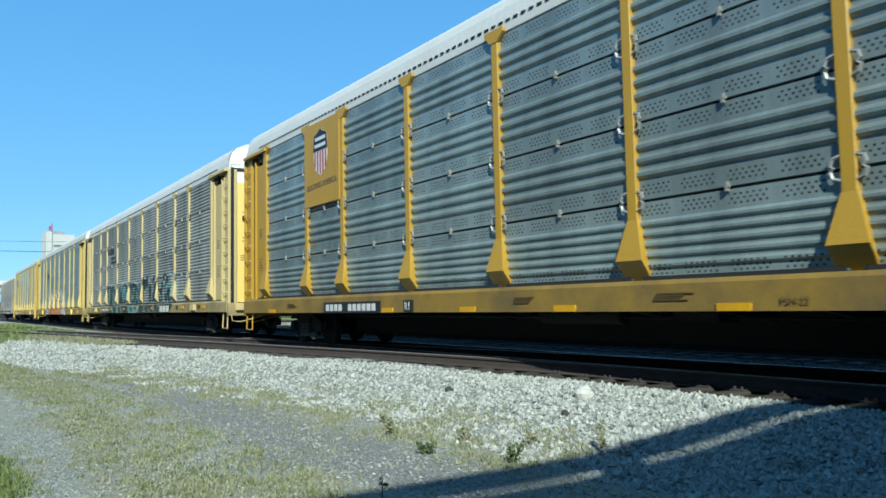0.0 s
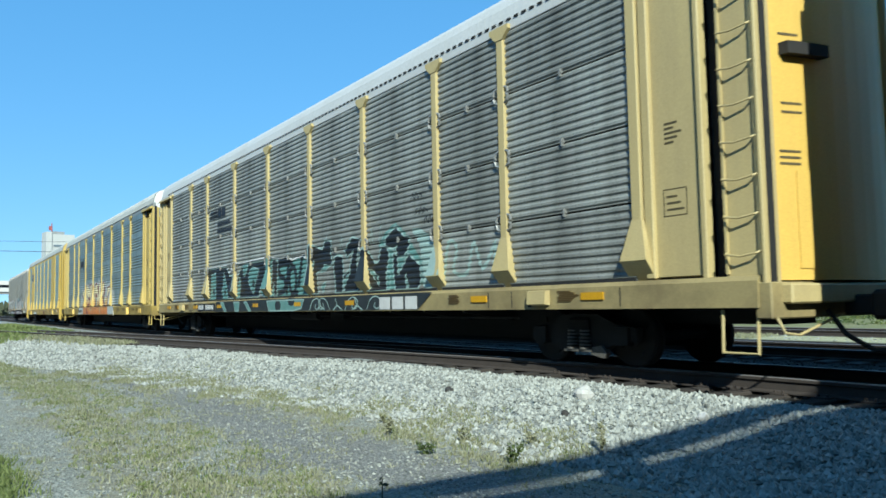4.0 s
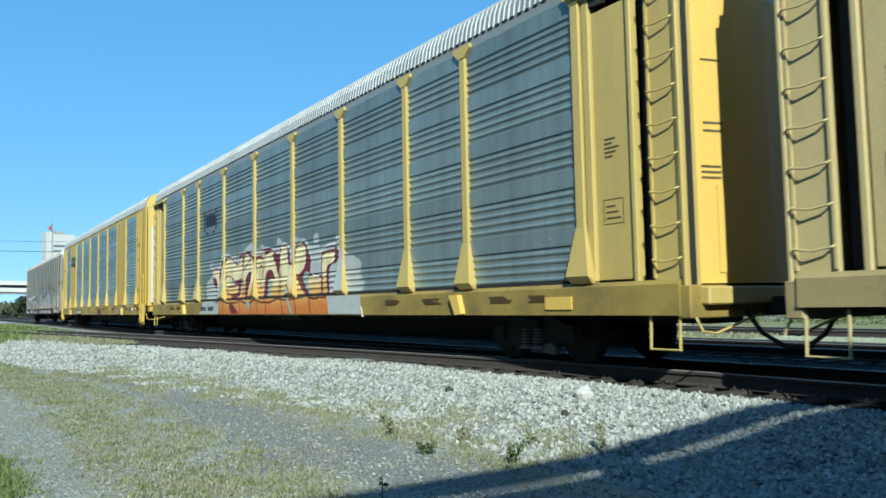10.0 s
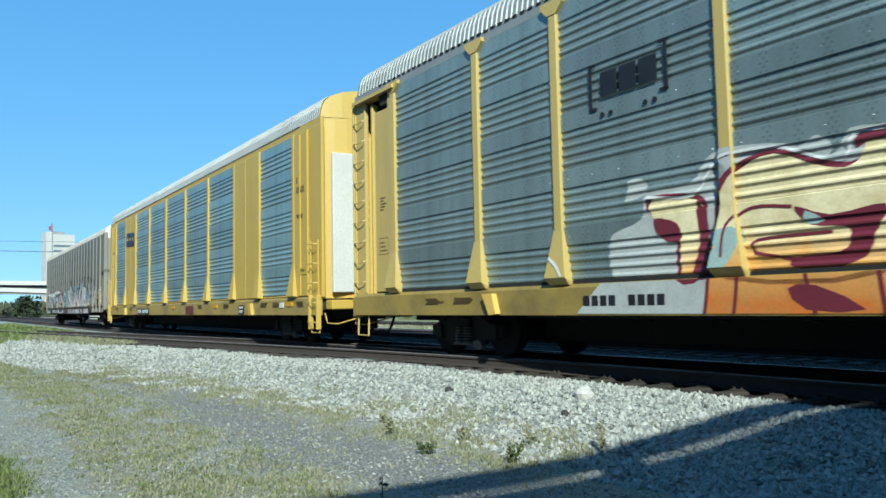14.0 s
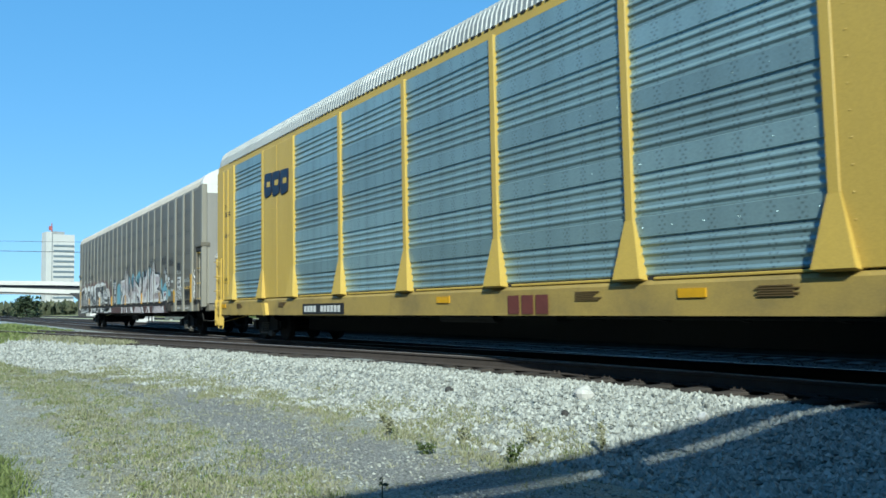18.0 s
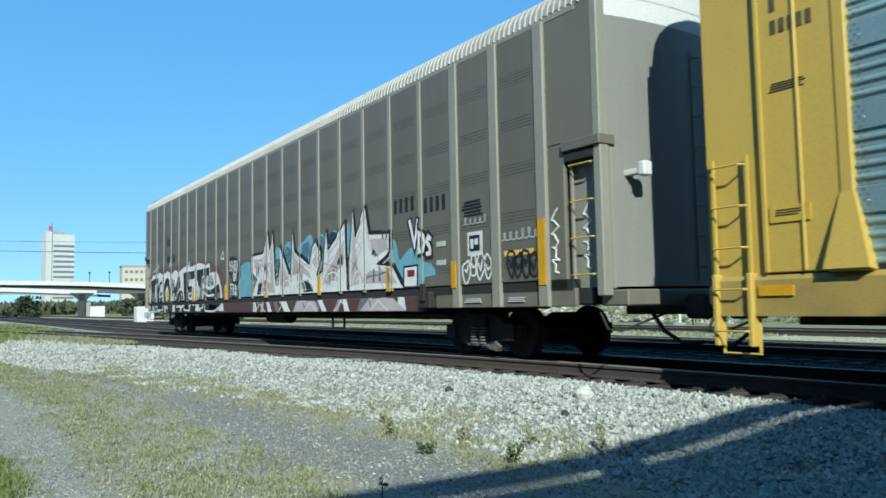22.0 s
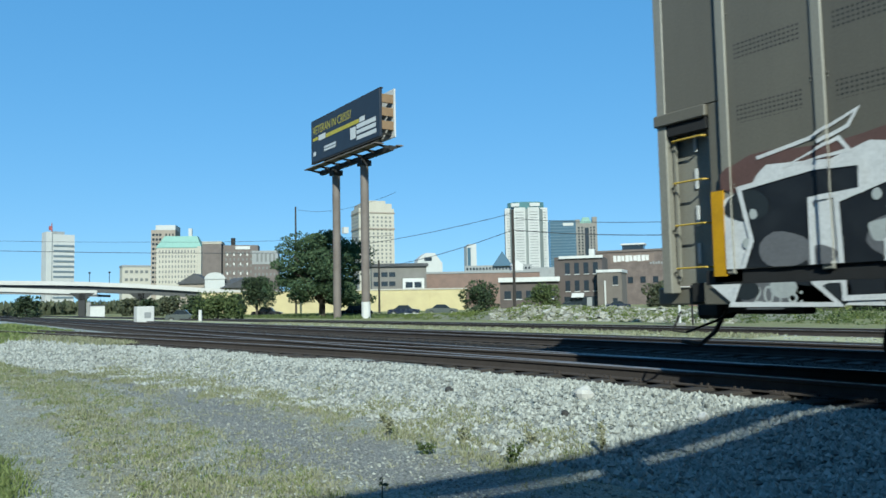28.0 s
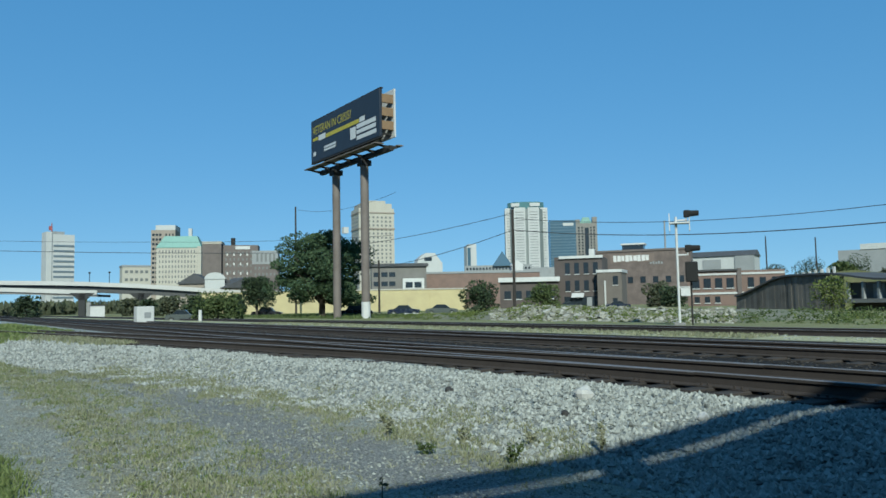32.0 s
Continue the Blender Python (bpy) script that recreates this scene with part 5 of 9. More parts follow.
windows(t, -7.0, -2, 0.1, 1.6, 3, 1, GLASS_DARK, (.5, .7), singly=True)
part("pier", Geo().box(.4, 1.1, -.3, .1, -.6, 6.1), BRICK_DARK, t)
part("flat_roof", Geo().box(-7.9, .6, -.4, 9, 5.7, 6.0), ROOFING, t)
t = building("industrial_shed", "white corrugated industrial shed with a grey end", -164.5, 222.3, 22, 14, 15.6, WHITE_STONE, -10)
part("roof", Geo().prism([(-.6, 15.5), (14.6, 15.5), (7, 17.6)], 0, -11.4, 11.4), ROOFING, t)
part("shed_door", Geo().box(-5.5, .5, -.2, .1, 11, 14.4), GREY_WALL, t)
part("grey_bay", Geo().box(5, 11.2, -.4, .1, -.8, 15.6), GREY_WALL, t)
t = building("storage_tank_building", "low white building on the rising ground", -157.6, 304.6, 20, 10, 19.4, GREY_WALL, -6)
part("white_roof", Geo().box(-2, 10.5, -.4, 10.4, 19.4, 21.6), WHITE_STONE, t)

# weathered ramp wall: boards that rise towards the loading shed
ramp = thing("loading_ramp", "weathered grey board wall of a sloping loading ramp", "ramp", pose(-47.2, 66.2, 0, 0, 0, -16.5))
rnd = random.Random(8)


def ramp_top(x):
    return 1.0 + 1.8 * smooth(-.8, 7.5, x) - 0.7 * smooth(11, 18, x)


for i in range(32):
    x = i * 0.42
    top = ramp_top(x)
    part("board", Geo().box(x, x + .4, rnd.uniform(-.03, .03), .12, -.7, top + rnd.uniform(-.04, .03)), TIMBER_GREY, ramp)
cap = Geo()
for i in range(34):
    x = i * .84
    h0 = ramp_top(x) + .05
    cap.v += [(x, -.25, h0), (x, 5, h0), (x, 5, h0 + .16), (x, -.25, h0 + .16)]
cap.f = [(4 * i + k, 4 * i + (k + 1) % 4, 4 * i + 4 + (k + 1) % 4, 4 * i + 4 + k) for i in range(33) for k in range(4)] + [(0, 3, 2, 1), (132, 133, 134, 135)]
part("ramp_deck", cap, ROOFING, ramp)
rise = thing("guard_fence", "row of short white guard posts on the rise", "fence", pose(-47.6, 76.4, 3.2))
for i in range(8):
    part("post", Geo().cbox(i * .5 - .13, i * .5 + .13, i * .3, i * .3 + .2, -3, .2 + i * .1, .02), WHITE_TRIM, rise)
bank = Geo().add([(-1.5, -.6, -4), (5.3, 2.8, -4), (20, 6, -4), (20, 20, -4), (-2, 4, -4), (-1.2, .2, -.1), (5, 3.4, .5), (19, 7, -2.2), (19, 20, -2.2), (-2, 4, -.1)],
                 [(0, 1, 6, 5), (1, 2, 7, 6), (2, 3, 8, 7), (3, 4, 9, 8), (4, 0, 5, 9), (5, 6, 7, 8, 9)])
part("bank", bank, material("grassy_bank", (0.16, 0.17, 0.07), 0.95, 0, (0.26, 0.22, 0.13), 0.7, 0.6, 9), rise)
dock = thing("loading_dock", "weathered loading dock with posts on a concrete sill", "loading dock", pose(-34.16, 62.34, 0, 0, 0, -16.5))
part("base_wall", Geo().box(-.3, 14, .9, 5, -.7, .42), TIMBER_GREY, dock)
part("dock_slab", Geo().box(0, 14, -.15, 5, .42, .74), CONCRETE, dock)
part("back_wall", Geo().box(-.3, 14, .9, 5, .74, 2.08), TIMBER_GREY, dock)
for i in range(9):
    part("dock_post", Geo().box(i * 1.5 + .2, i * 1.5 + .42, -.05, .2, .74, 2.1), GREY_WALL, dock)
    if i % 3 == 1:
        part("roller_door", Geo().box(i * 1.5 + .5, i * 1.5 + 1.6, .84, .9, .74, 1.9), GREY_WALL, dock)

# ---- highway viaduct in the distance ----
via = thing("highway_viaduct", "pale concrete highway viaduct on dark piers", "bridge", kind="structure")
DECK = [(-240, -30, 10.2), (-213.6, 12.7, 8.75), (-206, 24.1, 8.37), (-202.2, 29.8, 8.1), (-194.7, 41.3, 7.29), (-188.7, 50.4, 6.4), (-182, 60.7, 5.33), (-165, 86, 3.2)]


def deck_strip(line, lo, hi, wide, name, mat):
    g = Geo()
    for x, y, z in line:
        g.v += [(x, y, z + lo), (x - wide, y + wide * .5, z + lo), (x - wide, y + wide * .5, z + hi), (x, y, z + hi)]
    for i in range(len(line) - 1):
        k = 4 * i
        g.f += [(k + j, k + (j + 1) % 4, k + 4 + (j + 1) % 4, k + 4 + j) for j in range(4)]
    return part(name, g, mat, via)


PALE_CONCRETE = material("pale_concrete", (0.68, 0.66, 0.62), 0.85, 0, (0.52, 0.5, 0.47), 0.5, 0.2, 6)
deck_strip(DECK, -1.0, 0.0, .35, "parapet", PALE_CONCRETE)
# girder colour holds the shade below the deck
deck_strip([(x - .9, y + .4, z) for x, y, z in DECK], -2.5, -.95, 11, "girders", material("shaded_girder", (0.11, 0.11, 0.11), 0.9))
lower = [(-236, -26, 8.3), (-211.4, 12.6, 7.05), (-199.8, 30.1, 5.98), (-198.6, 32, 5.9)]
deck_strip(lower, -1.0, 0, .35, "lower_parapet", PALE_CONCRETE)
deck_strip([(x - .4, y + .2, z) for x, y, z in lower], -1.5, -.95, 9, "lower_deck", CONCRETE)
# pier concrete coloured near black for the shadow of the deck on it
SHADED_PIER = material("shaded_pier_concrete", (0.05, 0.05, 0.05), 0.9)
for x, y, z in ((-193.0, 27.9, 5.2), (-186.0, 39.4, 4.9), (-178, 55, 4.0)):
    part("pier", Geo().box(-.7, .7, 0, 1.6, -.8, z), SHADED_PIER, via, at=pose(x, y, 0, 0, 0, 76))
    part("pier_cap", Geo().prism([(-2.6, z), (2.6, z), (.7, z - 1.7), (-.7, z - 1.7)], 1, 0, 1.6), SHADED_PIER, via, at=pose(x, y, 0, 0, 0, 76))
for x, y, h in ((-190.6, 29.0, 3.0), (-184.6, 41.2, 2.8)):
    part("pale_pier", Geo().cbox(-.5, .5, 0, 1.0, -.8, h, .2), CONCRETE, via, at=pose(x, y, 0, 0, 0, 76))
for x, y in ((-203, 31), (-200, 35)):
    part("lamp_post", Geo().tube((x, y, 7.2), (x, y, 10.2), .08, 6).box(x - .3, x + .3, y - .2, y + .2, 10.1, 10.5), STEEL_DARK, via)

# ---- billboard ----
BOARD = material("navy_billboard_vinyl", (0.02, 0.026, 0.04), 0.5, 0, (0.035, 0.042, 0.06), 0.4, 0.6, 10)
SIGN_YELLOW = material("billboard_yellow", (0.6, 0.5, 0.05), 0.6)
PLY = material("plywood_back", (0.3, 0.19, 0.1), 0.85, 0, (0.18, 0.11, 0.06), 0.6, 1, 10)
bb = thing("billboard", "large dark blue billboard on two tall rusty steel posts", "billboard", pose(-65.1, 32.1, 0))
part("face", Geo().cbox(-7.35, 7.35, -0.12, 0.1, 15.75, 20.0, 0.03), BOARD, bb, "dark blue poster with yellow headline and pale bars")
part("frame", Geo().box(-7.42, 7.42, -0.08, 0.2, 15.6, 15.75), STEEL_DARK, bb)
part("frame", Geo().box(-7.42, 7.42, -0.08, 0.2, 20.0, 20.1), STEEL_DARK, bb)
part("rear_face", Geo().box(-7.3, 7.5, 1.25, 1.4, 15.75, 20.1), WHITE_TRIM, bb)
for z in (16.4, 17.6, 18.8):
    part("back_panel", Geo().box(7.1, 7.35, .1, 1.25, z, z + .75), PLY, bb)
for i in range(8):
    x = -6.8 + i * 1.95
    part("stringer", Geo().box(x, x + .18, .1, .3, 15.7, 20).box(x, x + .12, .1, 1.25, 16.0, 16.15), STEEL_DARK, bb)
part("catwalk", Geo().box(-7.7, 7.6, -.8, .1, 15.0, 15.08), POST_STEEL, bb)
part("catwalk", Geo().box(-7.7, 7.6, 1.5, 2.1, 15.0, 15.08), POST_STEEL, bb)
part("beam", Geo().box(-7.3, 7.4, .8, 1.2, 14.55, 15.0), STEEL_DARK, bb)
for i in range(7):
    x = -7.2 + i * 2.4
    part("bracket", Geo().prism([(-.8, 14.98), (2.0, 14.98), (1.1, 14.62)], 0, x, x + .1), STEEL_DARK, bb)
for x in (-3.85, 2.2):
    part("post", Geo().tube((x, 1.0, -0.7), (x, 1.0, 14.6), 0.39, 20), POST_STEEL, bb)
    part("post_head", Geo().box(x - .5, x + .5, .5, 1.5, 14.0, 14.5), STEEL_DARK, bb)
part("post_base", Geo().tube((2.2, 1.0, -.7), (2.2, 1.0, 1.3), 0.42, 20), WHITE_TRIM, bb, "white painted post base")
lettering("headline", "VETERAN IN CRISIS?", 1.18, SIGN_YELLOW, bb, pose(-6.9, -.13, 18.55), stretch=0.83)
for a, b_, z, hgt in ((-6.9, -5.6, 17.9, .3), (-3.8, 3.4, 17.75, .38)):
    part("yellow_bar", Geo().box(a, b_, -.135, -.12, z, z + hgt), SIGN_YELLOW, bb)
for a, b_, z, hgt in ((-5.5, -3.9, 17.75, .55), (3.5, 4.5, 17.75, .45), (1.6, 2.7, 16.45, 1.1), (2.9, 6.6, 17.25, .4), (2.9, 6.6, 16.75, .36), (2.9, 6.7, 16.2, .36), (-6.8, -6.2, 16.35, .4), (-4.2, -1.5, 16.75, .2), (-4.2, -1.6, 16.45, .2)):
    part("pale_bar", Geo().box(a, b_, -.135, -.12, z, z + hgt), WHITE, bb)
part("lamp_box", Geo().box(-1.9, -1.4, .6, 1.1, 8.0, 8.6), WHITE_TRIM, bb)

# ---- signal mast ----
sig = thing("signal_mast", "white railway signal mast with dark hooded lamps", "railway signal", pose(-22.7, 27.7, 0, 0, 0, facing(-22.7, 27.7)))
part("mast", Geo().tube((0, 0, -.5), (0, 0, 4.65), .056, 12), WHITE, sig)
part("base", Geo().cbox(-.25, .25, -.25, .25, -.55, -.1, .03), CONCRETE, sig)
for z in (4.72, 3.16):
    part("bracket", Geo().box(.05, .5, -.03, .03, z - .25, z - .19).box(.42, .48, -.03, .03, z - .25, z - .1), WHITE, sig)
    part("signal_head", Geo().cbox(.34, .62, -.14, .14, z - .1, z + .22, .04).tube((.5, 0, z + .06), (.98, -.1, z + .06), .15, 12, .12), BLACK, sig)
part("relay_case", Geo().cbox(.32, .86, -.2, .2, 1.72, 2.62, .04), BLACK, sig)
part("bracket", Geo().box(.05, .5, -.03, .03, 1.45, 1.52), WHITE, sig)
part("lower_bracket", Geo().box(.1, .5, -.03, .03, 1.1, 1.5), WHITE, sig)
part("platform", Geo().box(-.3, .6, -.3, .3, 4.34, 4.4).box(-.3, -.26, -.3, .3, 4.0, 4.8).box(.56, .6, -.3, .3, 4.0, 4.6), WHITE, sig)
part("side_post", Geo().tube((.55, .1, -.5), (.55, .1, 1.72), .04, 8), STEEL_DARK, sig)

# ---- poles and wires ----
POLE = material("dark_utility_pole", (0.045, 0.036, 0.03), 0.9, 0, (0.025, 0.02, 0.018), 0.6, 1, 20)


def utility_pole(x, y, h, r=0.16, arm=0.0, mat=None):
    p = thing("utility_pole", "dark wooden utility pole", "utility pole", pose(x, y, 0, 0, 0, facing(x, y)))
    part("shaft", Geo().tube((0, 0, -.8), (0, 0, h), r, 10, r * .75), mat or POLE, p)
    if arm:
        part("crossarm", Geo().box(-arm, arm, -.08, .08, h - .9, h - .75), POLE, p)
    return p


utility_pole(-131.9, 55.0, 19.5, .2)
utility_pole(-70.6, 56.9, 12.0, .19)
utility_pole(-105.9, 58.1, 8.1, .18)
utility_pole(-84.3, 144.1, 12.7, .16)
utility_pole(-89.7, 135.9, 13.1, .16)
utility_pole(-202.3, 240.0, 32.4, .42, mat=GREY_WALL)


def wire(a, b, sag=0.6, r=0.035):
    a, b = Vector(a), Vector(b)
    side = Vector((-(b - a).y, (b - a).x, 0)).normalized() * r
    g = Geo()
    for i in range(15):
        u = i / 14
        p = a.lerp(b, u) - Vector((0, 0, sag * 4 * u * (1 - u)))
        g.v += [tuple(p + side), tuple(p + Vector((0, 0, r))), tuple(p - side), tuple(p - Vector((0, 0, r)))]
    g.f = [(4 * i + k, 4 * i + (k + 1) % 4, 4 * i + 4 + (k + 1) % 4, 4 * i + 4 + k) for i in range(14) for k in range(4)]
    tagged(part("overhead_wire", g, WIRE), "thin dark overhead wire between poles", "wire", "overhead wires")


WIRE = material("weathered_cable", (0.07, 0.075, 0.08), 0.7, 0, (0.05, 0.05, 0.055), 0.5)
wire((-147, -6, 11.4), (-114.7, 43.7, 9.5), .25, .045)
wire((-114.7, 43.7, 9.5), (-70.6, 56.9, 11.6), .9)
wire((-147, -6, 13.0), (-125.1, 27.7, 11.6), .2, .03)
wire((-125.1, 27.7, 11.6), (-82, 47, 9.6), .3, .025)
wire((-105.9, 58.1, 6.9), (-70.6, 56.9, 9.6), .5, .04)
wire((-70.6, 56.9, 11.0), (-30.4, 62.1, 8.1), .9, .03)
wire((-70.6, 56.9, 9.6), (-30.5, 62.1, 6.7), .8, .045)
wire((-30.4, 62.1, 8.1), (20, 68, 6.6), .5, .03)
wire((-30.5, 62.1, 6.7), (20, 68, 5.2), .5, .045)
wire((-131.9, 55.0, 19.0), (-82, 47.5, 15.0), 1.2, .025)

# ---- plants ----
LEAF_DARK = island_material("dark_foliage", [(0.03, 0.05, 0.022), (0.05, 0.08, 0.034), (0.08, 0.12, 0.045)], 0.8, 0.25)
LEAF_TREE = island_material("tree_foliage", [(0.045, 0.085, 0.038), (0.085, 0.145, 0.06), (0.14, 0.2, 0.085)], 0.8, 0.3)
LEAF_MID = island_material("green_foliage", [(0.075, 0.11, 0.03), (0.12, 0.165, 0.045), (0.17, 0.21, 0.07)], 0.8, 0.3)
LEAF_WEED = island_material("pale_green_weeds", [(0.12, 0.17, 0.03), (0.2, 0.25, 0.055), (0.3, 0.32, 0.1)], 0.85, 0.3)
LEAF_DULL = island_material("dull_foliage", [(0.07, 0.085, 0.04), (0.12, 0.135, 0.07), (0.18, 0.185, 0.11)], 0.85, 0.25)
BARK = material("grey_brown_bark", (0.1, 0.08, 0.06), 0.95, 0, (0.06, 0.045, 0.035), 0.6, 2, 20, 0.6, 0.02)


def leaves(g, c, r, n, size, rnd):
    """Small leaf clumps spread through the outer part of an uneven ellipsoid."""
    for _ in range(n):
        d = Vector((rnd.gauss(0, 1), rnd.gauss(0, 1), rnd.gauss(0, 1))).normalized()
        k = rnd.uniform(.45, 1.0) ** .5 * (1 + .22 * noise.noise(d * 2.3 + Vector(c)))
        p = Vector(c) + Vector((d.x * r[0], d.y * r[1], d.z * r[2])) * k
        a = Vector((rnd.gauss(0, 1), rnd.gauss(0, 1), rnd.gauss(0, .7))).normalized()
        b = a.cross(Vector((rnd.gauss(0, 1), rnd.gauss(0, 1), rnd.gauss(0, 1)))).normalized()
        s = size * rnd.uniform(.6, 1.3)
        g.add([tuple(p - a * s), tuple(p + b * s * .55), tuple(p + a * s), tuple(p - b * s * .55)], [(0, 1, 2, 3)])


def tree(name, label, x, y, height, spread, mat, count, seed, trunk=0.25, size=0.22, low=0.25, z=-0.5, lobes=9, flat=1.0):
    rnd = random.Random(seed)
    t = thing(name, label, "tree" if height > 3.2 else "bush", pose(x, y, z, 0, 0, rnd.uniform(0, 360)))
    w = Geo().tube((0, 0, -.2), (0, 0, height * .45), trunk, 9, trunk * .7)
    crown = Geo()
    for i in range(lobes):
        a = 6.2832 * i / lobes + rnd.uniform(-.4, .4)
        up = low + (1 - low) * (i % 3 + rnd.uniform(.3, 1)) / 3.4
        q = rnd.uniform(.25, .62) * spread * (1.15 - .5 * up)
        c = (math.cos(a) * q, math.sin(a) * q, height * up)
        w.tube((0, 0, height * rnd.uniform(.2, .42)), c, trunk * .4, 6, trunk * .12)
        r = spread * rnd.uniform(.3, .45)
        leaves(crown, c, (r, r, r * .8 * flat), count // lobes, size, rnd)
    leaves(crown, (0, 0, height * .72), (spread * .45, spread * .45, height * .27), count // 5, size, rnd)
    part("trunk", w, BARK, t)
    part("crown", crown, mat, t)
    return t


def broadleaf(label, x, y, height, spread, mat, count, seed):
    """A wide ragged dome of many small boughs on a forked trunk."""
    rnd = random.Random(seed)
    t = thing("broadleaf_tree", label, "tree", pose(x, y, -.5))
    w = Geo().tube((0, 0, -.2), (.1, 0, height * .22), .42, 10, .34)
    crown = Geo()
    boughs = 84
    for i in range(boughs):
        up = .2 + .74 * ((i * .618) % 1.0)
        wide = spread * math.sqrt(max(.05, 1 - ((up - .34) / .68) ** 2))
        a = rnd.uniform(0, 6.2832)
        q = wide * rnd.uniform(.35, .9)
        c = (math.cos(a) * q, math.sin(a) * q, height * up + rnd.uniform(-.3, .3))
        fork = (c[0] * .3, c[1] * .3, height * (.22 + .3 * up))
        w.tube((0, 0, height * .2), fork, .16, 6, .09)
        w.tube(fork, c, .09, 5, .03)
        r = spread * rnd.uniform(.13, .27)
        leaves(crown, c, (r * rnd.uniform(1, 1.5), r * rnd.uniform(1, 1.5), r * rnd.uniform(.5, .8)), count // boughs, .155, rnd)
    part("trunk", w, BARK, t)
    part("crown", crown, mat, t)


broadleaf("large dark green broadleaf tree beside the billboard posts", -80.5, 36.7, 10.0, 6.3, LEAF_TREE, 34000, 1)
tree("round_tree", "dark clipped round tree in front of the yellow wall", -106.8, 38.5, 5.9, 3.1, LEAF_DARK, 5600, 2, .2, .17, .36, lobes=18)
tree("shrub", "bright green spreading shrub beside the tracks", -75, 23.1, 2.6, 3.3, LEAF_MID, 2600, 3, .1, .16, .15)
tree("shrub", "dark green rounded shrub by the parked cars", -72.8, 53.6, 3.7, 3.2, LEAF_DARK, 2600, 4, .12, .17, .12)
tree("shrub", "light green shrub in front of the brick building", -91.6, 79.7, 4.3, 3.3, LEAF_MID, 2200, 5, .12, .2, .1)
tree("shrub", "dull green shrub beside the annex", -93, 108, 4.4, 3.4, LEAF_DULL, 1800, 6, .12, .26, .1)
tree("shrub", "dark shrub beside the annex wall", -86, 103, 3.6, 3.0, LEAF_DARK, 1500, 16, .12, .24, .1)
tree("sapling", "pale feathery sapling before the ramp wall", -33.2, 58.6, 3.0, 2.1, LEAF_WEED, 1500, 7, .04, .1, .12, lobes=14)
for k, (x, y, h, s, m) in enumerate(((-46.2, 84.5, 5.0, 2.6, LEAF_MID), (-41, 88, 5.6, 3.6, LEAF_DULL), (-37.5, 89, 5.9, 4.0, LEAF_MID), (-34, 91, 6.0, 4.0, LEAF_DULL), (-113, 190, 10.8, 7, LEAF_DARK), (-104, 193, 11.2, 7, LEAF_DARK), (-122, 187, 10.2, 6, LEAF_DARK))):
    tree("embankment_tree", "leafy tree on the rise behind the ramp", x, y, h, s, m, 3000, 20 + k, .2, .19, .3)
for k, (x, y, h, s) in enumerate(((-150, 5, 3.6, 3.2), (-175, 15, 4.6, 3.6), (-166, 33, 3.8, 3.0), (-150, 33, 3.2, 2.6), (-140, 34.5, 3.8, 3.4), (-132, 37, 3.0, 2.8), (-168, 47, 4, 4), (-120, 40, 3.2, 2.6))):
    tree("wayside_tree", "dark trees under the highway viaduct", x, y, h, s, LEAF_DARK if k % 2 else LEAF_DULL, 1100, 40 + k, .15, .3, .15)


def undergrowth(label, count, place, size, mat, seed, z0=-.5):
    rnd = random.Random(seed)
    g = Geo()
    for _ in range(count):
        x, y, h = place(rnd)
        for k in range(3):
            a = rnd.uniform(0, 6.28)
            s = size * rnd.uniform(.5, 1.3)
            dx, dy = math.cos(a) * s * .4, math.sin(a) * s * .4
            lx, ly = rnd.uniform(-.4, .4) * s, rnd.uniform(-.4, .4) * s
            zz = z0 + rnd.uniform(0, h)
            g.add([(x - dx, y - dy, zz), (x + dx, y + dy, zz), (x + lx + dx * .2, y + ly + dy * .2, zz + s), (x + lx - dx * .2, y + ly - dy * .2, zz + s)], [(0, 1, 2, 3)])
    return tagged(part("undergrowth", g, mat), label, "vegetation", kind="stuff")


undergrowth("low weeds and grass along the far side of the tracks", 9000, lambda r: (-12 - 100 * r.random() ** 1.4, r.uniform(24.2, 31), .06), .15, LEAF_WEED, 61)
undergrowth("tangled weeds below the billboard and parked cars", 3600, lambda r: (r.uniform(-110, -62), r.uniform(31, 46), .2), .3, LEAF_MID, 62)
undergrowth("far line of dull woods below the viaduct", 4200, lambda r: (-330 + r.uniform(-25, 25), r.uniform(-90, 130), 3.6), 2.0, LEAF_DULL, 65)



def clumps(label, count, place, r, mat, seed, n=40, size=.09):
    """Low leafy bushes run together."""
    rnd = random.Random(seed)
    g = Geo()
    for _ in range(count):
        x, y, z = place(rnd)
        q = rnd.uniform(*r)
        leaves(g, (x, y, z + q * .35), (q, q, q * .75), n, size, rnd)
    return tagged(part("scrub", g, mat), label, "vegetation", kind="stuff")


# rubble heaps and pale debris on the lot
RUBBLE = island_material("pale_rubble", [(0.2, 0.19, 0.14), (0.36, 0.35, 0.28), (0.56, 0.54, 0.47), (0.24, 0.24, 0.15)], 0.95)


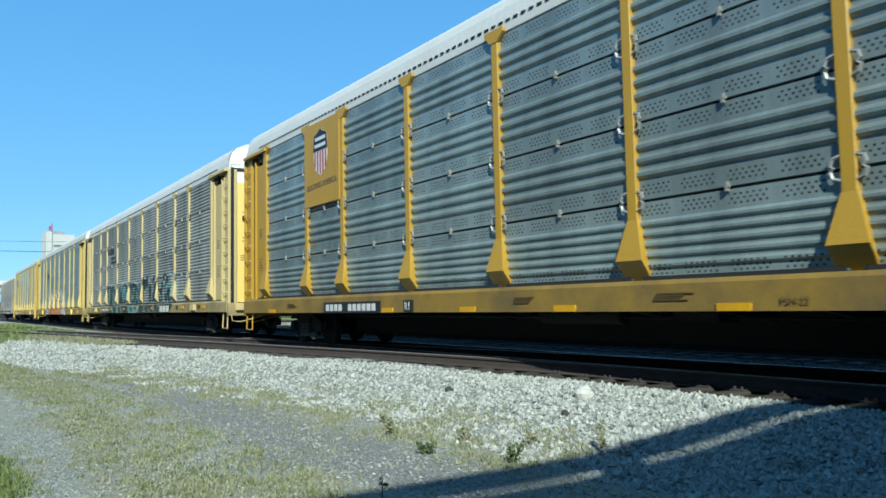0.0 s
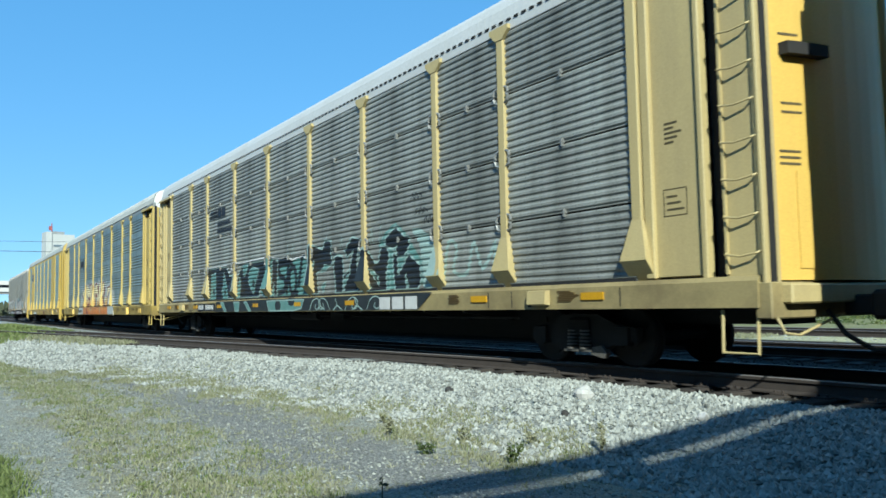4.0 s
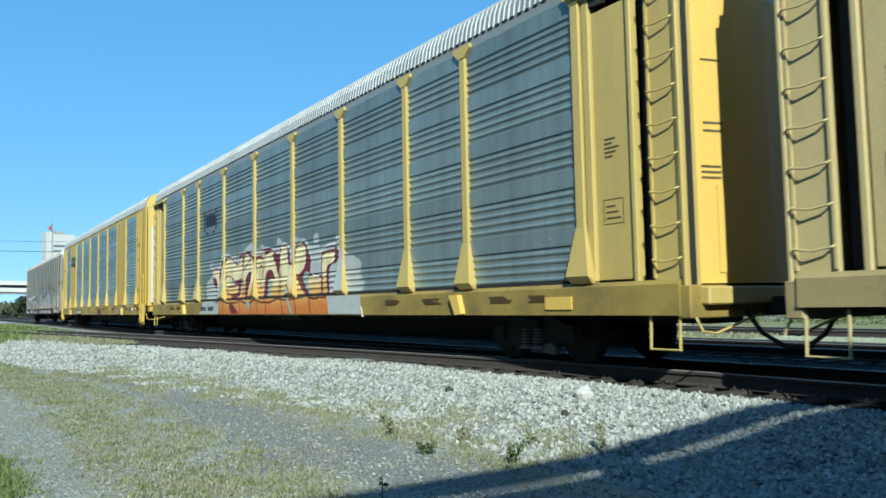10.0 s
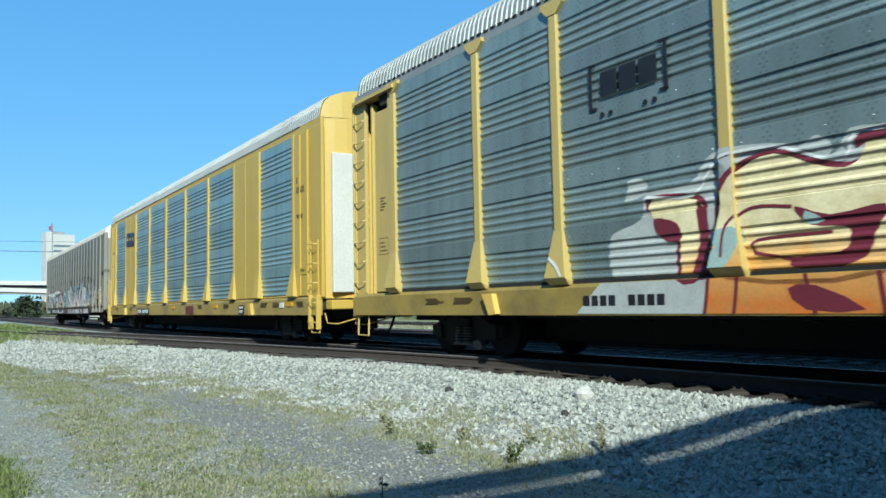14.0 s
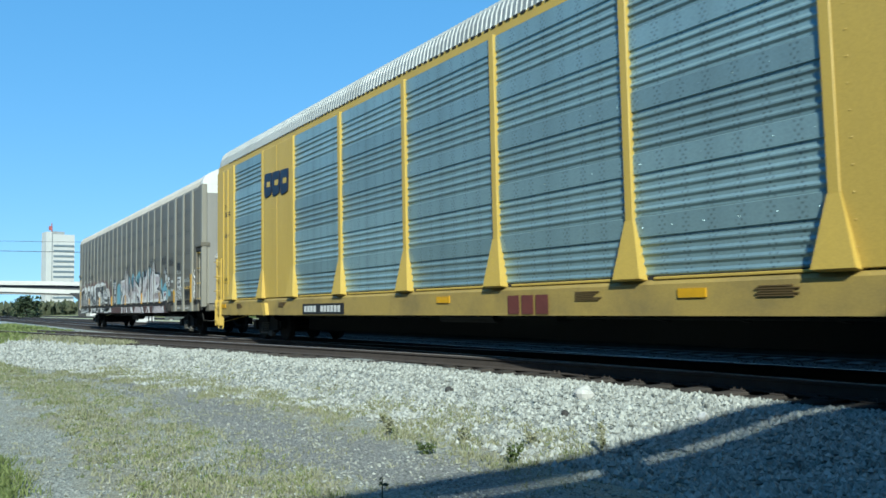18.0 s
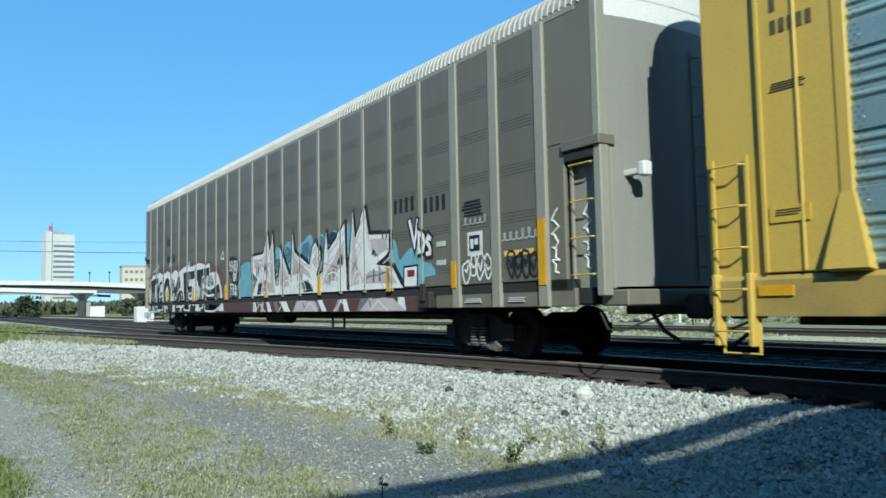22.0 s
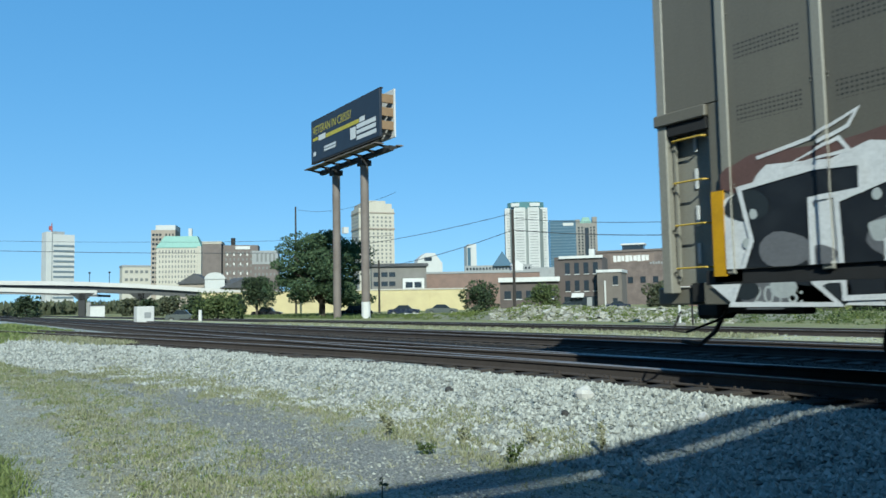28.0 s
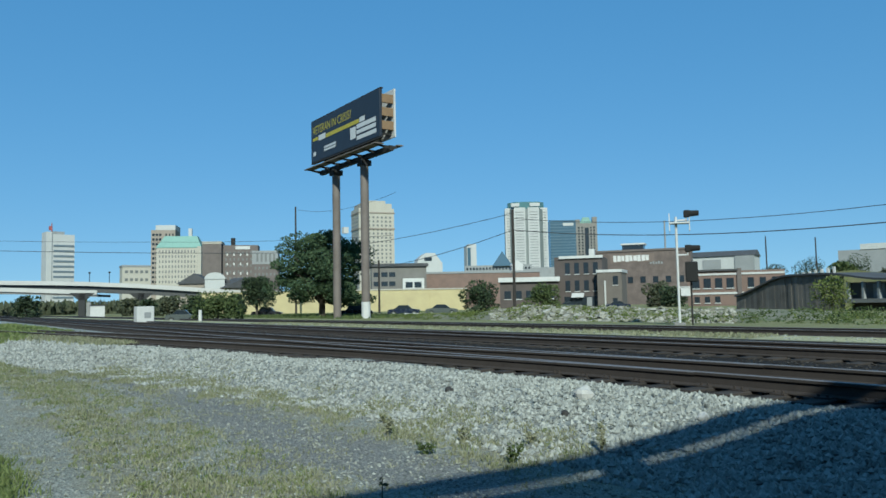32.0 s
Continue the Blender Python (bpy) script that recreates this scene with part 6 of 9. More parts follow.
def rock_geo(g, x, y, z, r, rnd, squash=.6):
    pts = [(1, 0, 0), (0, 1, 0), (-1, 0, 0), (0, -1, 0), (0, 0, 1), (0, 0, -1)]
    a = rnd.uniform(0, 6.28)
    ca, sa = math.cos(a), math.sin(a)
    vs = []
    for px, py, pz in pts:
        k = r * rnd.uniform(.65, 1.15)
        qx, qy = px + rnd.uniform(-.35, .35), py + rnd.uniform(-.35, .35)
        vs.append((x + (qx * ca - qy * sa) * k, y + (qx * sa + qy * ca) * k, z + (pz + rnd.uniform(-.2, .2)) * k * squash))
    g.add(vs, [(0, 1, 4), (1, 2, 4), (2, 3, 4), (3, 0, 4), (1, 0, 5), (2, 1, 5), (3, 2, 5), (0, 3, 5)])


def slab_geo(g, x, y, z, rnd, r):
    """A broken slab: an uneven box lying at a slant."""
    m = pose(x, y, z, rnd.gauss(0, 16), rnd.gauss(0, 16), rnd.uniform(0, 360))
    a, b, c = r * rnd.uniform(.7, 1.5), r * rnd.uniform(.5, 1.0), r * rnd.uniform(.15, .4)
    vs = [m @ Vector((sx * a * rnd.uniform(.75, 1.1), sy * b * rnd.uniform(.75, 1.1), sz * c)) for sz in (-1, 1) for sx, sy in ((-1, -1), (1, -1), (1, 1), (-1, 1))]
    g.add([tuple(v) for v in vs], [(3, 2, 1, 0), (4, 5, 6, 7), (0, 1, 5, 4), (1, 2, 6, 5), (2, 3, 7, 6), (3, 0, 4, 7)])


def heap_z(x, y):
    edge = smooth(-64, -52, x) * smooth(-16, -28, x + (y - 36) * .45) * smooth(29.5, 33.5, y) * smooth(62, 52, y)
    return -.56 + edge * (.35 + .75 * max(0.0, noise.noise((x * .11, y * .2, 5)) + .25) + .35 * abs(noise.noise((x * .45, y * .5, 2))))


nx, ny = 90, 44
g = Geo()
for i in range(nx):
    for j in range(ny):
        x, y = -84 + i * .75, 29 + j * .75
        g.v.append((x, y, heap_z(x, y)))
g.f = [(i * ny + j, (i + 1) * ny + j, (i + 1) * ny + j + 1, i * ny + j + 1) for i in range(nx - 1) for j in range(ny - 1)]
RUBBLE_SOIL = material("rubble_soil", (0.29, 0.27, 0.19), 0.95, 0, (0.12, 0.15, 0.055), 0.95, 0.55, 5, 0.8, 0.05)
tagged(part("rubble_heap", g, RUBBLE_SOIL, smooth=True), "low heaps of pale rubble and soil with weeds", "rubble", kind="structure")
rnd = random.Random(77)
g = Geo()
for _ in range(3400):
    y = 31 + 26 * rnd.random() ** 1.4
    x = -y * rnd.uniform(.72, 1.32)
    z = heap_z(x, y)
    if z < -.4 and rnd.random() < .7:
        continue
    if rnd.random() < .5:
        slab_geo(g, x, y, z + .03, rnd, rnd.uniform(.08, .26))
    else:
        rock_geo(g, x, y, z + .05, rnd.uniform(.06, .24), rnd, .8)
tagged(part("rubble", g, RUBBLE), "pale broken concrete rubble heaped on the lot", "rubble", kind="stuff")


clumps("rank green weeds below the billboard and the parked cars", 190, lambda r: (lambda y: (-y * r.uniform(1.5, 2.45), y, -.55))(31 + 12 * r.random()), (.22, .5), LEAF_WEED, 66, 80, .065)
clumps("dull green scrub on the ground before the ramp", 150, lambda r: (lambda y: (-y * r.uniform(.42, .84), y, -.5))(31 + 24 * r.random()), (.3, .8), LEAF_MID, 63, 110, .07)
clumps("bright green weeds on the ground before the ramp", 70, lambda r: (lambda y: (-y * r.uniform(.42, .84), y, -.5))(31 + 20 * r.random()), (.25, .65), LEAF_WEED, 65, 90, .065)
clumps("green weeds among the rubble heaps", 480, lambda r: (lambda y: (lambda x: (x, y, heap_z(x, y)))(-y * r.uniform(.8, 1.7)))(31 + 18 * r.random()), (.18, .42), LEAF_WEED, 64, 60, .06)


# ---- parked cars and small things beyond the tracks ----
TYRE = material("tyre_rubber", (0.02, 0.02, 0.02), 0.9)


def parked_car(label, x, y, turn, paint, length=4.5, high=1.4):
    c = thing("parked_car", label, "car", pose(x, y, -.5, 0, 0, turn), group="parked cars")
    L = length / 2
    ring = [(-L, .35), (-L, .75), (-L * .8, .88), (-L * .55, .95), (-L * .3, high), (L * .28, high), (L * .58, .92), (L * .95, .8), (L, .6), (L, .35)]
    part("body", Geo().prism([(-L, .3), (L, .3), (L, .62), (L * .92, .8), (L * .55, .92), (-L * .6, .95), (-L * .95, .86), (-L, .6)], 1, -.85, .85), paint, c)
    part("cabin", Geo().prism([(-L * .6, .93), (L * .52, .91), (L * .24, high), (-L * .32, high)], 1, -.72, .72), GLASS_DARK, c)
    part("roof", Geo().cbox(-L * .31, L * .23, -.7, .7, high - .02, high + .04, .015), paint, c)
    for sx in (-1, 1):
        for sy in (-1, 1):
            w = part("wheel", Geo().tube((sx * L * .62, sy * .68, .32), (sx * L * .62, sy * .88, .32), .32, 16), TYRE, c)
            part("rim", Geo().tube((sx * L * .62, sy * .86, .32), (sx * L * .62, sy * .895, .32), .19, 12), HARDWARE, w)
    return c


NAVY_CAR = material("dark_blue_car_paint", (0.02, 0.03, 0.06), 0.25)
BLACK_CAR = material("black_car_paint", (0.015, 0.015, 0.018), 0.25)
SILVER_CAR = material("grey_green_car_paint", (0.15, 0.17, 0.16), 0.3, 0.4)
parked_car("dark parked car behind the billboard posts", -90, 45.9, 60, BLACK_CAR, 4.4, 1.75)
parked_car("dark blue parked car before the yellow wall", -90.8, 53.7, 56, NAVY_CAR)
parked_car("grey-green parked car before the yellow wall", -87.9, 58.0, 54, SILVER_CAR)
parked_car("small dark parked car under the viaduct", -82.1, 21.5, 70, SILVER_CAR, 3.2, 1.35)
parked_car("dark parked car beside the round tree", -108, 40.5, 60, BLACK_CAR, 4.4, 1.5)
parked_car("grey parked car by the brick building", -108, 100, 50, SILVER_CAR)
parked_car("dark parked car by the annex", -101, 106, 48, NAVY_CAR)
box_ = thing("equipment_box", "white metal trackside equipment box", "cabinet", pose(-68.5, 14.9, 0, 0, 0, facing(-68.5, 14.9, 15)))
part("case", Geo().cbox(-.72, .72, 0, 1.0, -.35, 1.25, .04), WHITE_TRIM, box_)
part("faded_mark", Geo().box(-.1, .45, -.012, .01, .25, .75), GREY_WALL, box_)
bol = tagged(part("bollard", Geo().tube((0, 0, -.6), (0, 0, .85), .17, 12, .15), WHITE_TRIM, at=pose(-70.9, 20.2, 0)), "short white bollard in the grass", "bollard")
mk = thing("lane_marker", "white board lying before the parked cars", "board", pose(-86.5, 52.6, 0, 0, 0, 50))
part("board", Geo().cbox(-1.3, 1.3, -.1, .1, -.5, -.15, .02), WHITE_TRIM, mk)
for x, y, h in ((-150.5, 24.4, 1.9),):
    s = thing("storage_shed", "small pale shed under the viaduct", "shed", pose(x, y, 0, 0, 0, facing(x, y)))
    part("wall", Geo().box(-1.2, 1.2, 0, 2, -.6, h), WHITE_TRIM, s)
    part("roof", Geo().box(-1.35, 1.35, -.15, 2.1, h, h + .15), ROOFING, s)


# ---- paint on the cars: graffiti that follows the corrugations, lettering and plates ----
def clipped(poly, a, b, c):
    """The part of a convex polygon where a*x + b*z <= c."""
    out = []
    for i, p in enumerate(poly):
        q = poly[(i + 1) % len(poly)]
        dp, dq = a * p[0] + b * p[1] - c, a * q[0] + b * q[1] - c
        if dp <= 0:
            out.append(p)
        if (dp < 0 < dq) or (dq < 0 < dp):
            t = dp / (dp - dq)
            out.append((p[0] + t * (q[0] - p[0]), p[1] + t * (q[1] - p[1])))
    return out if len(out) > 2 else []


def between(poly, z0, z1):
    poly = clipped(poly, 0, -1, -z0)
    return clipped(poly, 0, 1, z1) if poly else []


class RackSide:
    """The outer skin of a corrugated car: sill, sheets between the posts, posts with splayed feet."""

    def __init__(self, rows, ribs, flat, posts, under=0.1):
        self.posts = posts
        self.foot = 1.17 + under
        h = 4.08 / rows
        self.bands = []
        for r in range(rows):
            self.bands += [(1.18 + r * h + z, o) for z, o in sheet_profile(h, ribs, 0.022 if ribs > 8 else 0.024, flat)]

    def drape(self, poly, lift):
        p = between(poly, 0.76, 1.168)
        if p:
            yield p, lambda z: -HALF - .016 - lift
        for a, b in zip(self.posts, self.posts[1:]):
            q = clipped(poly, -1, 0, -a - .081)
            q = clipped(q, 1, 0, b - .081) if q else q
            if not q:
                continue
            zs = [z for _, z in q]
            for (z0, o0), (z1, o1) in zip(self.bands, self.bands[1:]):
                if z1 < min(zs) or z0 > max(zs) or z1 - z0 < 1e-4:
                    continue
                r = between(q, z0, z1)
                if r:
                    yield r, lambda z, z0=z0, z1=z1, o0=o0, o1=o1: SKIN - (o0 + (o1 - o0) * (z - z0) / (z1 - z0)) - .004 - lift
        for xp in self.posts:
            q = clipped(poly, -1, 0, -xp + .084)
            q = clipped(q, 1, 0, xp + .084) if q else q
            q = clipped(q, 0, -1, -1.95) if q else q
            if q:
                yield q, lambda z: -HALF + .001 - lift
            k = 0.14 / (1.95 - self.foot)
            q = between(poly, self.foot + .01, 1.95)
            q = clipped(q, -1, k, -xp + .083 + k * 1.95) if q else q
            q = clipped(q, 1, k, xp + .083 + k * 1.95) if q else q
            if q:
                yield q, lambda z: -HALF - .003 - .0965 * (1.95 - z) / (1.95 - self.foot) - lift


class PlainSide:
    """The flat-panelled car: sill below a dark gap, panels set back between narrow posts."""

    def __init__(self, posts):
        self.posts = posts

    def drape(self, poly, lift):
        p = between(poly, 0.805, 1.088)
        if p:
            yield p, lambda z: -HALF + .026 - lift
        up = between(poly, 1.256, 5.0)
        if not up:
            return
        for a, b in zip(self.posts, self.posts[1:]):
            q = clipped(up, -1, 0, -a - .06)
            q = clipped(q, 1, 0, b - .06) if q else q
            if q:
                yield q, lambda z: -HALF + .018 - lift
        for xp in self.posts:
            half_width = .112 if xp > 10 else .062
            q = clipped(up, -1, 0, -xp + half_width)
            q = clipped(q, 1, 0, xp + half_width) if q else q
            if q:
                yield q, lambda z: -HALF - .013 - lift


from mathutils.geometry import tessellate_polygon


def painted(name, car, side, polys, mat, layer, label="", singly=False, kind=""):
    if singly:
        for p in polys:
            painted(name, car, side, [p], mat, layer, label)
        return
    g = Geo()
    for poly in polys:
        ring = [Vector((x, z, 0)) for x, z in poly]
        for tri in tessellate_polygon([ring]):
            t = [poly[i] for i in tri]
            if (t[1][0] - t[0][0]) * (t[2][1] - t[0][1]) - (t[1][1] - t[0][1]) * (t[2][0] - t[0][0]) < 0:
                t = t[::-1]
            for piece, y in side.drape(t, layer * 0.0022):
                k = len(g.v)
                g.v += [(x, y(z), z) for x, z in piece]
                g.f.append(tuple(range(k, k + len(piece))))
    return part(name, g, mat, car, label, kind="stuff" if len(polys) > 1 else kind)


def stroke(pts, w):
    """A painted line as quads that meet at mitred joints."""
    pts = [p for i, p in enumerate(pts) if i == 0 or math.dist(p, pts[i - 1]) > 1e-3]
    closed = len(pts) > 3 and math.dist(pts[0], pts[-1]) < 1e-3
    n = len(pts)
    if n < 2:
        return []
    edge = []
    for i, (x, z) in enumerate(pts):
        a, b = (pts[i - 1] if i else pts[-2] if closed else None), (pts[i + 1] if i < n - 1 else pts[1] if closed else None)
        d = [Vector((q[0] - p[0], q[1] - p[1])).normalized() for p, q in ((a, (x, z)), ((x, z), b)) if p and q]
        m = d[0] + d[-1]
        m = m.normalized() if m.length > .2 else d[0]
        k = w / 2 / max(.45, m.dot(d[0]))
        ext = m * w * .3 * ((i == n - 1) - (i == 0)) if not closed else m * 0
        edge.append(((x + m.y * k + ext.x, z - m.x * k + ext.y), (x - m.y * k + ext.x, z + m.x * k + ext.y)))
    return [[p[0], q[0], q[1], p[1]] for p, q in zip(edge, edge[1:])]


def blob(cx, cz, rx, rz, rnd, n=11, rough=0.22):
    t0 = rnd.uniform(0, 6.28)
    return [(cx + rx * math.cos(t0 + 6.2832 * i / n) * rnd.uniform(1 - rough, 1 + rough * .6), cz + rz * math.sin(t0 + 6.2832 * i / n) * rnd.uniform(1 - rough, 1 + rough * .6)) for i in range(n)]


def chunk(x0, x1, z0, z1, rnd):
    """A heavy block of a letter with slanted sides and a notched top."""
    w, h = x1 - x0, z1 - z0
    s = rnd.uniform(-.12, .12) * w
    top = [(x0 + w * f + s, z1 + rnd.uniform(-.12, .08) * h) for f in (1.02, .72, .62, .38, .0)]
    top[2] = (top[2][0], z1 - rnd.uniform(.05, .3) * h)
    return [(x0 + rnd.uniform(-.05, .1) * w, z0), (x0 + w * .4, z0 + rnd.uniform(0, .06) * h), (x0 + w * .5, z0 + rnd.uniform(.1, .35) * h), (x0 + w * .6, z0 + rnd.uniform(0, .05) * h),
            (x1 + rnd.uniform(-.1, .05) * w, z0), (x1 + rnd.uniform(-.06, .06) * w, z0 + h * .45)] + top + [(x0 + rnd.uniform(-.08, .05) * w, z0 + h * .5)]


def curved(pts, n=3, closed=True):
    """A smooth line through the points."""
    out, m = [], len(pts)
    for i in range(m if closed else m - 1):
        p = [pts[(i + k) % m] if closed else pts[min(max(i + k, 0), m - 1)] for k in (-1, 0, 1, 2)]
        for j in range(n):
            t = j / n
            w = (-.5 * t + t * t - .5 * t ** 3, 1 - 2.5 * t * t + 1.5 * t ** 3, .5 * t + 2 * t * t - 1.5 * t ** 3, -.5 * t * t + .5 * t ** 3)
            out.append(tuple(sum(w[k] * p[k][c] for k in range(4)) for c in (0, 1)))
    return out if closed else out + [pts[-1]]


def grown(poly, d):
    cx = sum(p[0] for p in poly) / len(poly)
    cz = sum(p[1] for p in poly) / len(poly)
    return [(x + d * (1 if x > cx else -1), z + d * (1 if z > cz else -1)) for x, z in poly]


def spray(name, color, dirt=None, rough=0.5):
    return material(name, color, rough, 0, dirt or tuple(c * .7 for c in color), 0.6, 2.5, 30, 0.1, 0.002)


MINT = spray("mint_spray", (0.18, 0.36, 0.33))
PALE_MINT = spray("pale_mint_spray", (0.45, 0.6, 0.56))
BLACK_SPRAY = spray("black_spray", (0.014, 0.016, 0.02), (0.035, 0.04, 0.045))
DARK_SPRAY = spray("charcoal_spray", (0.03, 0.037, 0.041), (0.014, 0.018, 0.02))
SILVER_SPRAY = spray("silver_spray", (0.6, 0.63, 0.61))
MAROON = spray("maroon_spray", (0.2, 0.025, 0.045))
WHITE_SPRAY = spray("white_spray", (0.93, 0.93, 0.92))
LILAC = spray("lilac_spray", (0.62, 0.545, 0.56))
SKY_BLUE = spray("sky_blue_spray", (0.22, 0.47, 0.58))
DEEP_BLUE = spray("deep_blue_spray", (0.02, 0.05, 0.075))
GREY_SPRAY = spray("grey_spray", (0.2, 0.2, 0.21))
FAINT = spray("faint_grey_spray", (0.36, 0.36, 0.35))
RED_HAZE = spray("dull_red_spray", (0.17, 0.095, 0.08))


def flame_paint():
    """Yellow that turns to orange towards the sill, as sprayed."""
    m = spray("yellow_orange_spray", (0.76, 0.55, 0.17))
    n, l = m.node_tree.nodes, m.node_tree.links
    co = n.new("ShaderNodeTexCoord")
    sep = n.new("ShaderNodeSeparateXYZ")
    l.new(co.outputs["Object"], sep.inputs["Vector"])
    ramp = n.new("ShaderNodeValToRGB")
    mr = n.new("ShaderNodeMapRange")
    mr.inputs["From Min"].default_value, mr.inputs["From Max"].default_value = 0.7, 2.6
    noise_tex = n.new("ShaderNodeTexNoise")
    noise_tex.inputs["Scale"].default_value = 1.6
    l.new(co.outputs["Object"], noise_tex.inputs["Vector"])
    add = n.new("ShaderNodeMath")
    add.operation = "MULTIPLY_ADD"
    add.inputs[1].default_value = 0.5
    l.new(noise_tex.outputs["Fac"], add.inputs[0])
    l.new(sep.outputs["Z"], add.inputs[2])
    sub = n.new("ShaderNodeMath")
    sub.operation = "SUBTRACT"
    sub.inputs[1].default_value = 0.25
    l.new(add.outputs["Value"], sub.inputs[0])
    l.new(sub.outputs["Value"], mr.inputs["Value"])
    l.new(mr.outputs["Result"], ramp.inputs["Fac"])
    e = ramp.color_ramp.elements
    e[0].position, e[0].color = 0.1, (0.46, 0.13, 0.02, 1)
    e[1].position, e[1].color = 0.5, (0.66, 0.58, 0.36, 1)
    k = e.new(0.33)
    k.color = (0.6, 0.32, 0.09, 1)
    l.new(ramp.outputs["Color"], n["Mix"].inputs["A"])
    return m


FLAME = flame_paint()
SIDE_U = RackSide(4, 9, 0.0, [-11.72] + POSTS + [11.72], 0.26)
SIDE_A = RackSide(5, 4, 0.34, [-11.75] + POSTS + [11.75])
SIDE_C = PlainSide([-12.6 + 1.1355 * i for i in range(23)])


def outline(poly, w):
    return stroke(poly + poly[:1], w)


def graffiti_tan(car):
    """Heavy black letters with mint gaps along the tan car; the sill is blacked too."""
    rnd = random.Random(11)
    painted("graffiti_ground", car, SIDE_U, [[(-1.75, 1.2), (-1.7, 2.28), (-1.1, 2.24), (-.6, 2.18), (.95, 2.12), (1.3, 2.3), (1.55, 1.2)]], MINT, 0, "mint sprayed ground", kind="stuff")
    painted("graffiti_halo", car, SIDE_U, [[(4.81, 2.18), (5.1, 2.39), (5.48, 2.55), (5.87, 2.31), (6.12, 2.06), (6.45, 1.75), (6.5, 1.33), (4.95, 1.22)]], MINT, 0, kind="stuff")
    painted("graffiti_haze", car, SIDE_U, [curved([(6.45, 1.3), (6.4, 2.0), (6.1, 2.35), (6.5, 2.3), (6.95, 2.0), (7.1, 1.5), (6.9, 1.25)], 3)], PALE_MINT, 0, kind="stuff")
    masses = [[(-7.01, 2.2), (-5.6, 2.23), (-5.01, 2.21), (-4.68, 1.91), (-4.2, 1.93), (-4.14, 1.4), (-4.07, 1.24), (-5.8, 1.2), (-6.8, 1.2), (-6.84, 1.57)],
              [(-4.1, 1.4), (-3.89, 1.92), (-3.55, 2.18), (-2.79, 2.22), (-1.63, 2.23), (-1.56, 2.12), (-1.63, 1.69), (-1.84, 1.66), (-2.03, 1.47), (-2.15, 1.23), (-4.07, 1.22)],
              [(-1.42, 1.22), (-1.16, 1.64), (-1.11, 2.22), (-.71, 2.16), (-.77, 1.44), (-.8, 1.21), (-.99, 1.22), (-1.01, 1.59), (-1.21, 1.22)],
              [(1.37, 2.42), (2.1, 2.26), (2.22, 2.47), (2.57, 2.42), (2.55, 2.1), (2.65, 1.9), (2.3, 1.79), (1.77, 1.73), (1.87, 1.22), (1.48, 1.22), (1.33, 1.5)],
              [(2.72, 2.03), (2.89, 2.08), (3.14, 2.03), (3.19, 1.72), (3.14, 1.22), (2.78, 1.22), (2.76, 1.52), (2.68, 1.76)],
              [(3.24, 2.16), (3.62, 2.42), (4.17, 2.3), (3.92, 2.23), (3.84, 1.88), (3.87, 1.24), (3.23, 1.22), (3.19, 1.63), (3.46, 1.7), (3.66, 2.11), (3.36, 1.97)],
              [(3.96, 2.03), (4.21, 2.15), (4.51, 1.93), (4.65, 1.8), (4.79, 1.81), (4.9, 2.12), (5.17, 2.09), (5.25, 1.89), (5.12, 1.57), (5.13, 1.22), (4.57, 1.21), (3.87, 1.22)],
              [(5.02, 2.19), (5.18, 2.32), (5.51, 2.47), (5.84, 2.25), (6.0, 2.23), (6.04, 2.05), (5.82, 1.86), (5.58, 1.86), (5.39, 2.03), (5.17, 2.07)],
              [(5.38, 1.92), (5.51, 2.01), (5.58, 1.78), (5.59, 1.53), (5.77, 1.69), (5.98, 1.9), (6.4, 1.67), (6.43, 1.37), (6.32, 1.22), (5.47, 1.22), (5.4, 1.54)]]
    cuts = [[(-6.55, 2.02), (-6.09, 2.09), (-6.07, 1.44), (-6.1, 1.21), (-6.69, 1.21), (-6.6, 1.43)], [(-5.27, 2.09), (-4.99, 1.65), (-4.84, 1.21), (-5.32, 1.21), (-5.45, 1.47), (-5.31, 1.67)],
            [(-3.75, 1.87), (-3.68, 1.67), (-3.74, 1.22), (-4.04, 1.22), (-3.91, 1.58)], [(-3.48, 2.18), (-3.4, 1.85), (-3.29, 1.87), (-2.99, 2.14), (-3.21, 2.2)],
            [(-2.93, 1.96), (-2.68, 2.1), (-2.11, 2.0), (-2.41, 1.62), (-2.54, 1.32), (-2.77, 1.47), (-2.98, 1.66)], [(-1.84, 1.66), (-1.66, 1.71), (-1.68, 1.23), (-1.96, 1.29), (-1.98, 1.45)],
            [(4.37, 1.68), (4.54, 1.65), (4.78, 1.52), (4.84, 1.32), (4.68, 1.44), (4.49, 1.58)], [(5.15, 1.6), (5.28, 1.59), (5.26, 1.24), (5.13, 1.24)], [(5.88, 1.51), (5.98, 1.26), (5.92, 1.23), (5.86, 1.44)],
            [(4.38, 1.4), (4.47, 1.3), (4.35, 1.24)], [(3.18, 1.47), (3.58, 1.71), (3.39, 1.52), (3.2, 1.32)], [(2.02, 1.42), (2.28, 1.5), (2.13, 1.24)], [(5.43, 2.04), (5.54, 2.08), (5.47, 1.96)],
            [(1.5, 1.95), (1.62, 2.02), (1.55, 1.8)], [(2.0, 1.72), (2.2, 1.9), (2.45, 1.86), (2.3, 1.76)]]
    for p in masses:
        painted("graffiti_letter", car, SIDE_U, [p], BLACK_SPRAY, 2, "chunky black sprayed letter forms with mint edges")
        painted("graffiti_edge", car, SIDE_U, outline(p, .045), PALE_MINT, 3)
    for p in cuts:
        painted("graffiti_gap", car, SIDE_U, [p], MINT, 3.5)
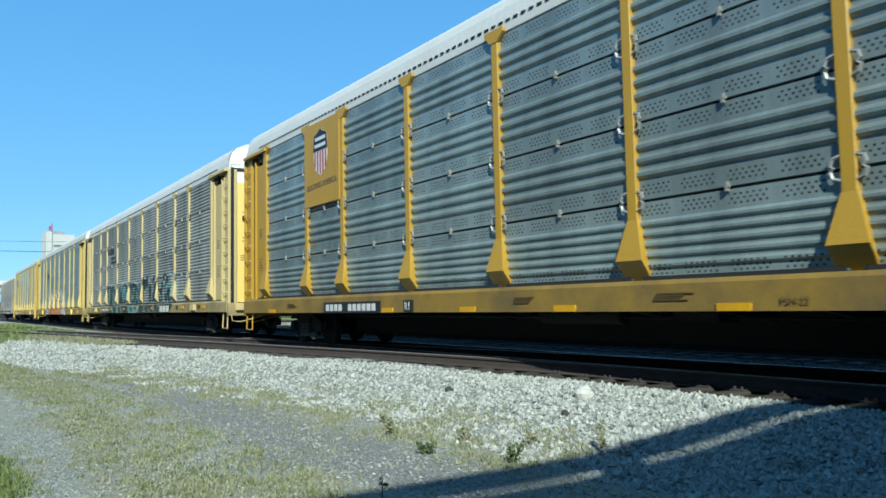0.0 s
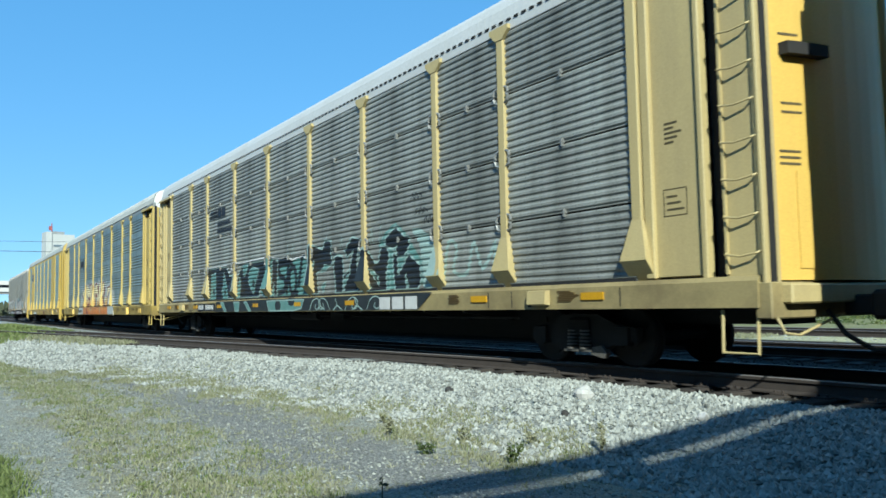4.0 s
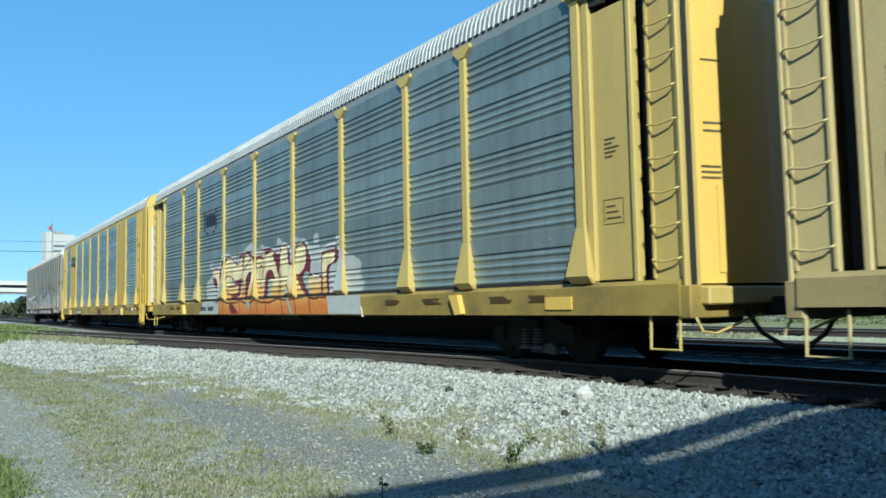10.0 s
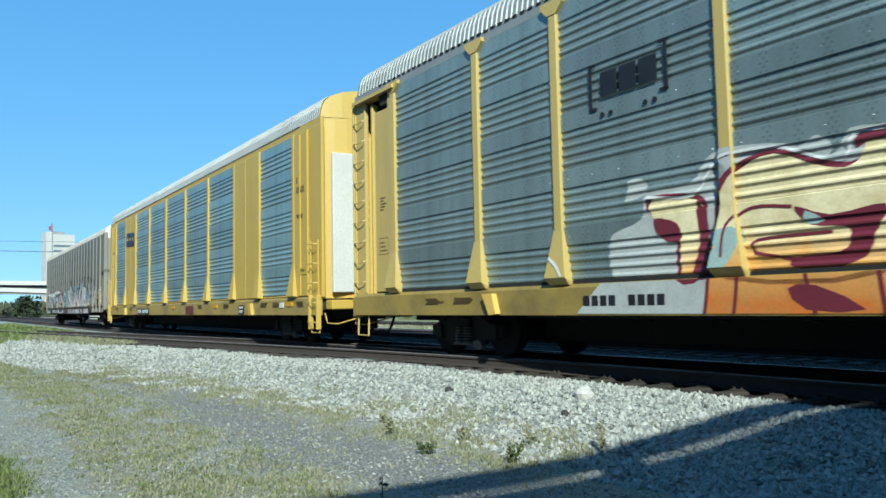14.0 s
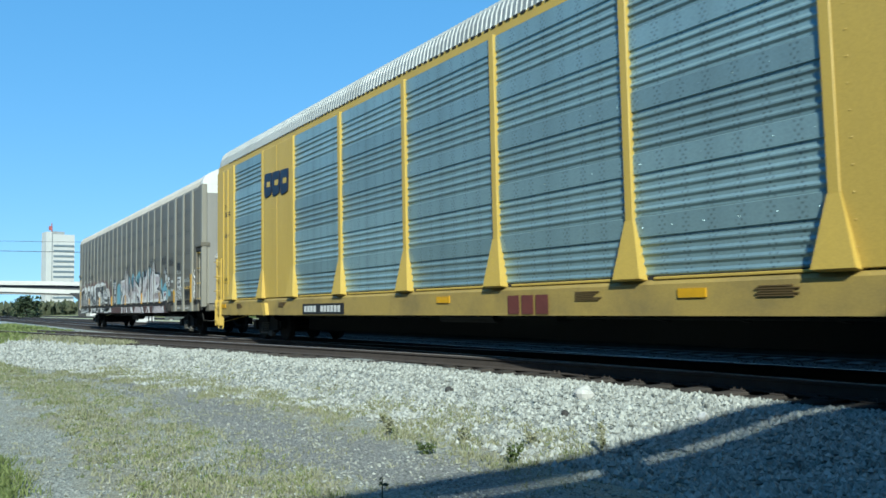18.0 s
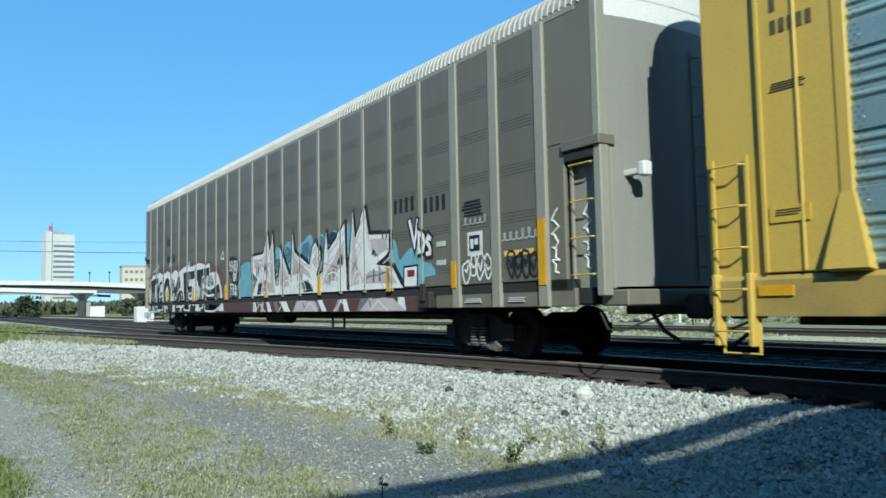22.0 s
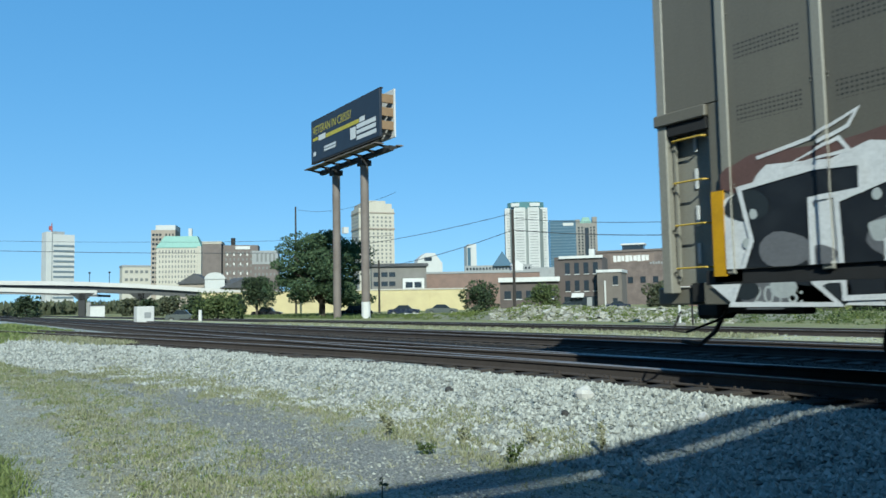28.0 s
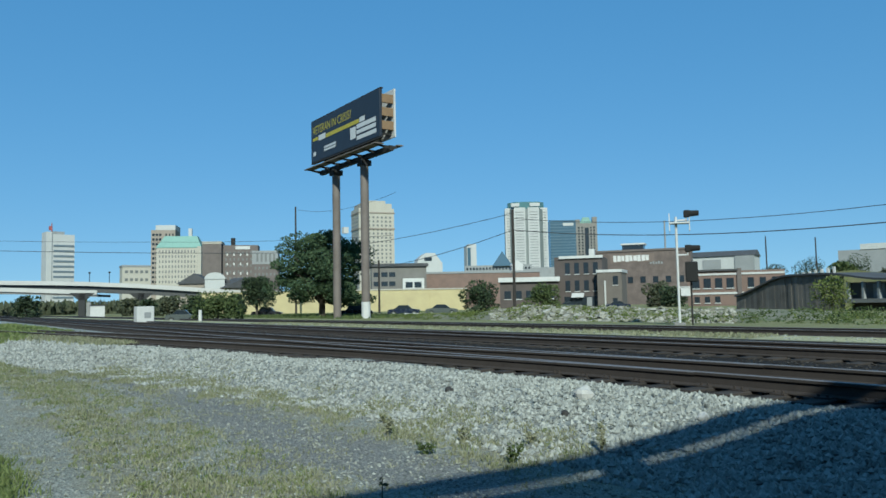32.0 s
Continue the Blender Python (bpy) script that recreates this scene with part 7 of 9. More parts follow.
        painted("graffiti_gap_edge", car, SIDE_U, outline(p, .03), PALE_MINT, 4.5)
        cx, cz = sum(q[0] for q in p) / len(p), sum(q[1] for q in p) / len(p)
        if len(p) > 5:
            painted("graffiti_fleck", car, SIDE_U, [blob(cx + .05, cz - .1, .09, .13, rnd, 7, .4)], DARK_SPRAY, 4.2)
    fades = [[(-6.9, 1.8), (-6.6, 1.9), (-6.62, 1.3), (-6.8, 1.3)], [(-2.2, 1.9), (-1.9, 1.95), (-2.05, 1.5), (-2.3, 1.6)], [(-4.5, 1.85), (-4.25, 1.88), (-4.2, 1.3), (-4.5, 1.4)], [(5.6, 1.35), (6.2, 1.5), (6.2, 1.28), (5.6, 1.26)], [(4.0, 1.8), (4.2, 2.0), (4.3, 1.5), (4.0, 1.35)]]
    for p in fades:
        painted("graffiti_fade", car, SIDE_U, [curved(p, 3)], DARK_SPRAY, 2.6)
    # outlined letters between the heavy ones
    thin = []
    for pts in ([(.04, 2.04), (-.5, 2.06), (-.64, 1.95), (-.58, 1.76), (-.3, 1.68), (-.2, 1.52), (-.3, 1.36), (-.67, 1.31)], [(-.68, 2.14), (.22, 2.07)], [(0, 2.06), (-.12, 1.3)], [(.9, 2.19), (.67, 1.46)],
                [(.3, 1.96), (.45, 1.85), (.51, 1.59), (.45, 1.35), (.3, 1.27), (.14, 1.38), (.07, 1.62), (.14, 1.87), (.3, 1.96)], [(.56, 1.3), (.56, 1.22)]):
        thin += stroke(curved(pts, 3, False), .15)
    painted("graffiti_outline_letter", car, SIDE_U, thin, BLACK_SPRAY, 2)
    # bright ridges over the letters, a row of faint peaks above them
    ridge = [(-7.0, 2.25), (-5.9, 2.26), (-5.0, 2.26), (-4.7, 2.0), (-4.3, 2.3), (-3.6, 2.25), (-2.8, 2.28), (-1.6, 2.3)]
    painted("graffiti_ridge", car, SIDE_U, stroke(ridge, .03) + stroke([(-1.1, 2.26), (-.6, 2.2), (-.2, 2.24), (.3, 2.12), (.95, 2.2), (1.3, 2.0)], .04), WHITE_SPRAY, 4)
    peaks = []
    for x, h in ((-5.7, .16), (-3.2, .3), (-2.7, .2), (-.05, .3), (.3, .26), (1.5, .2), (2.3, .3), (3.1, .22), (4.5, .25), (4.9, .3)):
        peaks += stroke([(x - .08, 2.2), (x, 2.26 + h), (x + .08, 2.2)], .03)
    painted("graffiti_peak", car, SIDE_U, peaks, PALE_MINT, 1)
    # the sill
    painted("graffiti_sill", car, SIDE_U, [[(-5.95, .84), (-5.85, 1.15), (6.9, 1.15), (6.4, .84)]], DARK_SPRAY, 0, "sill blacked over with spray paint")
    chips = [[(-4.0, .845), (-4.1, 1.11), (-3.6, 1.11), (-3.65, .845)], [(-1.2, .845), (-1.35, 1.1), (-.9, 1.11), (1.15, 1.11), (1.0, .9), (.5, .845)], [(-5.4, 1.11), (-5.0, .845), (-4.8, .845), (-5.1, 1.11)], [(-3.2, 1.11), (-2.8, .845), (-2.6, .845), (-2.95, 1.11)]]
    for p in chips:
        painted("graffiti_sill_chip", car, SIDE_U, [p], MINT, 1.4)
        painted("graffiti_sill_edge", car, SIDE_U, outline(p, .03), PALE_MINT, 2.4)
    painted("graffiti_sill_blot", car, SIDE_U, [blob(-.55, .98, .2, .16, rnd, 14, .05)], DARK_SPRAY, 2.0)
    painted("graffiti_sill_blot", car, SIDE_U, [blob(.35, 1.08, .22, .12, rnd, 14, .05)], DARK_SPRAY, 2.2)
    sw = []
    for x, d in ((1.5, 1), (2.6, -1), (3.4, 1), (4.4, 1)):
        sw += stroke(curved([(x, .86), (x + .15 * d, 1.05), (x + .4 * d, 1.12), (x + .6 * d, 1.02), (x + .5 * d, .88), (x + .32 * d, .9), (x + .36 * d, 1.0)], 4, False), .024)
    for x in (2.05, 2.95, 3.9):
        sw += stroke([(x - .05, 1.1), (x + .05, .95), (x + .3, .85)], .03) + stroke([(x + .05, .95), (x - .15, .85)], .03)
    painted("graffiti_sill_swirl", car, SIDE_U, sw, PALE_MINT, 2.4)
    for k in range(9):
        painted("faint_smudge", car, SIDE_U, [blob(-11.2 + .22 * k, 1.7 + .2 * math.sin(k * 2.1), .16, .22, rnd, 9, .3)], FAINT, 1 + 1.2 * (k % 3), kind="stuff")
    painted("faint_tag", car, SIDE_U, stroke(curved([(7.2, 1.4), (7.35, 2.0), (7.6, 1.9), (7.5, 1.5), (7.9, 1.45), (8.1, 1.95), (8.35, 1.5), (8.7, 1.9), (8.6, 1.35)], 4, False), .07), PALE_MINT, 1)


graffiti_tan(wagon_n)
for x, z in ((6.3, 2.9), (6.45, 2.62), (6.75, 2.42)):
    painted("marker_tag", wagon_n, SIDE_U, stroke(curved([(x - .2, z), (x - .12, z + .12), (x - .05, z), (x, z + .13), (x + .08, z), (x + .12, z + .1), (x + .22, z + .02)], 3, False), .022), BLACK_SPRAY, 3)


def graffiti_flame(car):
    """Swollen yellow and orange letters with maroon sides on a silver halo."""
    rnd = random.Random(5)

    def shape(name, pts, mat, layer, label="", n=3):
        painted(name, car, SIDE_A, [curved(pts, n)], mat, layer, label)

    def line(pts, w, mat, layer, name="graffiti_outline"):
        painted(name, car, SIDE_A, stroke(curved(pts, 4, False), w), mat, layer)
    left = [(-5.7, 1.19), (-6.0, 1.22), (-6.08, 1.5), (-6.0, 1.8), (-5.5, 1.95), (-5.42, 2.28), (-4.75, 2.3), (-4.5, 2.55), (-4.2, 2.64), (-3.5, 2.56), (-3.0, 2.35), (-2.8, 2.58), (-2.4, 2.56), (-2.0, 2.72), (-1.5, 2.78), (-1.2, 2.58), (-.7, 2.6), (-.2, 2.56)]
    right = [(.3, 2.55), (.85, 2.62), (1.3, 2.4), (1.5, 2.5), (2.06, 2.62), (2.4, 2.42), (2.9, 2.38), (3.1, 2.32), (3.75, 2.4), (4.1, 2.3), (4.35, 2.1), (4.75, 2.0), (5.1, 1.85), (5.05, 1.6), (5.2, 1.4), (5.0, 1.2), (4.3, 1.19)]
    painted("graffiti_halo", car, SIDE_A, [curved(left + right, 3)], SILVER_SPRAY, 0, "silver sprayed halo round the graffiti", kind="stuff")
    painted("graffiti_sill_grey", car, SIDE_A, [[(-6.7, .73), (-6.2, 1.165), (-4.5, 1.165), (-4.55, .73)]], SILVER_SPRAY, 0)
    painted("graffiti_sill_grey", car, SIDE_A, [[(3.5, .73), (3.4, 1.165), (5.15, 1.165), (5.2, .73)]], SILVER_SPRAY, 0)
    painted("graffiti_sill", car, SIDE_A, [[(-4.55, .72), (-4.48, 1.168), (3.5, 1.168), (3.6, .72)]], FLAME, 1, "sill sprayed bright orange")
    for k in range(9):
        cx = -5.6 + k * 1.2
        shape("graffiti_mist", [(cx + .2 * math.cos(a) * rnd.uniform(.6, 1.4), 2.62 - .06 * abs(k - 5) + .12 * math.sin(a) * rnd.uniform(.6, 1.5)) for a in (0, 1, 2, 3, 4, 5.2)], SILVER_SPRAY, 0)
    letters = [[(-5.32, 2.18), (-4.65, 2.1), (-4.55, 1.8), (-4.6, 1.25), (-4.9, 1.22), (-4.93, 1.84), (-5.3, 1.94)],
               [(-4.34, 1.78), (-4.3, 2.13), (-4.04, 2.38), (-3.62, 2.47), (-3.2, 2.29), (-2.87, 2.2), (-2.7, 2.3), (-2.64, 2.46), (-2.44, 2.46), (-2.45, 2.07), (-2.5, 1.2), (-4.2, 1.19)],
               [(-2.43, 1.19), (-2.4, 2.0), (-2.27, 2.41), (-2.0, 2.48), (-1.78, 2.4), (-1.44, 2.3), (-1.28, 1.95), (-1.28, 1.19)],
               [(-1.26, 1.19), (-1.24, 1.92), (-1.26, 2.28), (-.86, 2.32), (-.7, 2.48), (-.11, 2.46), (.25, 2.3), (.42, 2.1), (.42, 1.19)],
               [(.44, 1.19), (.44, 1.7), (.5, 2.38), (.84, 2.5), (1.05, 2.4), (1.25, 2.08), (1.45, 2.0), (1.57, 2.41), (2.0, 2.46), (2.16, 2.38), (2.14, 1.95), (1.8, 1.75), (1.56, 1.72), (1.95, 1.3), (2.0, 1.19)],
               [(2.33, 1.64), (2.75, 1.66), (3.04, 1.6), (3.06, 1.19), (2.5, 1.19), (2.29, 1.44)],
               [(3.17, 2.14), (3.77, 2.17), (3.8, 1.95), (3.44, 1.88), (3.36, 1.69), (3.35, 1.45), (3.44, 1.19), (3.12, 1.19), (3.07, 1.38), (3.12, 1.96)]]
    for p in letters:
        shape("graffiti_rim", grown(p, .05), MAROON, 1)
        shape("graffiti_letter", p, FLAME, 2, "yellow to orange sprayed letter forms")
    sides = [[(-5.28, 1.94), (-4.93, 1.84), (-4.91, 1.62), (-5.21, 1.7)], [(-4.65, 2.08), (-4.5, 1.88), (-4.48, 1.6), (-4.44, 1.2), (-4.74, 1.2), (-4.62, 1.6)],
             [(-3.42, 1.88), (-3.03, 1.75), (-2.49, 1.8), (-2.6, 1.55), (-2.7, 1.32), (-3.05, 1.21), (-3.45, 1.24), (-3.45, 1.34), (-2.96, 1.37), (-2.85, 1.5), (-2.9, 1.62), (-3.26, 1.67)],
             [(-2.75, 2.38), (-2.72, 2.5), (-2.43, 2.49), (-2.43, 2.42), (-2.64, 2.42)], [(-2.05, 2.53), (-1.86, 2.6), (-1.64, 2.48), (-1.48, 2.3), (-1.54, 2.25), (-1.71, 2.37), (-1.8, 2.27), (-1.88, 2.46)],
             [(-2.27, 1.3), (-2.2, 1.69), (-2.0, 1.9), (-1.73, 1.97), (-1.52, 1.86), (-1.5, 1.68), (-1.6, 1.53), (-1.78, 1.3), (-1.82, 1.2), (-2.12, 1.19)],
             [(-1.5, 2.37), (-1.1, 2.38), (-.82, 2.34), (-.69, 2.2), (-.83, 2.27), (-1.1, 2.3), (-1.46, 2.3)], [(-.67, 2.3), (-.64, 2.44), (-.13, 2.54), (-.12, 2.45), (-.56, 2.36)],
             [(-.69, 1.19), (-.66, 1.5), (-.54, 1.8), (-.37, 1.92), (-.1, 1.94), (.1, 1.8), (.1, 1.68), (-.2, 1.72), (-.38, 1.6), (-.42, 1.19)],
             [(-.04, 2.34), (.34, 2.4), (.5, 2.09), (.42, 1.78), (.18, 2.07)], [(.98, 2.42), (1.12, 2.36), (1.3, 2.06), (1.12, 1.98), (1.02, 2.12)],
             [(.82, 1.33), (.93, 1.58), (1.06, 1.66), (1.22, 1.55), (1.5, 1.2), (1.25, 1.2), (1.1, 1.4), (.98, 1.2), (.84, 1.2)],
             [(2.16, 2.43), (2.38, 2.19), (2.47, 2.0), (2.46, 1.74), (2.23, 1.8), (1.97, 1.6), (2.53, 1.22), (2.3, 1.2), (1.94, 1.34), (1.56, 1.68), (1.79, 1.73), (2.14, 1.95)],
             [(3.78, 2.27), (3.96, 2.2), (3.95, 1.94), (3.64, 1.88), (3.48, 1.68), (3.5, 1.24), (3.42, 1.2), (3.35, 1.45), (3.35, 1.71), (3.46, 1.88), (3.78, 1.95)], [(3.04, 1.62), (3.12, 1.7), (3.14, 1.2), (3.05, 1.2)]]
    for p in sides:
        shape("graffiti_side", p, MAROON, 3, "maroon sprayed sides of the letters")
    lights = [[(-4.48, 1.67), (-4.12, 1.73), (-4.02, 1.6), (-4.14, 1.34), (-4.32, 1.2), (-4.5, 1.36), (-4.33, 1.51)], [(-1.69, 1.7), (-1.56, 1.7), (-1.6, 1.53), (-1.75, 1.47), (-1.84, 1.3), (-1.78, 1.2), (-2.0, 1.2), (-1.86, 1.42)],
              [(-.4, 1.2), (-.38, 1.5), (-.28, 1.66), (-.08, 1.66), (-.1, 1.5), (-.22, 1.45), (-.15, 1.2)], [(-1.98, 1.1), (-1.68, 1.12), (-1.66, .86), (-1.82, 1.0)], [(1.1, 1.48), (1.2, 1.5), (1.48, 1.2), (1.2, 1.2)], [(2.0, 1.6), (2.3, 1.75), (2.3, 1.5), (2.5, 1.26), (2.4, 1.24)], [(1.1, 1.14), (1.2, 1.16), (1.5, .78), (1.35, .8)], [(-3.3, 1.82), (-3.1, 1.7), (-3.3, 1.68)]]
    for p in lights:
        shape("graffiti_highlight", p, PALE_MINT, 4, n=2)
    for p in ([(-2.43, 2.47), (-2.43, 2.06), (-2.4, 1.52), (-2.47, 1.19)], [(-.95, 2.18), (-.98, 2.01), (-.95, 1.65), (-.9, 1.47), (-.61, 1.59)], [(-.96, 2.06), (-.87, 2.1), (-.78, 2.01), (-.82, 1.81), (-.72, 1.8), (-.69, 2.14)],
              [(-3.45, 1.88), (-3.9, 1.92), (-4.2, 1.75), (-4.25, 1.4)], [(-3.9, 1.42), (-3.86, 1.56), (-3.04, 1.58)], [(-3.9, 1.42), (-3.42, 1.32)], [(-2.39, 2.08), (-2.2, 2.12), (-1.95, 2.24), (-1.78, 2.32)], [(.5, 2.38), (.46, 1.9), (.5, 1.75), (.6, 1.8), (.6, 2.0)],
              [(1.45, 2.0), (1.5, 2.2), (1.56, 2.42), (2.0, 2.48), (2.16, 2.4)], [(3.1, 2.0), (3.16, 2.16), (3.77, 2.2)], [(-4.3, 2.14), (-4.05, 2.42), (-3.62, 2.5), (-3.2, 2.32)]):
        line(p, .035, MAROON, 5)
    for x, dx in ((-4.48, -.07), (-4.1, -.06), (-3.3, .1), (-2.56, .05), (-1.6, -.02), (-1.14, .13), (-.43, .08), (.7, .15), (1.6, .12), (2.5, .1)):
        line([(x, 1.16), (x + dx * .4, .95), (x + dx, .74)], .045, MAROON, 3)
    line([(-5.4, 2.22), (-4.7, 2.16), (-4.45, 2.42), (-4.2, 2.56), (-3.6, 2.54), (-3.1, 2.34), (-2.85, 2.3), (-2.76, 2.52), (-2.42, 2.53), (-1.95, 2.62), (-1.5, 2.42), (-.85, 2.42), (-.7, 2.55), (-.1, 2.52), (.3, 2.36), (.5, 2.46), (.85, 2.57), (1.1, 2.45), (1.4, 2.1)], .035, WHITE_SPRAY, 5, "graffiti_edge")
    line([(1.45, 2.4), (1.98, 2.54), (2.2, 2.48), (2.44, 2.2), (2.54, 2.0), (2.52, 1.72), (3.02, 1.7), (3.06, 2.24), (3.76, 2.34), (4.02, 2.24)], .035, WHITE_SPRAY, 5, "graffiti_edge")
    shape("graffiti_shade", [(-3.5, 1.02), (-3.2, 1.05), (-2.7, .8), (-3.3, .8)], MAROON, 2, n=2)
    line([(-7.15, 1.55), (-6.98, 1.42), (-6.85, 1.22)], .05, WHITE_SPRAY, 3, "spray_mark")


graffiti_flame(wagon_a)


def graffiti_brown(car):
    """White and lilac spiked letters with blue clouds, and black and white letters towards the rear."""
    rnd = random.Random(3)
    blue = [[(1.67, 1.67), (1.66, 2.42), (1.85, 2.5), (2.01, 2.4), (2.23, 2.03), (2.01, 1.74)], [(2.3, 2.1), (2.33, 2.51), (2.6, 2.6), (2.78, 2.46), (2.74, 1.9), (2.57, 1.85)], [(3.05, 2.25), (3.3, 2.45), (3.58, 2.53), (3.8, 2.64), (4.02, 2.63), (4.12, 2.34), (3.84, 1.98), (3.24, 2.1)],
            [(4.4, 2.4), (4.46, 2.55), (4.61, 2.62), (4.75, 2.5), (4.67, 2.04), (4.57, 1.9)], [(5.0, 2.3), (5.15, 2.6), (5.4, 2.62), (5.45, 2.4), (5.1, 2.1)], [(5.85, 2.3), (5.9, 2.7), (6.1, 2.6), (6.2, 1.4), (5.95, 1.3)],
            [(7.88, 1.9), (7.91, 2.2), (8.06, 2.14), (8.16, 1.8), (8.3, 1.85), (8.55, 1.98), (8.87, 2.0), (9.04, 1.72), (9.3, 1.67), (9.46, 1.46), (9.1, 1.43), (8.95, 1.27), (8.1, 1.27)],
            [(-1.2, 1.27), (-1.28, 1.7), (-1.15, 2.1), (-.9, 2.22), (-.5, 2.26), (-.2, 2.15), (-.12, 1.7), (-.15, 1.27)]]
    blue = [curved(p, 2) for p in blue]
    painted("graffiti_cloud", car, SIDE_C, blue, SKY_BLUE, 0, "light blue sprayed clouds", singly=True)
    painted("graffiti_swirl", car, SIDE_C, [blob(x, z, .24, .22, rnd) for x, z in ((1.87, 2.0), (2.55, 2.28), (3.72, 2.3), (4.58, 2.32), (5.2, 2.4), (.02, 1.8))], DEEP_BLUE, 1, singly=True)
    rings = []
    for x, z in ((1.87, 2.0), (2.55, 2.28), (3.72, 2.3), (4.58, 2.32), (.02, 1.8)):
        for r in (.07, .13, .19):
            rings += stroke([(x + r * math.cos(k * .785), z + r * math.sin(k * .785)) for k in range(9)], .025)
    painted("graffiti_swirl_line", car, SIDE_C, rings, SKY_BLUE, 2)
    spikes = [(-.06, 1.26), (.1, 1.5), (.35, 1.72), (-.1, 1.95), (-.1, 2.4), (.78, 2.43), (1.0, 2.62), (1.15, 2.98), (1.29, 2.48), (1.42, 2.7), (1.52, 2.98), (1.64, 2.22), (1.68, 1.68), (1.92, 1.76), (2.02, 2.1), (2.11, 2.55), (2.3, 2.2), (2.63, 1.8), (2.74, 1.76), (2.8, 2.3), (2.87, 2.9), (3.01, 2.33), (3.9, 1.96), (4.09, 2.36), (4.32, 2.51),
              (4.58, 2.2), (4.57, 1.99), (4.42, 1.68), (4.66, 1.75), (4.79, 2.46), (4.89, 2.7), (4.98, 2.23), (5.45, 2.5), (5.86, 2.8), (5.88, 2.1), (5.92, 1.5), (6.08, 2.18), (6.23, 3.02), (6.34, 2.4), (6.6, 2.72), (6.8, 3.02), (6.97, 2.42), (7.87, 2.36), (7.87, 1.97), (7.3, 1.77), (7.93, 1.71), (8.26, 1.35), (8.4, 1.26)]
    painted("graffiti_shadow", car, SIDE_C, [[(x + .06, z + .05) for x, z in spikes]], BLACK_SPRAY, 3)
    painted("graffiti_letter", car, SIDE_C, [spikes], WHITE_SPRAY, 4, "white and lilac sprayed letter forms with tall spikes", singly=True)
    inner = [[(.1, 2.05), (.1, 2.3), (.7, 2.28), (.85, 2.2), (.6, 1.95)], [(1.3, 2.25), (1.45, 2.6), (1.55, 2.1), (1.6, 1.5), (1.35, 1.6)], [(.45, 1.35), (.6, 1.75), (1.0, 1.7), (1.6, 1.5), (1.7, 1.3)], [(2.0, 1.5), (2.1, 2.25), (2.35, 1.95), (2.7, 1.6), (2.5, 1.4)],
             [(2.85, 1.7), (2.88, 2.4), (3.05, 2.15), (3.85, 1.8), (4.05, 1.6), (3.4, 1.75)], [(3.3, 1.35), (3.5, 1.6), (4.0, 1.5), (4.2, 1.35)], [(4.1, 1.95), (4.3, 2.3), (4.45, 2.1), (4.35, 1.75)], [(4.6, 1.4), (4.85, 1.7), (5.8, 2.4), (5.8, 1.85), (5.2, 1.5)],
             [(6.1, 1.35), (6.22, 2.6), (6.35, 2.2), (6.5, 1.4)], [(7.0, 2.15), (7.05, 2.3), (7.75, 2.25), (7.75, 2.05), (7.2, 1.9)], [(6.6, 1.4), (7.0, 1.65), (7.8, 1.6), (8.1, 1.35)], [(6.5, .82), (6.9, 1.07), (7.9, 1.07), (8.4, .82)], [(2.8, .82), (3.3, 1.07), (4.2, 1.06), (4.4, .82)]]
    painted("graffiti_fill", car, SIDE_C, inner, LILAC, 5, singly=True)
    # the letters run on over the sill as slanted patches
    for i in range(15):
        x = -.05 + i * .58
        w, lean = rnd.uniform(.2, .5), rnd.uniform(-.35, .35)
        p = [(x, .82), (x + w, .82), (x + w + lean, 1.08), (x + lean + rnd.uniform(-.05, .1), 1.08)]
        painted("graffiti_sill_patch", car, SIDE_C, [p], (WHITE_SPRAY, LILAC, WHITE_SPRAY, GREY_SPRAY)[i % 4], 3 + .5 * (i % 3))
        if i % 3 == 0:
            painted("graffiti_sill_slit", car, SIDE_C, [[(x + w * .4, .86), (x + w * .55, .86), (x + w * .55 + lean * .8, 1.04), (x + w * .4 + lean * .8, 1.04)]], GREY_SPRAY, 5)
    for i in range(5):
        x = .5 + i * 1.7
        painted("graffiti_sill_line", car, SIDE_C, stroke([(x - .35, .82), (x, 1.04), (x + .4, .82)], .03), WHITE_SPRAY, 5.4)
    rays = []
    for k, (x, z) in enumerate(((1.1, 1.9), (6.3, 1.8), (3.3, 1.9), (4.9, 1.9), (2.2, 1.5), (7.4, 1.55), (.5, 1.5))):
        for j in range(4):
            rays += stroke([(x, z), (x + .55 * math.cos(j * 1.5 + k), z + .4 * math.sin(j * 1.5 + k)), (x + .7 * math.cos(j * 1.5 + k + .4), z + .5 * math.sin(j * 1.5 + k + .4))], .03)
    painted("graffiti_ray", car, SIDE_C, rays, LILAC, 5)
    painted("graffiti_outline", car, SIDE_C, stroke(spikes[3:], .05), BLACK_SPRAY, 7)
    for k, (drop, mat) in enumerate(((.2, LILAC), (.44, LILAC))):
        echo = [(x + .02 * k, max(1.27 + .03 * k, 1.2 + (z - 1.2) * (1 - drop * .55) - drop * .1)) for x, z in spikes[3:-3]]
        painted("graffiti_echo", car, SIDE_C, stroke(echo, .022 if k % 2 else .03), mat, 6 + .2 * k)
    star = [(1.02 + (.52 if k % 2 == 0 else .17) * math.sin(k * .6283), 2.02 + (.5 if k % 2 == 0 else .17) * math.cos(k * .6283)) for k in range(10)]
    painted("graffiti_star", car, SIDE_C, [star], LILAC, 7.5, "lilac sprayed star with a white edge")
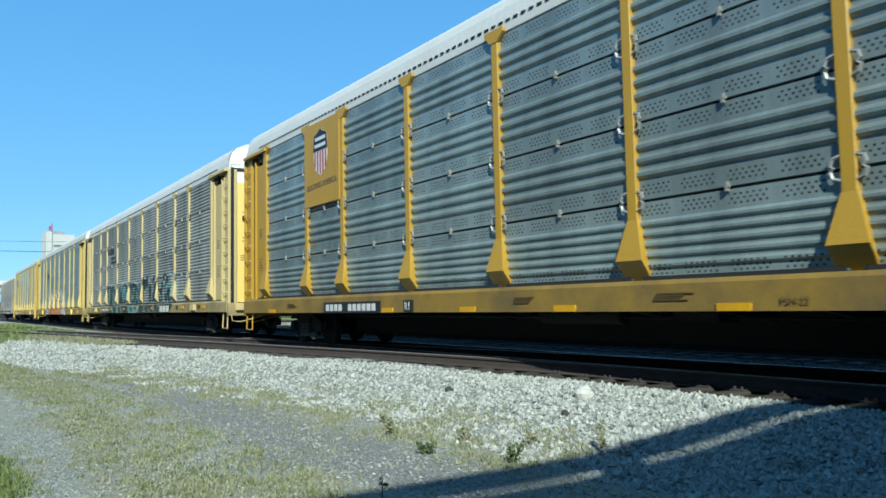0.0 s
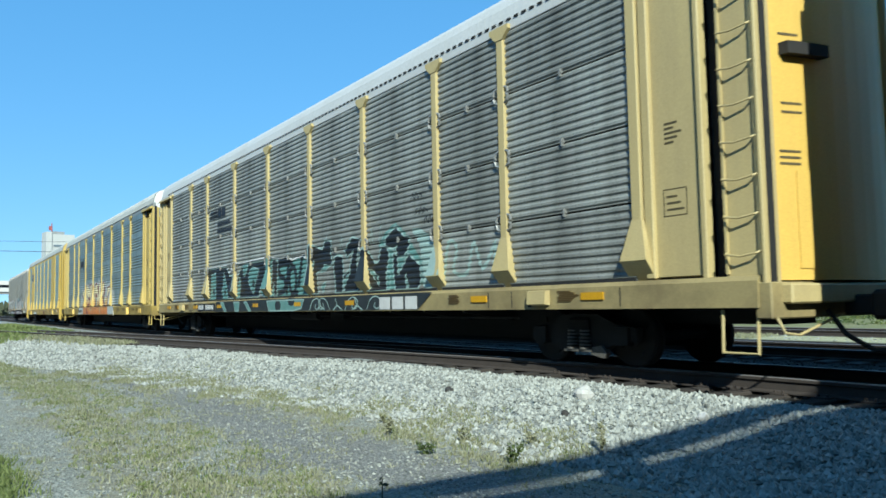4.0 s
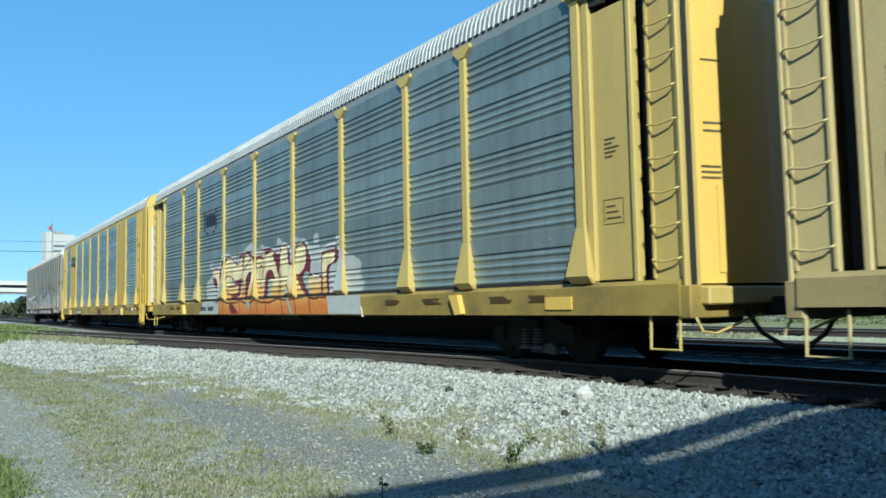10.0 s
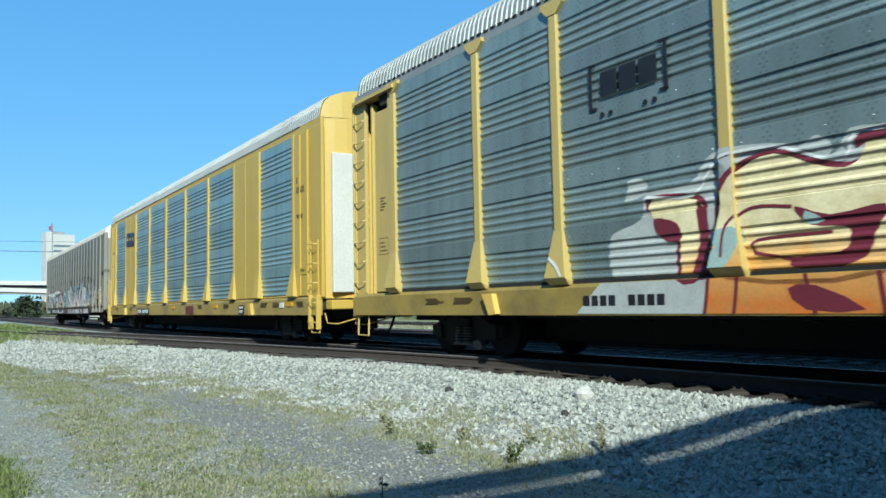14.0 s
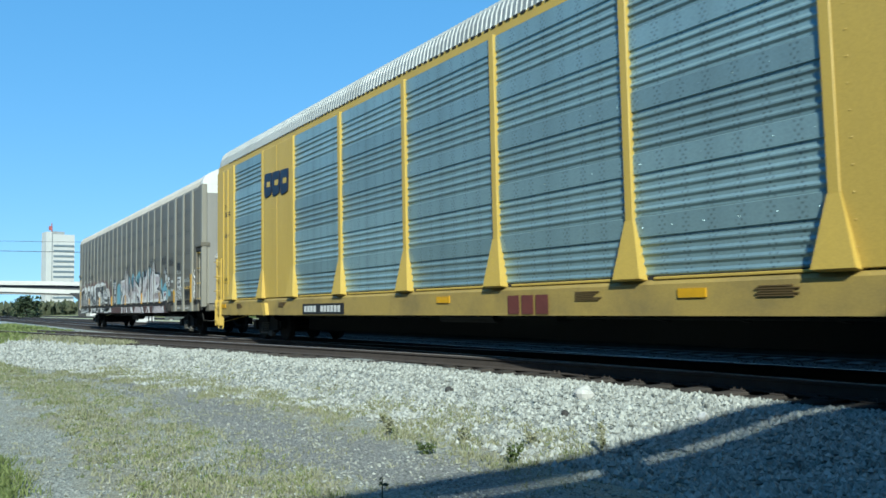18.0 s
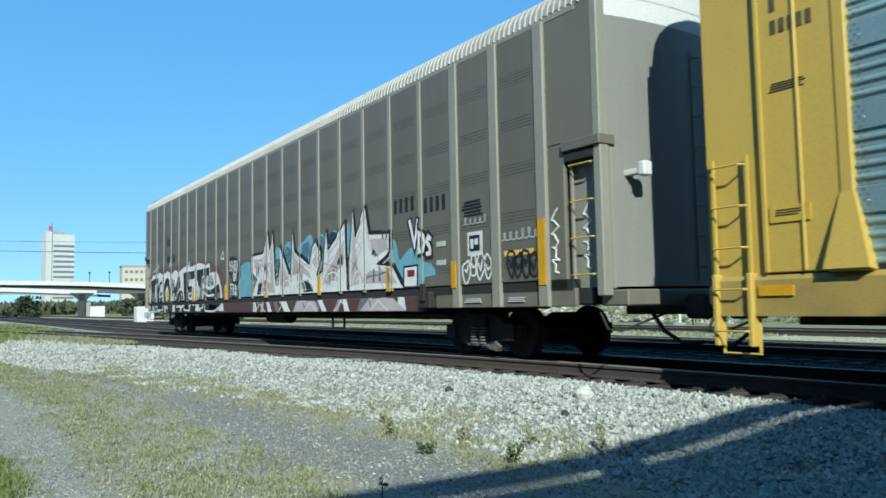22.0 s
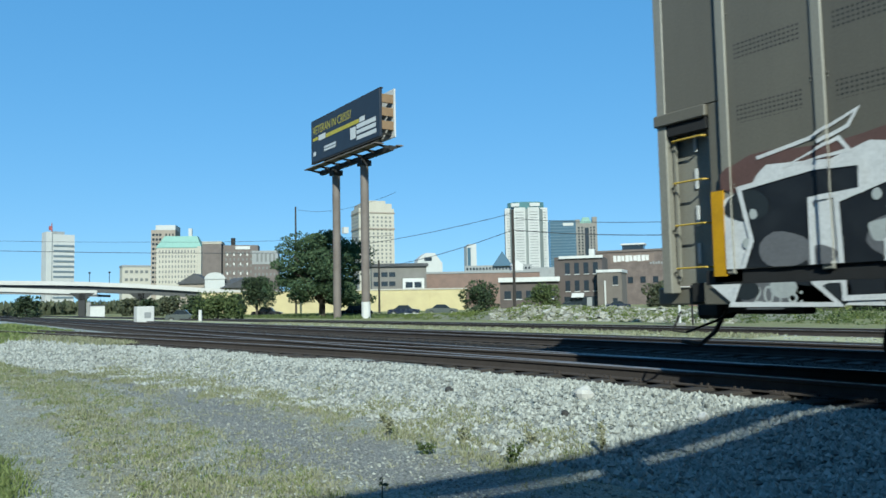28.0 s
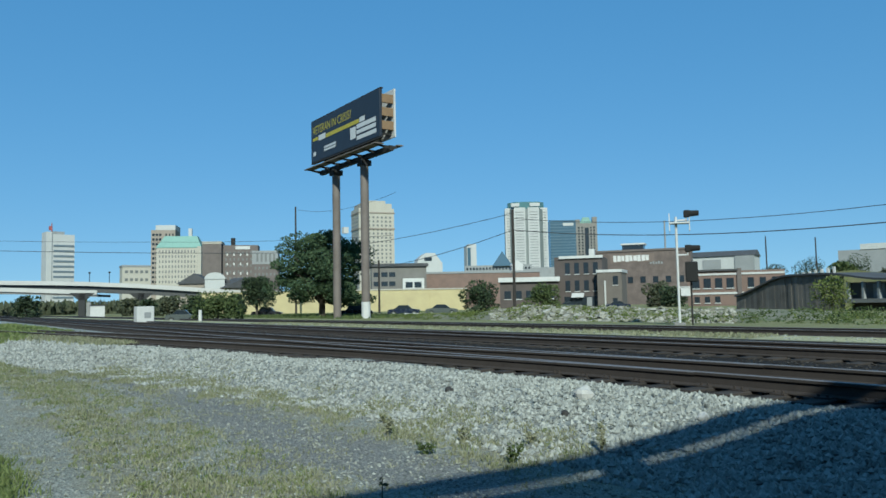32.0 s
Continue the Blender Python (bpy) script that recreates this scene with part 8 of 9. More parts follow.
    painted("graffiti_star_edge", car, SIDE_C, stroke(star + star[:1], .035), WHITE_SPRAY, 8)
    painted("graffiti_star_mark", car, SIDE_C, [[(.9, 1.88), (1.04, 2.14), (1.14, 1.88), (1.03, 1.95)]], BLACK_SPRAY, 8.5)
    for cx, cz, r in ((.9, 1.25, .3), (2.5, 1.3, .35), (3.4, 1.3, .3), (5.2, 1.25, .5), (6.5, 1.4, .3)):
        for q in (1, .72, .45):
            painted("graffiti_arc", car, SIDE_C, stroke([(cx + r * q * math.cos(a), cz + r * q * math.sin(a) * .9) for a in (math.pi * k / 8 for k in range(9))], .03), WHITE_SPRAY if q != .72 else LILAC, 6.8)
    lines = []
    for p in inner[:8]:
        lines += stroke(p + p[:1], .028)
    painted("graffiti_line", car, SIDE_C, lines, WHITE_SPRAY, 6)
    slits = []
    for x, z in ((.25, 1.8), (.38, 1.85), (1.7, 1.5), (1.85, 1.5), (3.2, 1.55), (3.4, 1.5), (5.0, 1.45), (5.2, 1.5), (5.4, 1.55), (7.1, 1.4), (7.35, 1.42), (7.5, 2.25), (7.65, 2.25)):
        slits.append([(x, z), (x + .08, z), (x + .09, z + .28), (x + .01, z + .26)])
    painted("graffiti_slit", car, SIDE_C, slits, GREY_SPRAY, 6, singly=True)
    darks = [[(.3, 1.3), (.45, 1.62), (.7, 1.6), (.6, 1.3)], [(3.55, 1.28), (3.45, 1.52), (3.8, 1.58), (4.15, 1.3)], [(5.45, 1.85), (5.7, 2.1), (5.72, 1.85)], [(5.9, 1.3), (5.9, 2.0), (6.03, 2.0), (6.05, 1.25)], [(7.05, 1.98), (7.15, 2.12), (7.25, 1.98)], [(8.32, 1.27), (8.34, 1.67), (8.88, 1.68), (8.87, 1.27)]]
    painted("graffiti_dark", car, SIDE_C, darks, BLACK_SPRAY, 6, singly=True)
    painted("graffiti_window", car, SIDE_C, [[(8.37, 1.28), (8.39, 1.63), (8.84, 1.64), (8.82, 1.28)]], WHITE_SPRAY, 7)
    painted("graffiti_window", car, SIDE_C, [[(8.5, 1.45), (8.48, 1.58), (8.76, 1.58), (8.75, 1.46)]], MAROON, 8)
    # rear letters, black on white
    base = curved([(-12.6, .87), (-12.75, 1.5), (-12.7, 2.0), (-12.3, 2.15), (-12.1, 2.36), (-11.4, 2.3), (-11.0, 2.42), (-10.4, 2.3), (-9.7, 2.42), (-9.2, 2.28), (-8.6, 2.4), (-8.0, 2.32), (-7.2, 2.46), (-6.2, 2.42), (-5.4, 2.5), (-4.6, 2.38), (-4.2, 2.42), (-4.1, 2.1), (-3.4, 2.1), (-2.95, 1.6), (-2.8, 1.1), (-2.75, .87), (-3.2, .86), (-8, .86)], 2)
    painted("graffiti_haze", car, SIDE_C, [curved([(-12.5, 2.1), (-12.3, 2.5), (-11.4, 2.46), (-10.4, 2.58), (-9.2, 2.5), (-8, 2.6), (-6.8, 2.55), (-5.4, 2.6), (-4.2, 2.5), (-3.4, 2.3), (-2.7, 2.0), (-2.5, 1.6), (-2.6, 1.25), (-3.2, 1.3), (-8, 2.0)], 3)], RED_HAZE, 0, kind="stuff")
    painted("graffiti_ground", car, SIDE_C, [base], WHITE_SPRAY, 2)
    rear = [[(-12.44, 2.14), (-11.6, 2.24), (-11.09, 2.22), (-11.1, 1.95), (-11.62, 1.92), (-11.63, 1.08), (-11.38, .85), (-12.6, .86), (-12.31, 1.55)],
            [(-11.35, 1.88), (-10.36, 2.17), (-10.37, 1.92), (-10.8, 1.88), (-10.83, 1.66), (-10.38, 1.64), (-10.5, 1.46), (-10.89, 1.44), (-10.89, 1.17), (-10.39, 1.16), (-10.39, .93), (-11.32, .91)],
            [(-9.05, 2.22), (-8.47, 1.79), (-7.9, 2.22), (-7.73, 1.93), (-7.76, 1.02), (-8.3, 1.03), (-8.38, 1.41), (-8.68, 1.23), (-8.97, 1.48)],
            [(-7.37, 2.27), (-5.76, 2.29), (-5.75, 1.96), (-6.62, 1.94), (-6.63, 1.77), (-6.18, 1.76), (-6.19, 1.49), (-6.64, 1.47), (-6.61, .87), (-7.3, .92)],
            [(-5.66, 2.29), (-4.79, 2.3), (-4.76, 2.03), (-4.99, 1.98), (-4.96, .97), (-5.41, .94), (-5.5, 1.86), (-5.68, 1.87)],
            [(-4.7, 2.3), (-4.15, 2.31), (-4.12, 1.76), (-3.85, 1.6), (-3.15, 1.75), (-2.97, 1.47), (-3.0, 1.01), (-3.68, .85), (-4.67, .86), (-4.89, 1.28), (-4.63, 1.72)],
            [(-9.69 + .6 * math.sin(k * .524), 1.58 + .62 * math.cos(k * .524)) for k in range(12)]]
    for p in rear:
        painted("graffiti_letter", car, SIDE_C, [p], BLACK_SPRAY, 3, "black and grey sprayed letter forms edged in white")
        painted("graffiti_edge", car, SIDE_C, outline(p, .055), WHITE_SPRAY, 8.2)
        xs = [q[0] for q in p]
        for k in range(6):
            cx, cz = rnd.uniform(min(xs) + .2, max(xs) - .2), rnd.uniform(.95, 2.05)
            q = rnd.uniform(.1, .24)
            painted("graffiti_fade", car, SIDE_C, [curved(blob(cx, cz, q * 1.3, q, rnd, 8, .2), 2)], (GREY_SPRAY, DARK_SPRAY, GREY_SPRAY, DARK_SPRAY, SILVER_SPRAY, GREY_SPRAY)[k], 4 + .5 * k)
        for k in range(2):
            painted("graffiti_spot", car, SIDE_C, [blob(rnd.uniform(min(xs) + .15, max(xs) - .15), rnd.uniform(1.3, 2.0), .05, .06, rnd, 10, .05)], SILVER_SPRAY, 7.4)
    for k in range(8):
        x = -12.2 + 1.16 * k + rnd.uniform(-.2, .2)
        painted("graffiti_foot", car, SIDE_C, [curved(chunk(x, x + .7, .82, 1.06, rnd), 2)], BLACK_SPRAY if k % 3 else DARK_SPRAY, 3)
    painted("graffiti_ring", car, SIDE_C, [[(-9.69 + .24 * math.sin(k * .524), 1.52 + .3 * math.cos(k * .524)) for k in range(12)]], WHITE_SPRAY, 9)
    painted("graffiti_ring", car, SIDE_C, [[(-9.69 + .13 * math.sin(k * .524), 1.52 + .18 * math.cos(k * .524)) for k in range(12)]], LILAC, 10)
    painted("graffiti_ring", car, SIDE_C, stroke([(-7.7 + .45 * math.sin(k * .524), 1.34 + .34 * math.cos(k * .524)) for k in range(13)], .1), WHITE_SPRAY, 9)
    painted("graffiti_ring", car, SIDE_C, [[(-7.7 + .4 * math.sin(k * .524), 1.34 + .29 * math.cos(k * .524)) for k in range(12)]], DARK_SPRAY, 9.6)
    painted("graffiti_ring", car, SIDE_C, stroke([(-7.66 + .18 * math.sin(k * .7), 1.36 + .14 * math.cos(k * .7)) for k in range(8)], .06), WHITE_SPRAY, 10.4)
    painted("graffiti_swoosh", car, SIDE_C, stroke(curved([(-4.85, 1.72), (-4.5, 1.66), (-4.18, 1.6), (-3.64, 1.65), (-3.1, 1.8)], 4, False), .1) + stroke(curved([(-4.87, 1.66), (-4.6, 1.45), (-4.3, 1.36), (-3.66, 1.38)], 4, False), .07), WHITE_SPRAY, 9)
    painted("graffiti_pencil", car, SIDE_C, stroke([(-11.9, 2.3), (-11.3, 2.5), (-11.2, 2.36), (-11.9, 2.3)], .04) + stroke([(-7.0, 2.45), (-6.6, 2.6), (-6.55, 2.48), (-7.0, 2.45)], .04) + stroke([(-3.0, 2.5), (-2.75, 2.72), (-2.68, 2.48), (-3.0, 2.5)], .05), WHITE_SPRAY, 3)
    painted("graffiti_scribble", car, SIDE_C, stroke([(-12.2, 2.45), (-11.6, 2.55), (-11.1, 2.75), (-11.2, 2.6), (-11.5, 2.5)], .04) + stroke([(-9.4, 2.62), (-9.3, 2.75), (-9.1, 2.66), (-9.3, 2.58)], .05), WHITE_SPRAY, 3)
    # small tags
    def tag(x, z, h, n, dx, w, mat, layer):
        q = random.Random(int(x * 40 + z * 7))
        tall = [q.uniform(.55, 1.1) for _ in range(n + 1)]
        pts = []
        for k in range(n * 9):
            t = k / 9
            hh = h * tall[int(t)]
            pts.append((x + dx * (1.15 * t + .42 * math.sin(6.2832 * t)), z + hh * (.5 - .5 * math.cos(6.2832 * t))))
        out = stroke(pts, w)
        painted("spray_tag", car, SIDE_C, out, mat, layer)
    glyph = {"H": [[(0, 0), (.1, 1)], [(.7, 0), (.75, 1)], [(.05, .5), (.75, .55)]], "A": [[(0, 0), (.4, 1), (.75, 0)], [(.15, .38), (.62, .4)]], "R": [[(.05, 0), (.1, 1), (.6, .95), (.65, .6), (.15, .5), (.75, 0)]],
             "D": [[(.05, 0), (.1, 1), (.6, .85), (.75, .45), (.5, .05), (.05, 0)]], "O": [[(.4, 1), (.05, .6), (.2, .05), (.6, .05), (.75, .6), (.4, 1)]], "N": [[(0, 0), (.1, 1), (.65, .05), (.75, 1)]],
             "F": [[(.1, 0), (.1, 1), (.75, .95)], [(.1, .5), (.6, .55)]], "8": [[(.4, .52), (.1, .75), (.4, 1), (.7, .75), (.4, .52), (.05, .25), (.4, 0), (.75, .25), (.4, .52)]], "S": [[(.7, .85), (.35, 1), (.1, .75), (.6, .4), (.6, .1), (.05, .08)]],
             "V": [[(0, 1), (.4, 0), (.75, 1)]], "T": [[(.0, 1), (.8, .95)], [(.4, 1), (.4, 0)]]}

    def word(text, x, z, w, h, slope, thick, mat, layer, name="spray_tag"):
        out = []
        for i, ch in enumerate(text):
            for line in glyph[ch]:
                out += stroke([(x + w * (i + .95 * u), z + slope * i + h * v) for u, v in line], thick)
        painted(name, car, SIDE_C, out, mat, layer)
    painted("tag_cloud", car, SIDE_C, [[(-2.2, 2.3), (-2.1, 2.48), (-1.76, 2.5), (-1.5, 2.42), (-1.16, 2.3), (-1.1, 1.93), (-1.24, 1.6), (-1.17, 1.31), (-1.6, 1.26), (-1.95, 1.26), (-2.08, 1.48), (-1.87, 1.77), (-2.18, 2.0)]], BLACK_SPRAY, 3)
    for text, x, z, w, h, sl in (("HARD", -2.1, 2.06, .22, .3, -.01), ("ON", -1.78, 1.76, .18, .24, 0), ("FR8S", -2.0, 1.36, .19, .3, -.02)):
        word(text, x, z, w, h, sl, .055, WHITE_SPRAY, 4.2)
    word("OTR", -4.02, 1.82, .23, .24, .02, .04, WHITE_SPRAY, 9)
    word("V", 8.6, 2.04, .42, .46, 0, .2, BLACK_SPRAY, 5)
    word("DS", 8.95, 1.9, .22, .34, -.08, .2, BLACK_SPRAY, 5)
    word("V", 8.6, 2.04, .42, .46, 0, .09, WHITE_SPRAY, 6.2)
    word("DS", 8.95, 1.9, .22, .34, -.08, .08, WHITE_SPRAY, 6.2)
    def bubbles(x, z, w, h, n, thick, mat, layer, seed):
        """A row of swollen outlines, as a quick throw-up tag."""
        q = random.Random(seed)
        out = []
        for i in range(n):
            cx, cz = x + w * i, z + h * (.5 + q.uniform(-.12, .12))
            ring = curved(blob(cx, cz, w * .55, h * .5, q, 7, .35), 3)
            out += stroke(ring + ring[:1], thick)
            out += stroke(curved([(cx - w * .25, cz + h * .1), (cx, cz - h * q.uniform(.0, .2)), (cx + w * .25, cz + h * q.uniform(0, .25))], 3, False), thick)
        painted("spray_tag", car, SIDE_C, out, mat, layer)
    bubbles(10.42, 1.3, .2, .42, 4, .035, WHITE_SPRAY, 3, 1)
    bubbles(11.62, 1.3, .18, .42, 4, .045, BLACK_SPRAY, 3, 2)
    tag(11.4, 1.9, .18, 6, .13, .022, SILVER_SPRAY, 3)
    tag(10.35, 2.25, .15, 5, .12, .018, SILVER_SPRAY, 3)


graffiti_brown(wagon_c)
for dx, z0 in ((12.62, 1.3), (13.1, 1.35)):
    g = Geo()
    for (x0, z_0), (x1, z_1) in zip(*(lambda p: (p, p[1:]))([(dx + .1 * math.sin(k * 2.1) * math.cos(k * .7), z0 + k * .05 + .04 * math.cos(k * 1.7)) for k in range(20)])):
        g.tube((x0, -HALF + (.04 if dx < 12.8 else .215), z_0), (x1, -HALF + (.04 if dx < 12.8 else .215), z_1), .013, 5)
    part("spray_scrawl", g, WHITE_SPRAY, wagon_c, kind="stuff")


# ---- plates, reflectors and lettering ----
def plate(car, x0, x1, z0, z1, mat, name="reflector", y=-HALF, label=""):
    return part(name, Geo().box(x0, x1, y - .022, y + .002, z0, z1), mat, car, label)


def number_plate(car, x0, x1, z0, z1, groups, ink=WHITE, back=BLACK_INK, y=-HALF):
    if back:
        plate(car, x0, x1, z0, z1, back, "number_board", y, "black board with pale characters")
    total = sum(groups) + 1.2 * (len(groups) - 1)
    w = (x1 - x0) * .9 / (total * 1.35)
    x = x0 + (x1 - x0) * .05
    g = Geo()
    for n in groups:
        bars(g, x, y - .021 if back else y - .016, z0 + (z1 - z0) * .2, n, w, (z1 - z0) * .6)
        x += (n + 1.2) * w * 1.35
    part("number_bars", g, ink, car, kind="stuff")


def small_print(car, x, z, w, rows, ink=BLACK_INK, y=-HALF, h=0.014):
    rnd = random.Random(int(x * 100))
    g = Geo()
    for i in range(rows + 1):
        x0 = x + rnd.uniform(0, w * .15)
        g.box(x0, x0 + w * rnd.uniform(.6, .95), y - .019, y + .002, z - i * h * 1.9, z - i * h * 1.9 + h)
    part("small_print", g, ink, car, kind="stuff")


FADED_INK = material("faded_ink", (0.16, 0.1, 0.03), 0.6)
# golden car with the shield
number_plate(wagon_u, -7.95, -5.28, 0.78, 1.02, (4, 6))
plate(wagon_u, -4.36, -4.02, 0.8, 1.02, BLACK_INK, "code_board")
lettering("code_letters", "R1", 0.2, WHITE, wagon_u, pose(-4.32, -HALF - .026, 0.84))
for x in (-11.2, -5.0, -2.27, .1, 2.85, 7.4):
    plate(wagon_u, x - .22, x + .22, 0.79, 0.88, STICKER)
for x in (-10.2, -1.1, 1.7, 5.4, 9.8):
    small_print(wagon_u, x, 1.0, .6, 3, FADED_INK)
lettering("stencil", "PSH-22", 0.11, FADED_INK, wagon_u, pose(3.42, -HALF - .018, 0.86))
emblem_panel = part("emblem_panel", Geo().cbox(-8.93, -7.1, -HALF - .012, -HALF + .05, 3.3, 5.28, 0.008), YELLOW, wagon_u, "yellow panel with a shield emblem")
NAVY = material("navy_enamel", (0.008, 0.012, 0.035), 0.4)
RED_ENAMEL = material("red_enamel", (0.4, 0.05, 0.06), 0.4)
shield = [(-8.42, 4.95), (-8.2, 5.02), (-8.08, 5.1), (-7.96, 5.02), (-7.74, 4.95), (-7.7, 4.4), (-7.82, 4.12), (-8.08, 3.98), (-8.34, 4.12), (-8.46, 4.4)]
part("emblem_field", Geo().prism(shield[::-1], 1, -HALF - .018, -HALF - .011), WHITE, wagon_u)
part("emblem_chief", Geo().prism([(-8.42, 4.95), (-8.2, 5.02), (-8.08, 5.1), (-7.96, 5.02), (-7.74, 4.95), (-7.7, 4.58), (-8.46, 4.58)][::-1], 1, -HALF - .023, -HALF - .017), NAVY, wagon_u)
for i in range(5):
    x = -8.4 + i * .145
    part("emblem_stripe", Geo().box(x, x + .07, -HALF - .022, -HALF - .017, (4.2, 4.07, 4.02, 4.04, 4.14)[i], 4.57), RED_ENAMEL, wagon_u)
part("emblem_bars", Geo().box(-8.36, -7.8, -HALF - .027, -HALF - .022, 4.82, 4.9).box(-8.38, -7.78, -HALF - .027, -HALF - .022, 4.66, 4.74), WHITE, wagon_u)
lettering("slogan", "BUILDING AMERICA", 0.2, NAVY, wagon_u, pose(-8.86, -HALF - .015, 3.68, 0, -2, 0), stretch=0.92)
# tan car
number_plate(wagon_n, -7.9, -6.0, 0.86, 1.1, (4, 6), back=BLACK_INK)
for x in (-11.8, -10.36, -8.22, -5.55, -2.24, .75, 3.6, 8.3, 10.9):
    plate(wagon_n, x - .21, x + .21, 0.95, 1.05, STICKER)
for x in (-11.4, -9.15, -8.55, -4.2, 0.1, 4.2, 8.55, 9.15, 11.4):
    part("sill_seam", Geo().box(x - .008, x + .008, -HALF - .004, -HALF + .01, .84, 1.1), SHADED_GAP, wagon_n)
for x in (-9.83, 9.83):
    part("jacking_pad", Geo().prism([(-HALF - .11, .9), (-HALF - .09, 1.09), (-HALF + .01, 1.1), (-HALF + .01, .88)][::-1], 0, x - .2, x + .2), YELLOW_PALE, wagon_n, "pale square jacking pad")
    part("pad_gap", Geo().box(x - .3, x - .21, -HALF - .003, -HALF + .01, .84, 1.06), SHADED_GAP, wagon_n)
small_print(wagon_n, -8.44, 1.09, .42, 1, BLACK_INK)
small_print(wagon_n, -8.99, .88, .46, 0, BLACK_INK, h=.022)
for k in range(3):
    part("owner_bar", bars(Geo(), 4.95 + k * .504, -HALF - .02, 0.85, 1, 0.42, 0.24), WHITE, wagon_n, "white owner mark bar")
sl = Geo()
for i in range(5):
    sl.box(-6.75 + .03 * i, -5.85 - .02 * i, SKIN - .045, SKIN - .034, 3.86 + i * .06, 3.885 + i * .06)
part("emblem_lines", sl, BLACK_INK, wagon_n)
part("emblem_bars", bars(Geo(), -5.85, SKIN - .036, 3.83, 2, .34, .3, .2), BLACK_INK, wagon_n, kind="stuff")
part("name_bars", bars(bars(Geo(), -5.9, SKIN - .036, 3.55, 7, .14, .13, .3), -5.9, SKIN - .036, 3.33, 8, .14, .13, .3), BLACK_INK, wagon_n, kind="stuff")
for x in (-10.95, -9.55, 7.4, 10.2):
    small_print(wagon_n, x, 1.07, .4, 5, FADED_INK)
# yellow car with flame graffiti
number_plate(wagon_a, -6.6, -5.0, 0.82, 1.05, (4, 4), ink=BLACK_INK, back=None)
for k in range(3):
    part("emblem_bar", bars(Geo(), -6.12 + k * .336, SKIN - .036, 3.68, 1, .3, .34), BLACK_INK, wagon_a)
br = Geo()
for x, s in ((-6.33, 1), (-4.98, -1)):
    a, b = sorted((x, x + s * .05))
    br.box(a, b, SKIN - .046, SKIN - .034, 3.52, 4.16)
    a, b = sorted((x, x + s * .13))
    br.box(a, b, SKIN - .046, SKIN - .034, 4.12, 4.16).box(a, b, SKIN - .046, SKIN - .034, 3.52, 3.56)
for x in (-6.1, -5.95, -5.35, -5.2):
    br.tube((x, SKIN - .046, 3.44), (x, SKIN - .03, 3.44), .035, 10)
part("emblem_brackets", br, BLACK_INK, wagon_a, kind="stuff")
for x in (-10.6, -9.7, 6.2, 7.6, 9.6, 10.6):
    small_print(wagon_a, x, 1.02, .6, 3, FADED_INK)
for x in (-8.6, 8.75):
    part("jacking_pad", Geo().prism([(x - .16, 1.08), (x + .1, 1.08), (x + .2, .76), (x + .02, .74)], 1, -HALF - .1, -HALF + .01), YELLOW_END, wagon_a)
part("sill_strip", Geo().prism([(5.13, .92), (5.17, .92), (5.27, .7), (5.22, .7)], 1, -HALF - .025, -HALF + .01), CREAM, wagon_a)
plate(wagon_a, 11.0, 11.55, .82, 1.0, YELLOW_END, "placard")
# golden car
number_plate(wagon_b, -6.26, -4.03, 0.76, 1.0, (4, 6))
MAROON_INK = material("maroon_lettering", (0.16, 0.04, 0.03), 0.6)
for k in range(3):
    part("owner_bar", bars(Geo(), 1.74 + k * .33, -HALF - .019, 0.76, 1, 0.27, 0.28), MAROON_INK, wagon_b, "dark red owner mark bar")
for x, z in ((-8.62, 4.26), (-8.04, 4.23), (-7.46, 4.2)):
    ring = curved([(x - .25, z - .3), (x + .15, z - .31), (x + .24, z - .24), (x + .27, z + .22), (x + .2, z + .29), (x - .16, z + .3), (x - .24, z + .24)], 3)
    part("emblem_bar", Geo().prism(ring, 1, -HALF - .006, -HALF + .03), NAVY, wagon_b, "dark blue emblem bar")
    part("emblem_slot", Geo().prism([(x - .07, z - .07), (x + .16, z - .08), (x + .17, z + .06), (x - .06, z + .07)], 1, -HALF - .01, -HALF - .004), GOLD, wagon_b)
plate(wagon_b, 7.52, 7.95, 0.76, 1.02, BLACK_INK, "data_board")
part("data_bars", bars(bars(Geo(), 7.57, -HALF - .021, .92, 3, .09, .06), 7.57, -HALF - .021, .8, 4, .06, .07), WHITE, wagon_b, kind="stuff")
for x in (-12.4, -.1, 5.2, 11.4):
    plate(wagon_b, x - .2, x + .2, 0.95, 1.06, STICKER)
plate(wagon_b, 10.74, 11.0, .92, 1.05, WHITE, "small_placard")
for x in (-11.2, -7.9, 3.2, 6.0, 9.3, 10.2, 11.8):
    small_print(wagon_b, x, 1.05, .55, 4, FADED_INK)
for s in (-1, 1):
    part("warning_placard", Geo().box(*sorted((s * 11.98, s * 12.44)), -HALF + .004, -HALF + .022, 1.72, 1.9), LADDER_YELLOW, wagon_b, "yellow warning placard")
    small_print(wagon_b, min(s * 12.02, s * 12.4), 1.84, .38, 2, y=-HALF + .02)
    small_print(wagon_b, min(s * 11.8, s * 12.4), 3.2, .5, 3, y=-HALF + .034)
for x in (-8.75, 8.6):
    part("jacking_pad", Geo().prism([(x - .16, 1.06), (x + .1, 1.06), (x + .2, .74), (x + .02, .72)], 1, -HALF - .1, -HALF + .01), GOLD, wagon_b)
# brown car
for x in (-12.7, -9.5, -6.0, -2.45, 1.0, 4.5, 7.78, 10.07):
    plate(wagon_c, x - .07, x + .07, 1.2, 1.66, STICKER, y=-HALF - .002)
for x in (-12.71, 12.38):
    plate(wagon_c, x - .08, x + .08, 1.18, 2.15, STICKER, y=-HALF - .002, label="tall amber reflector strip")
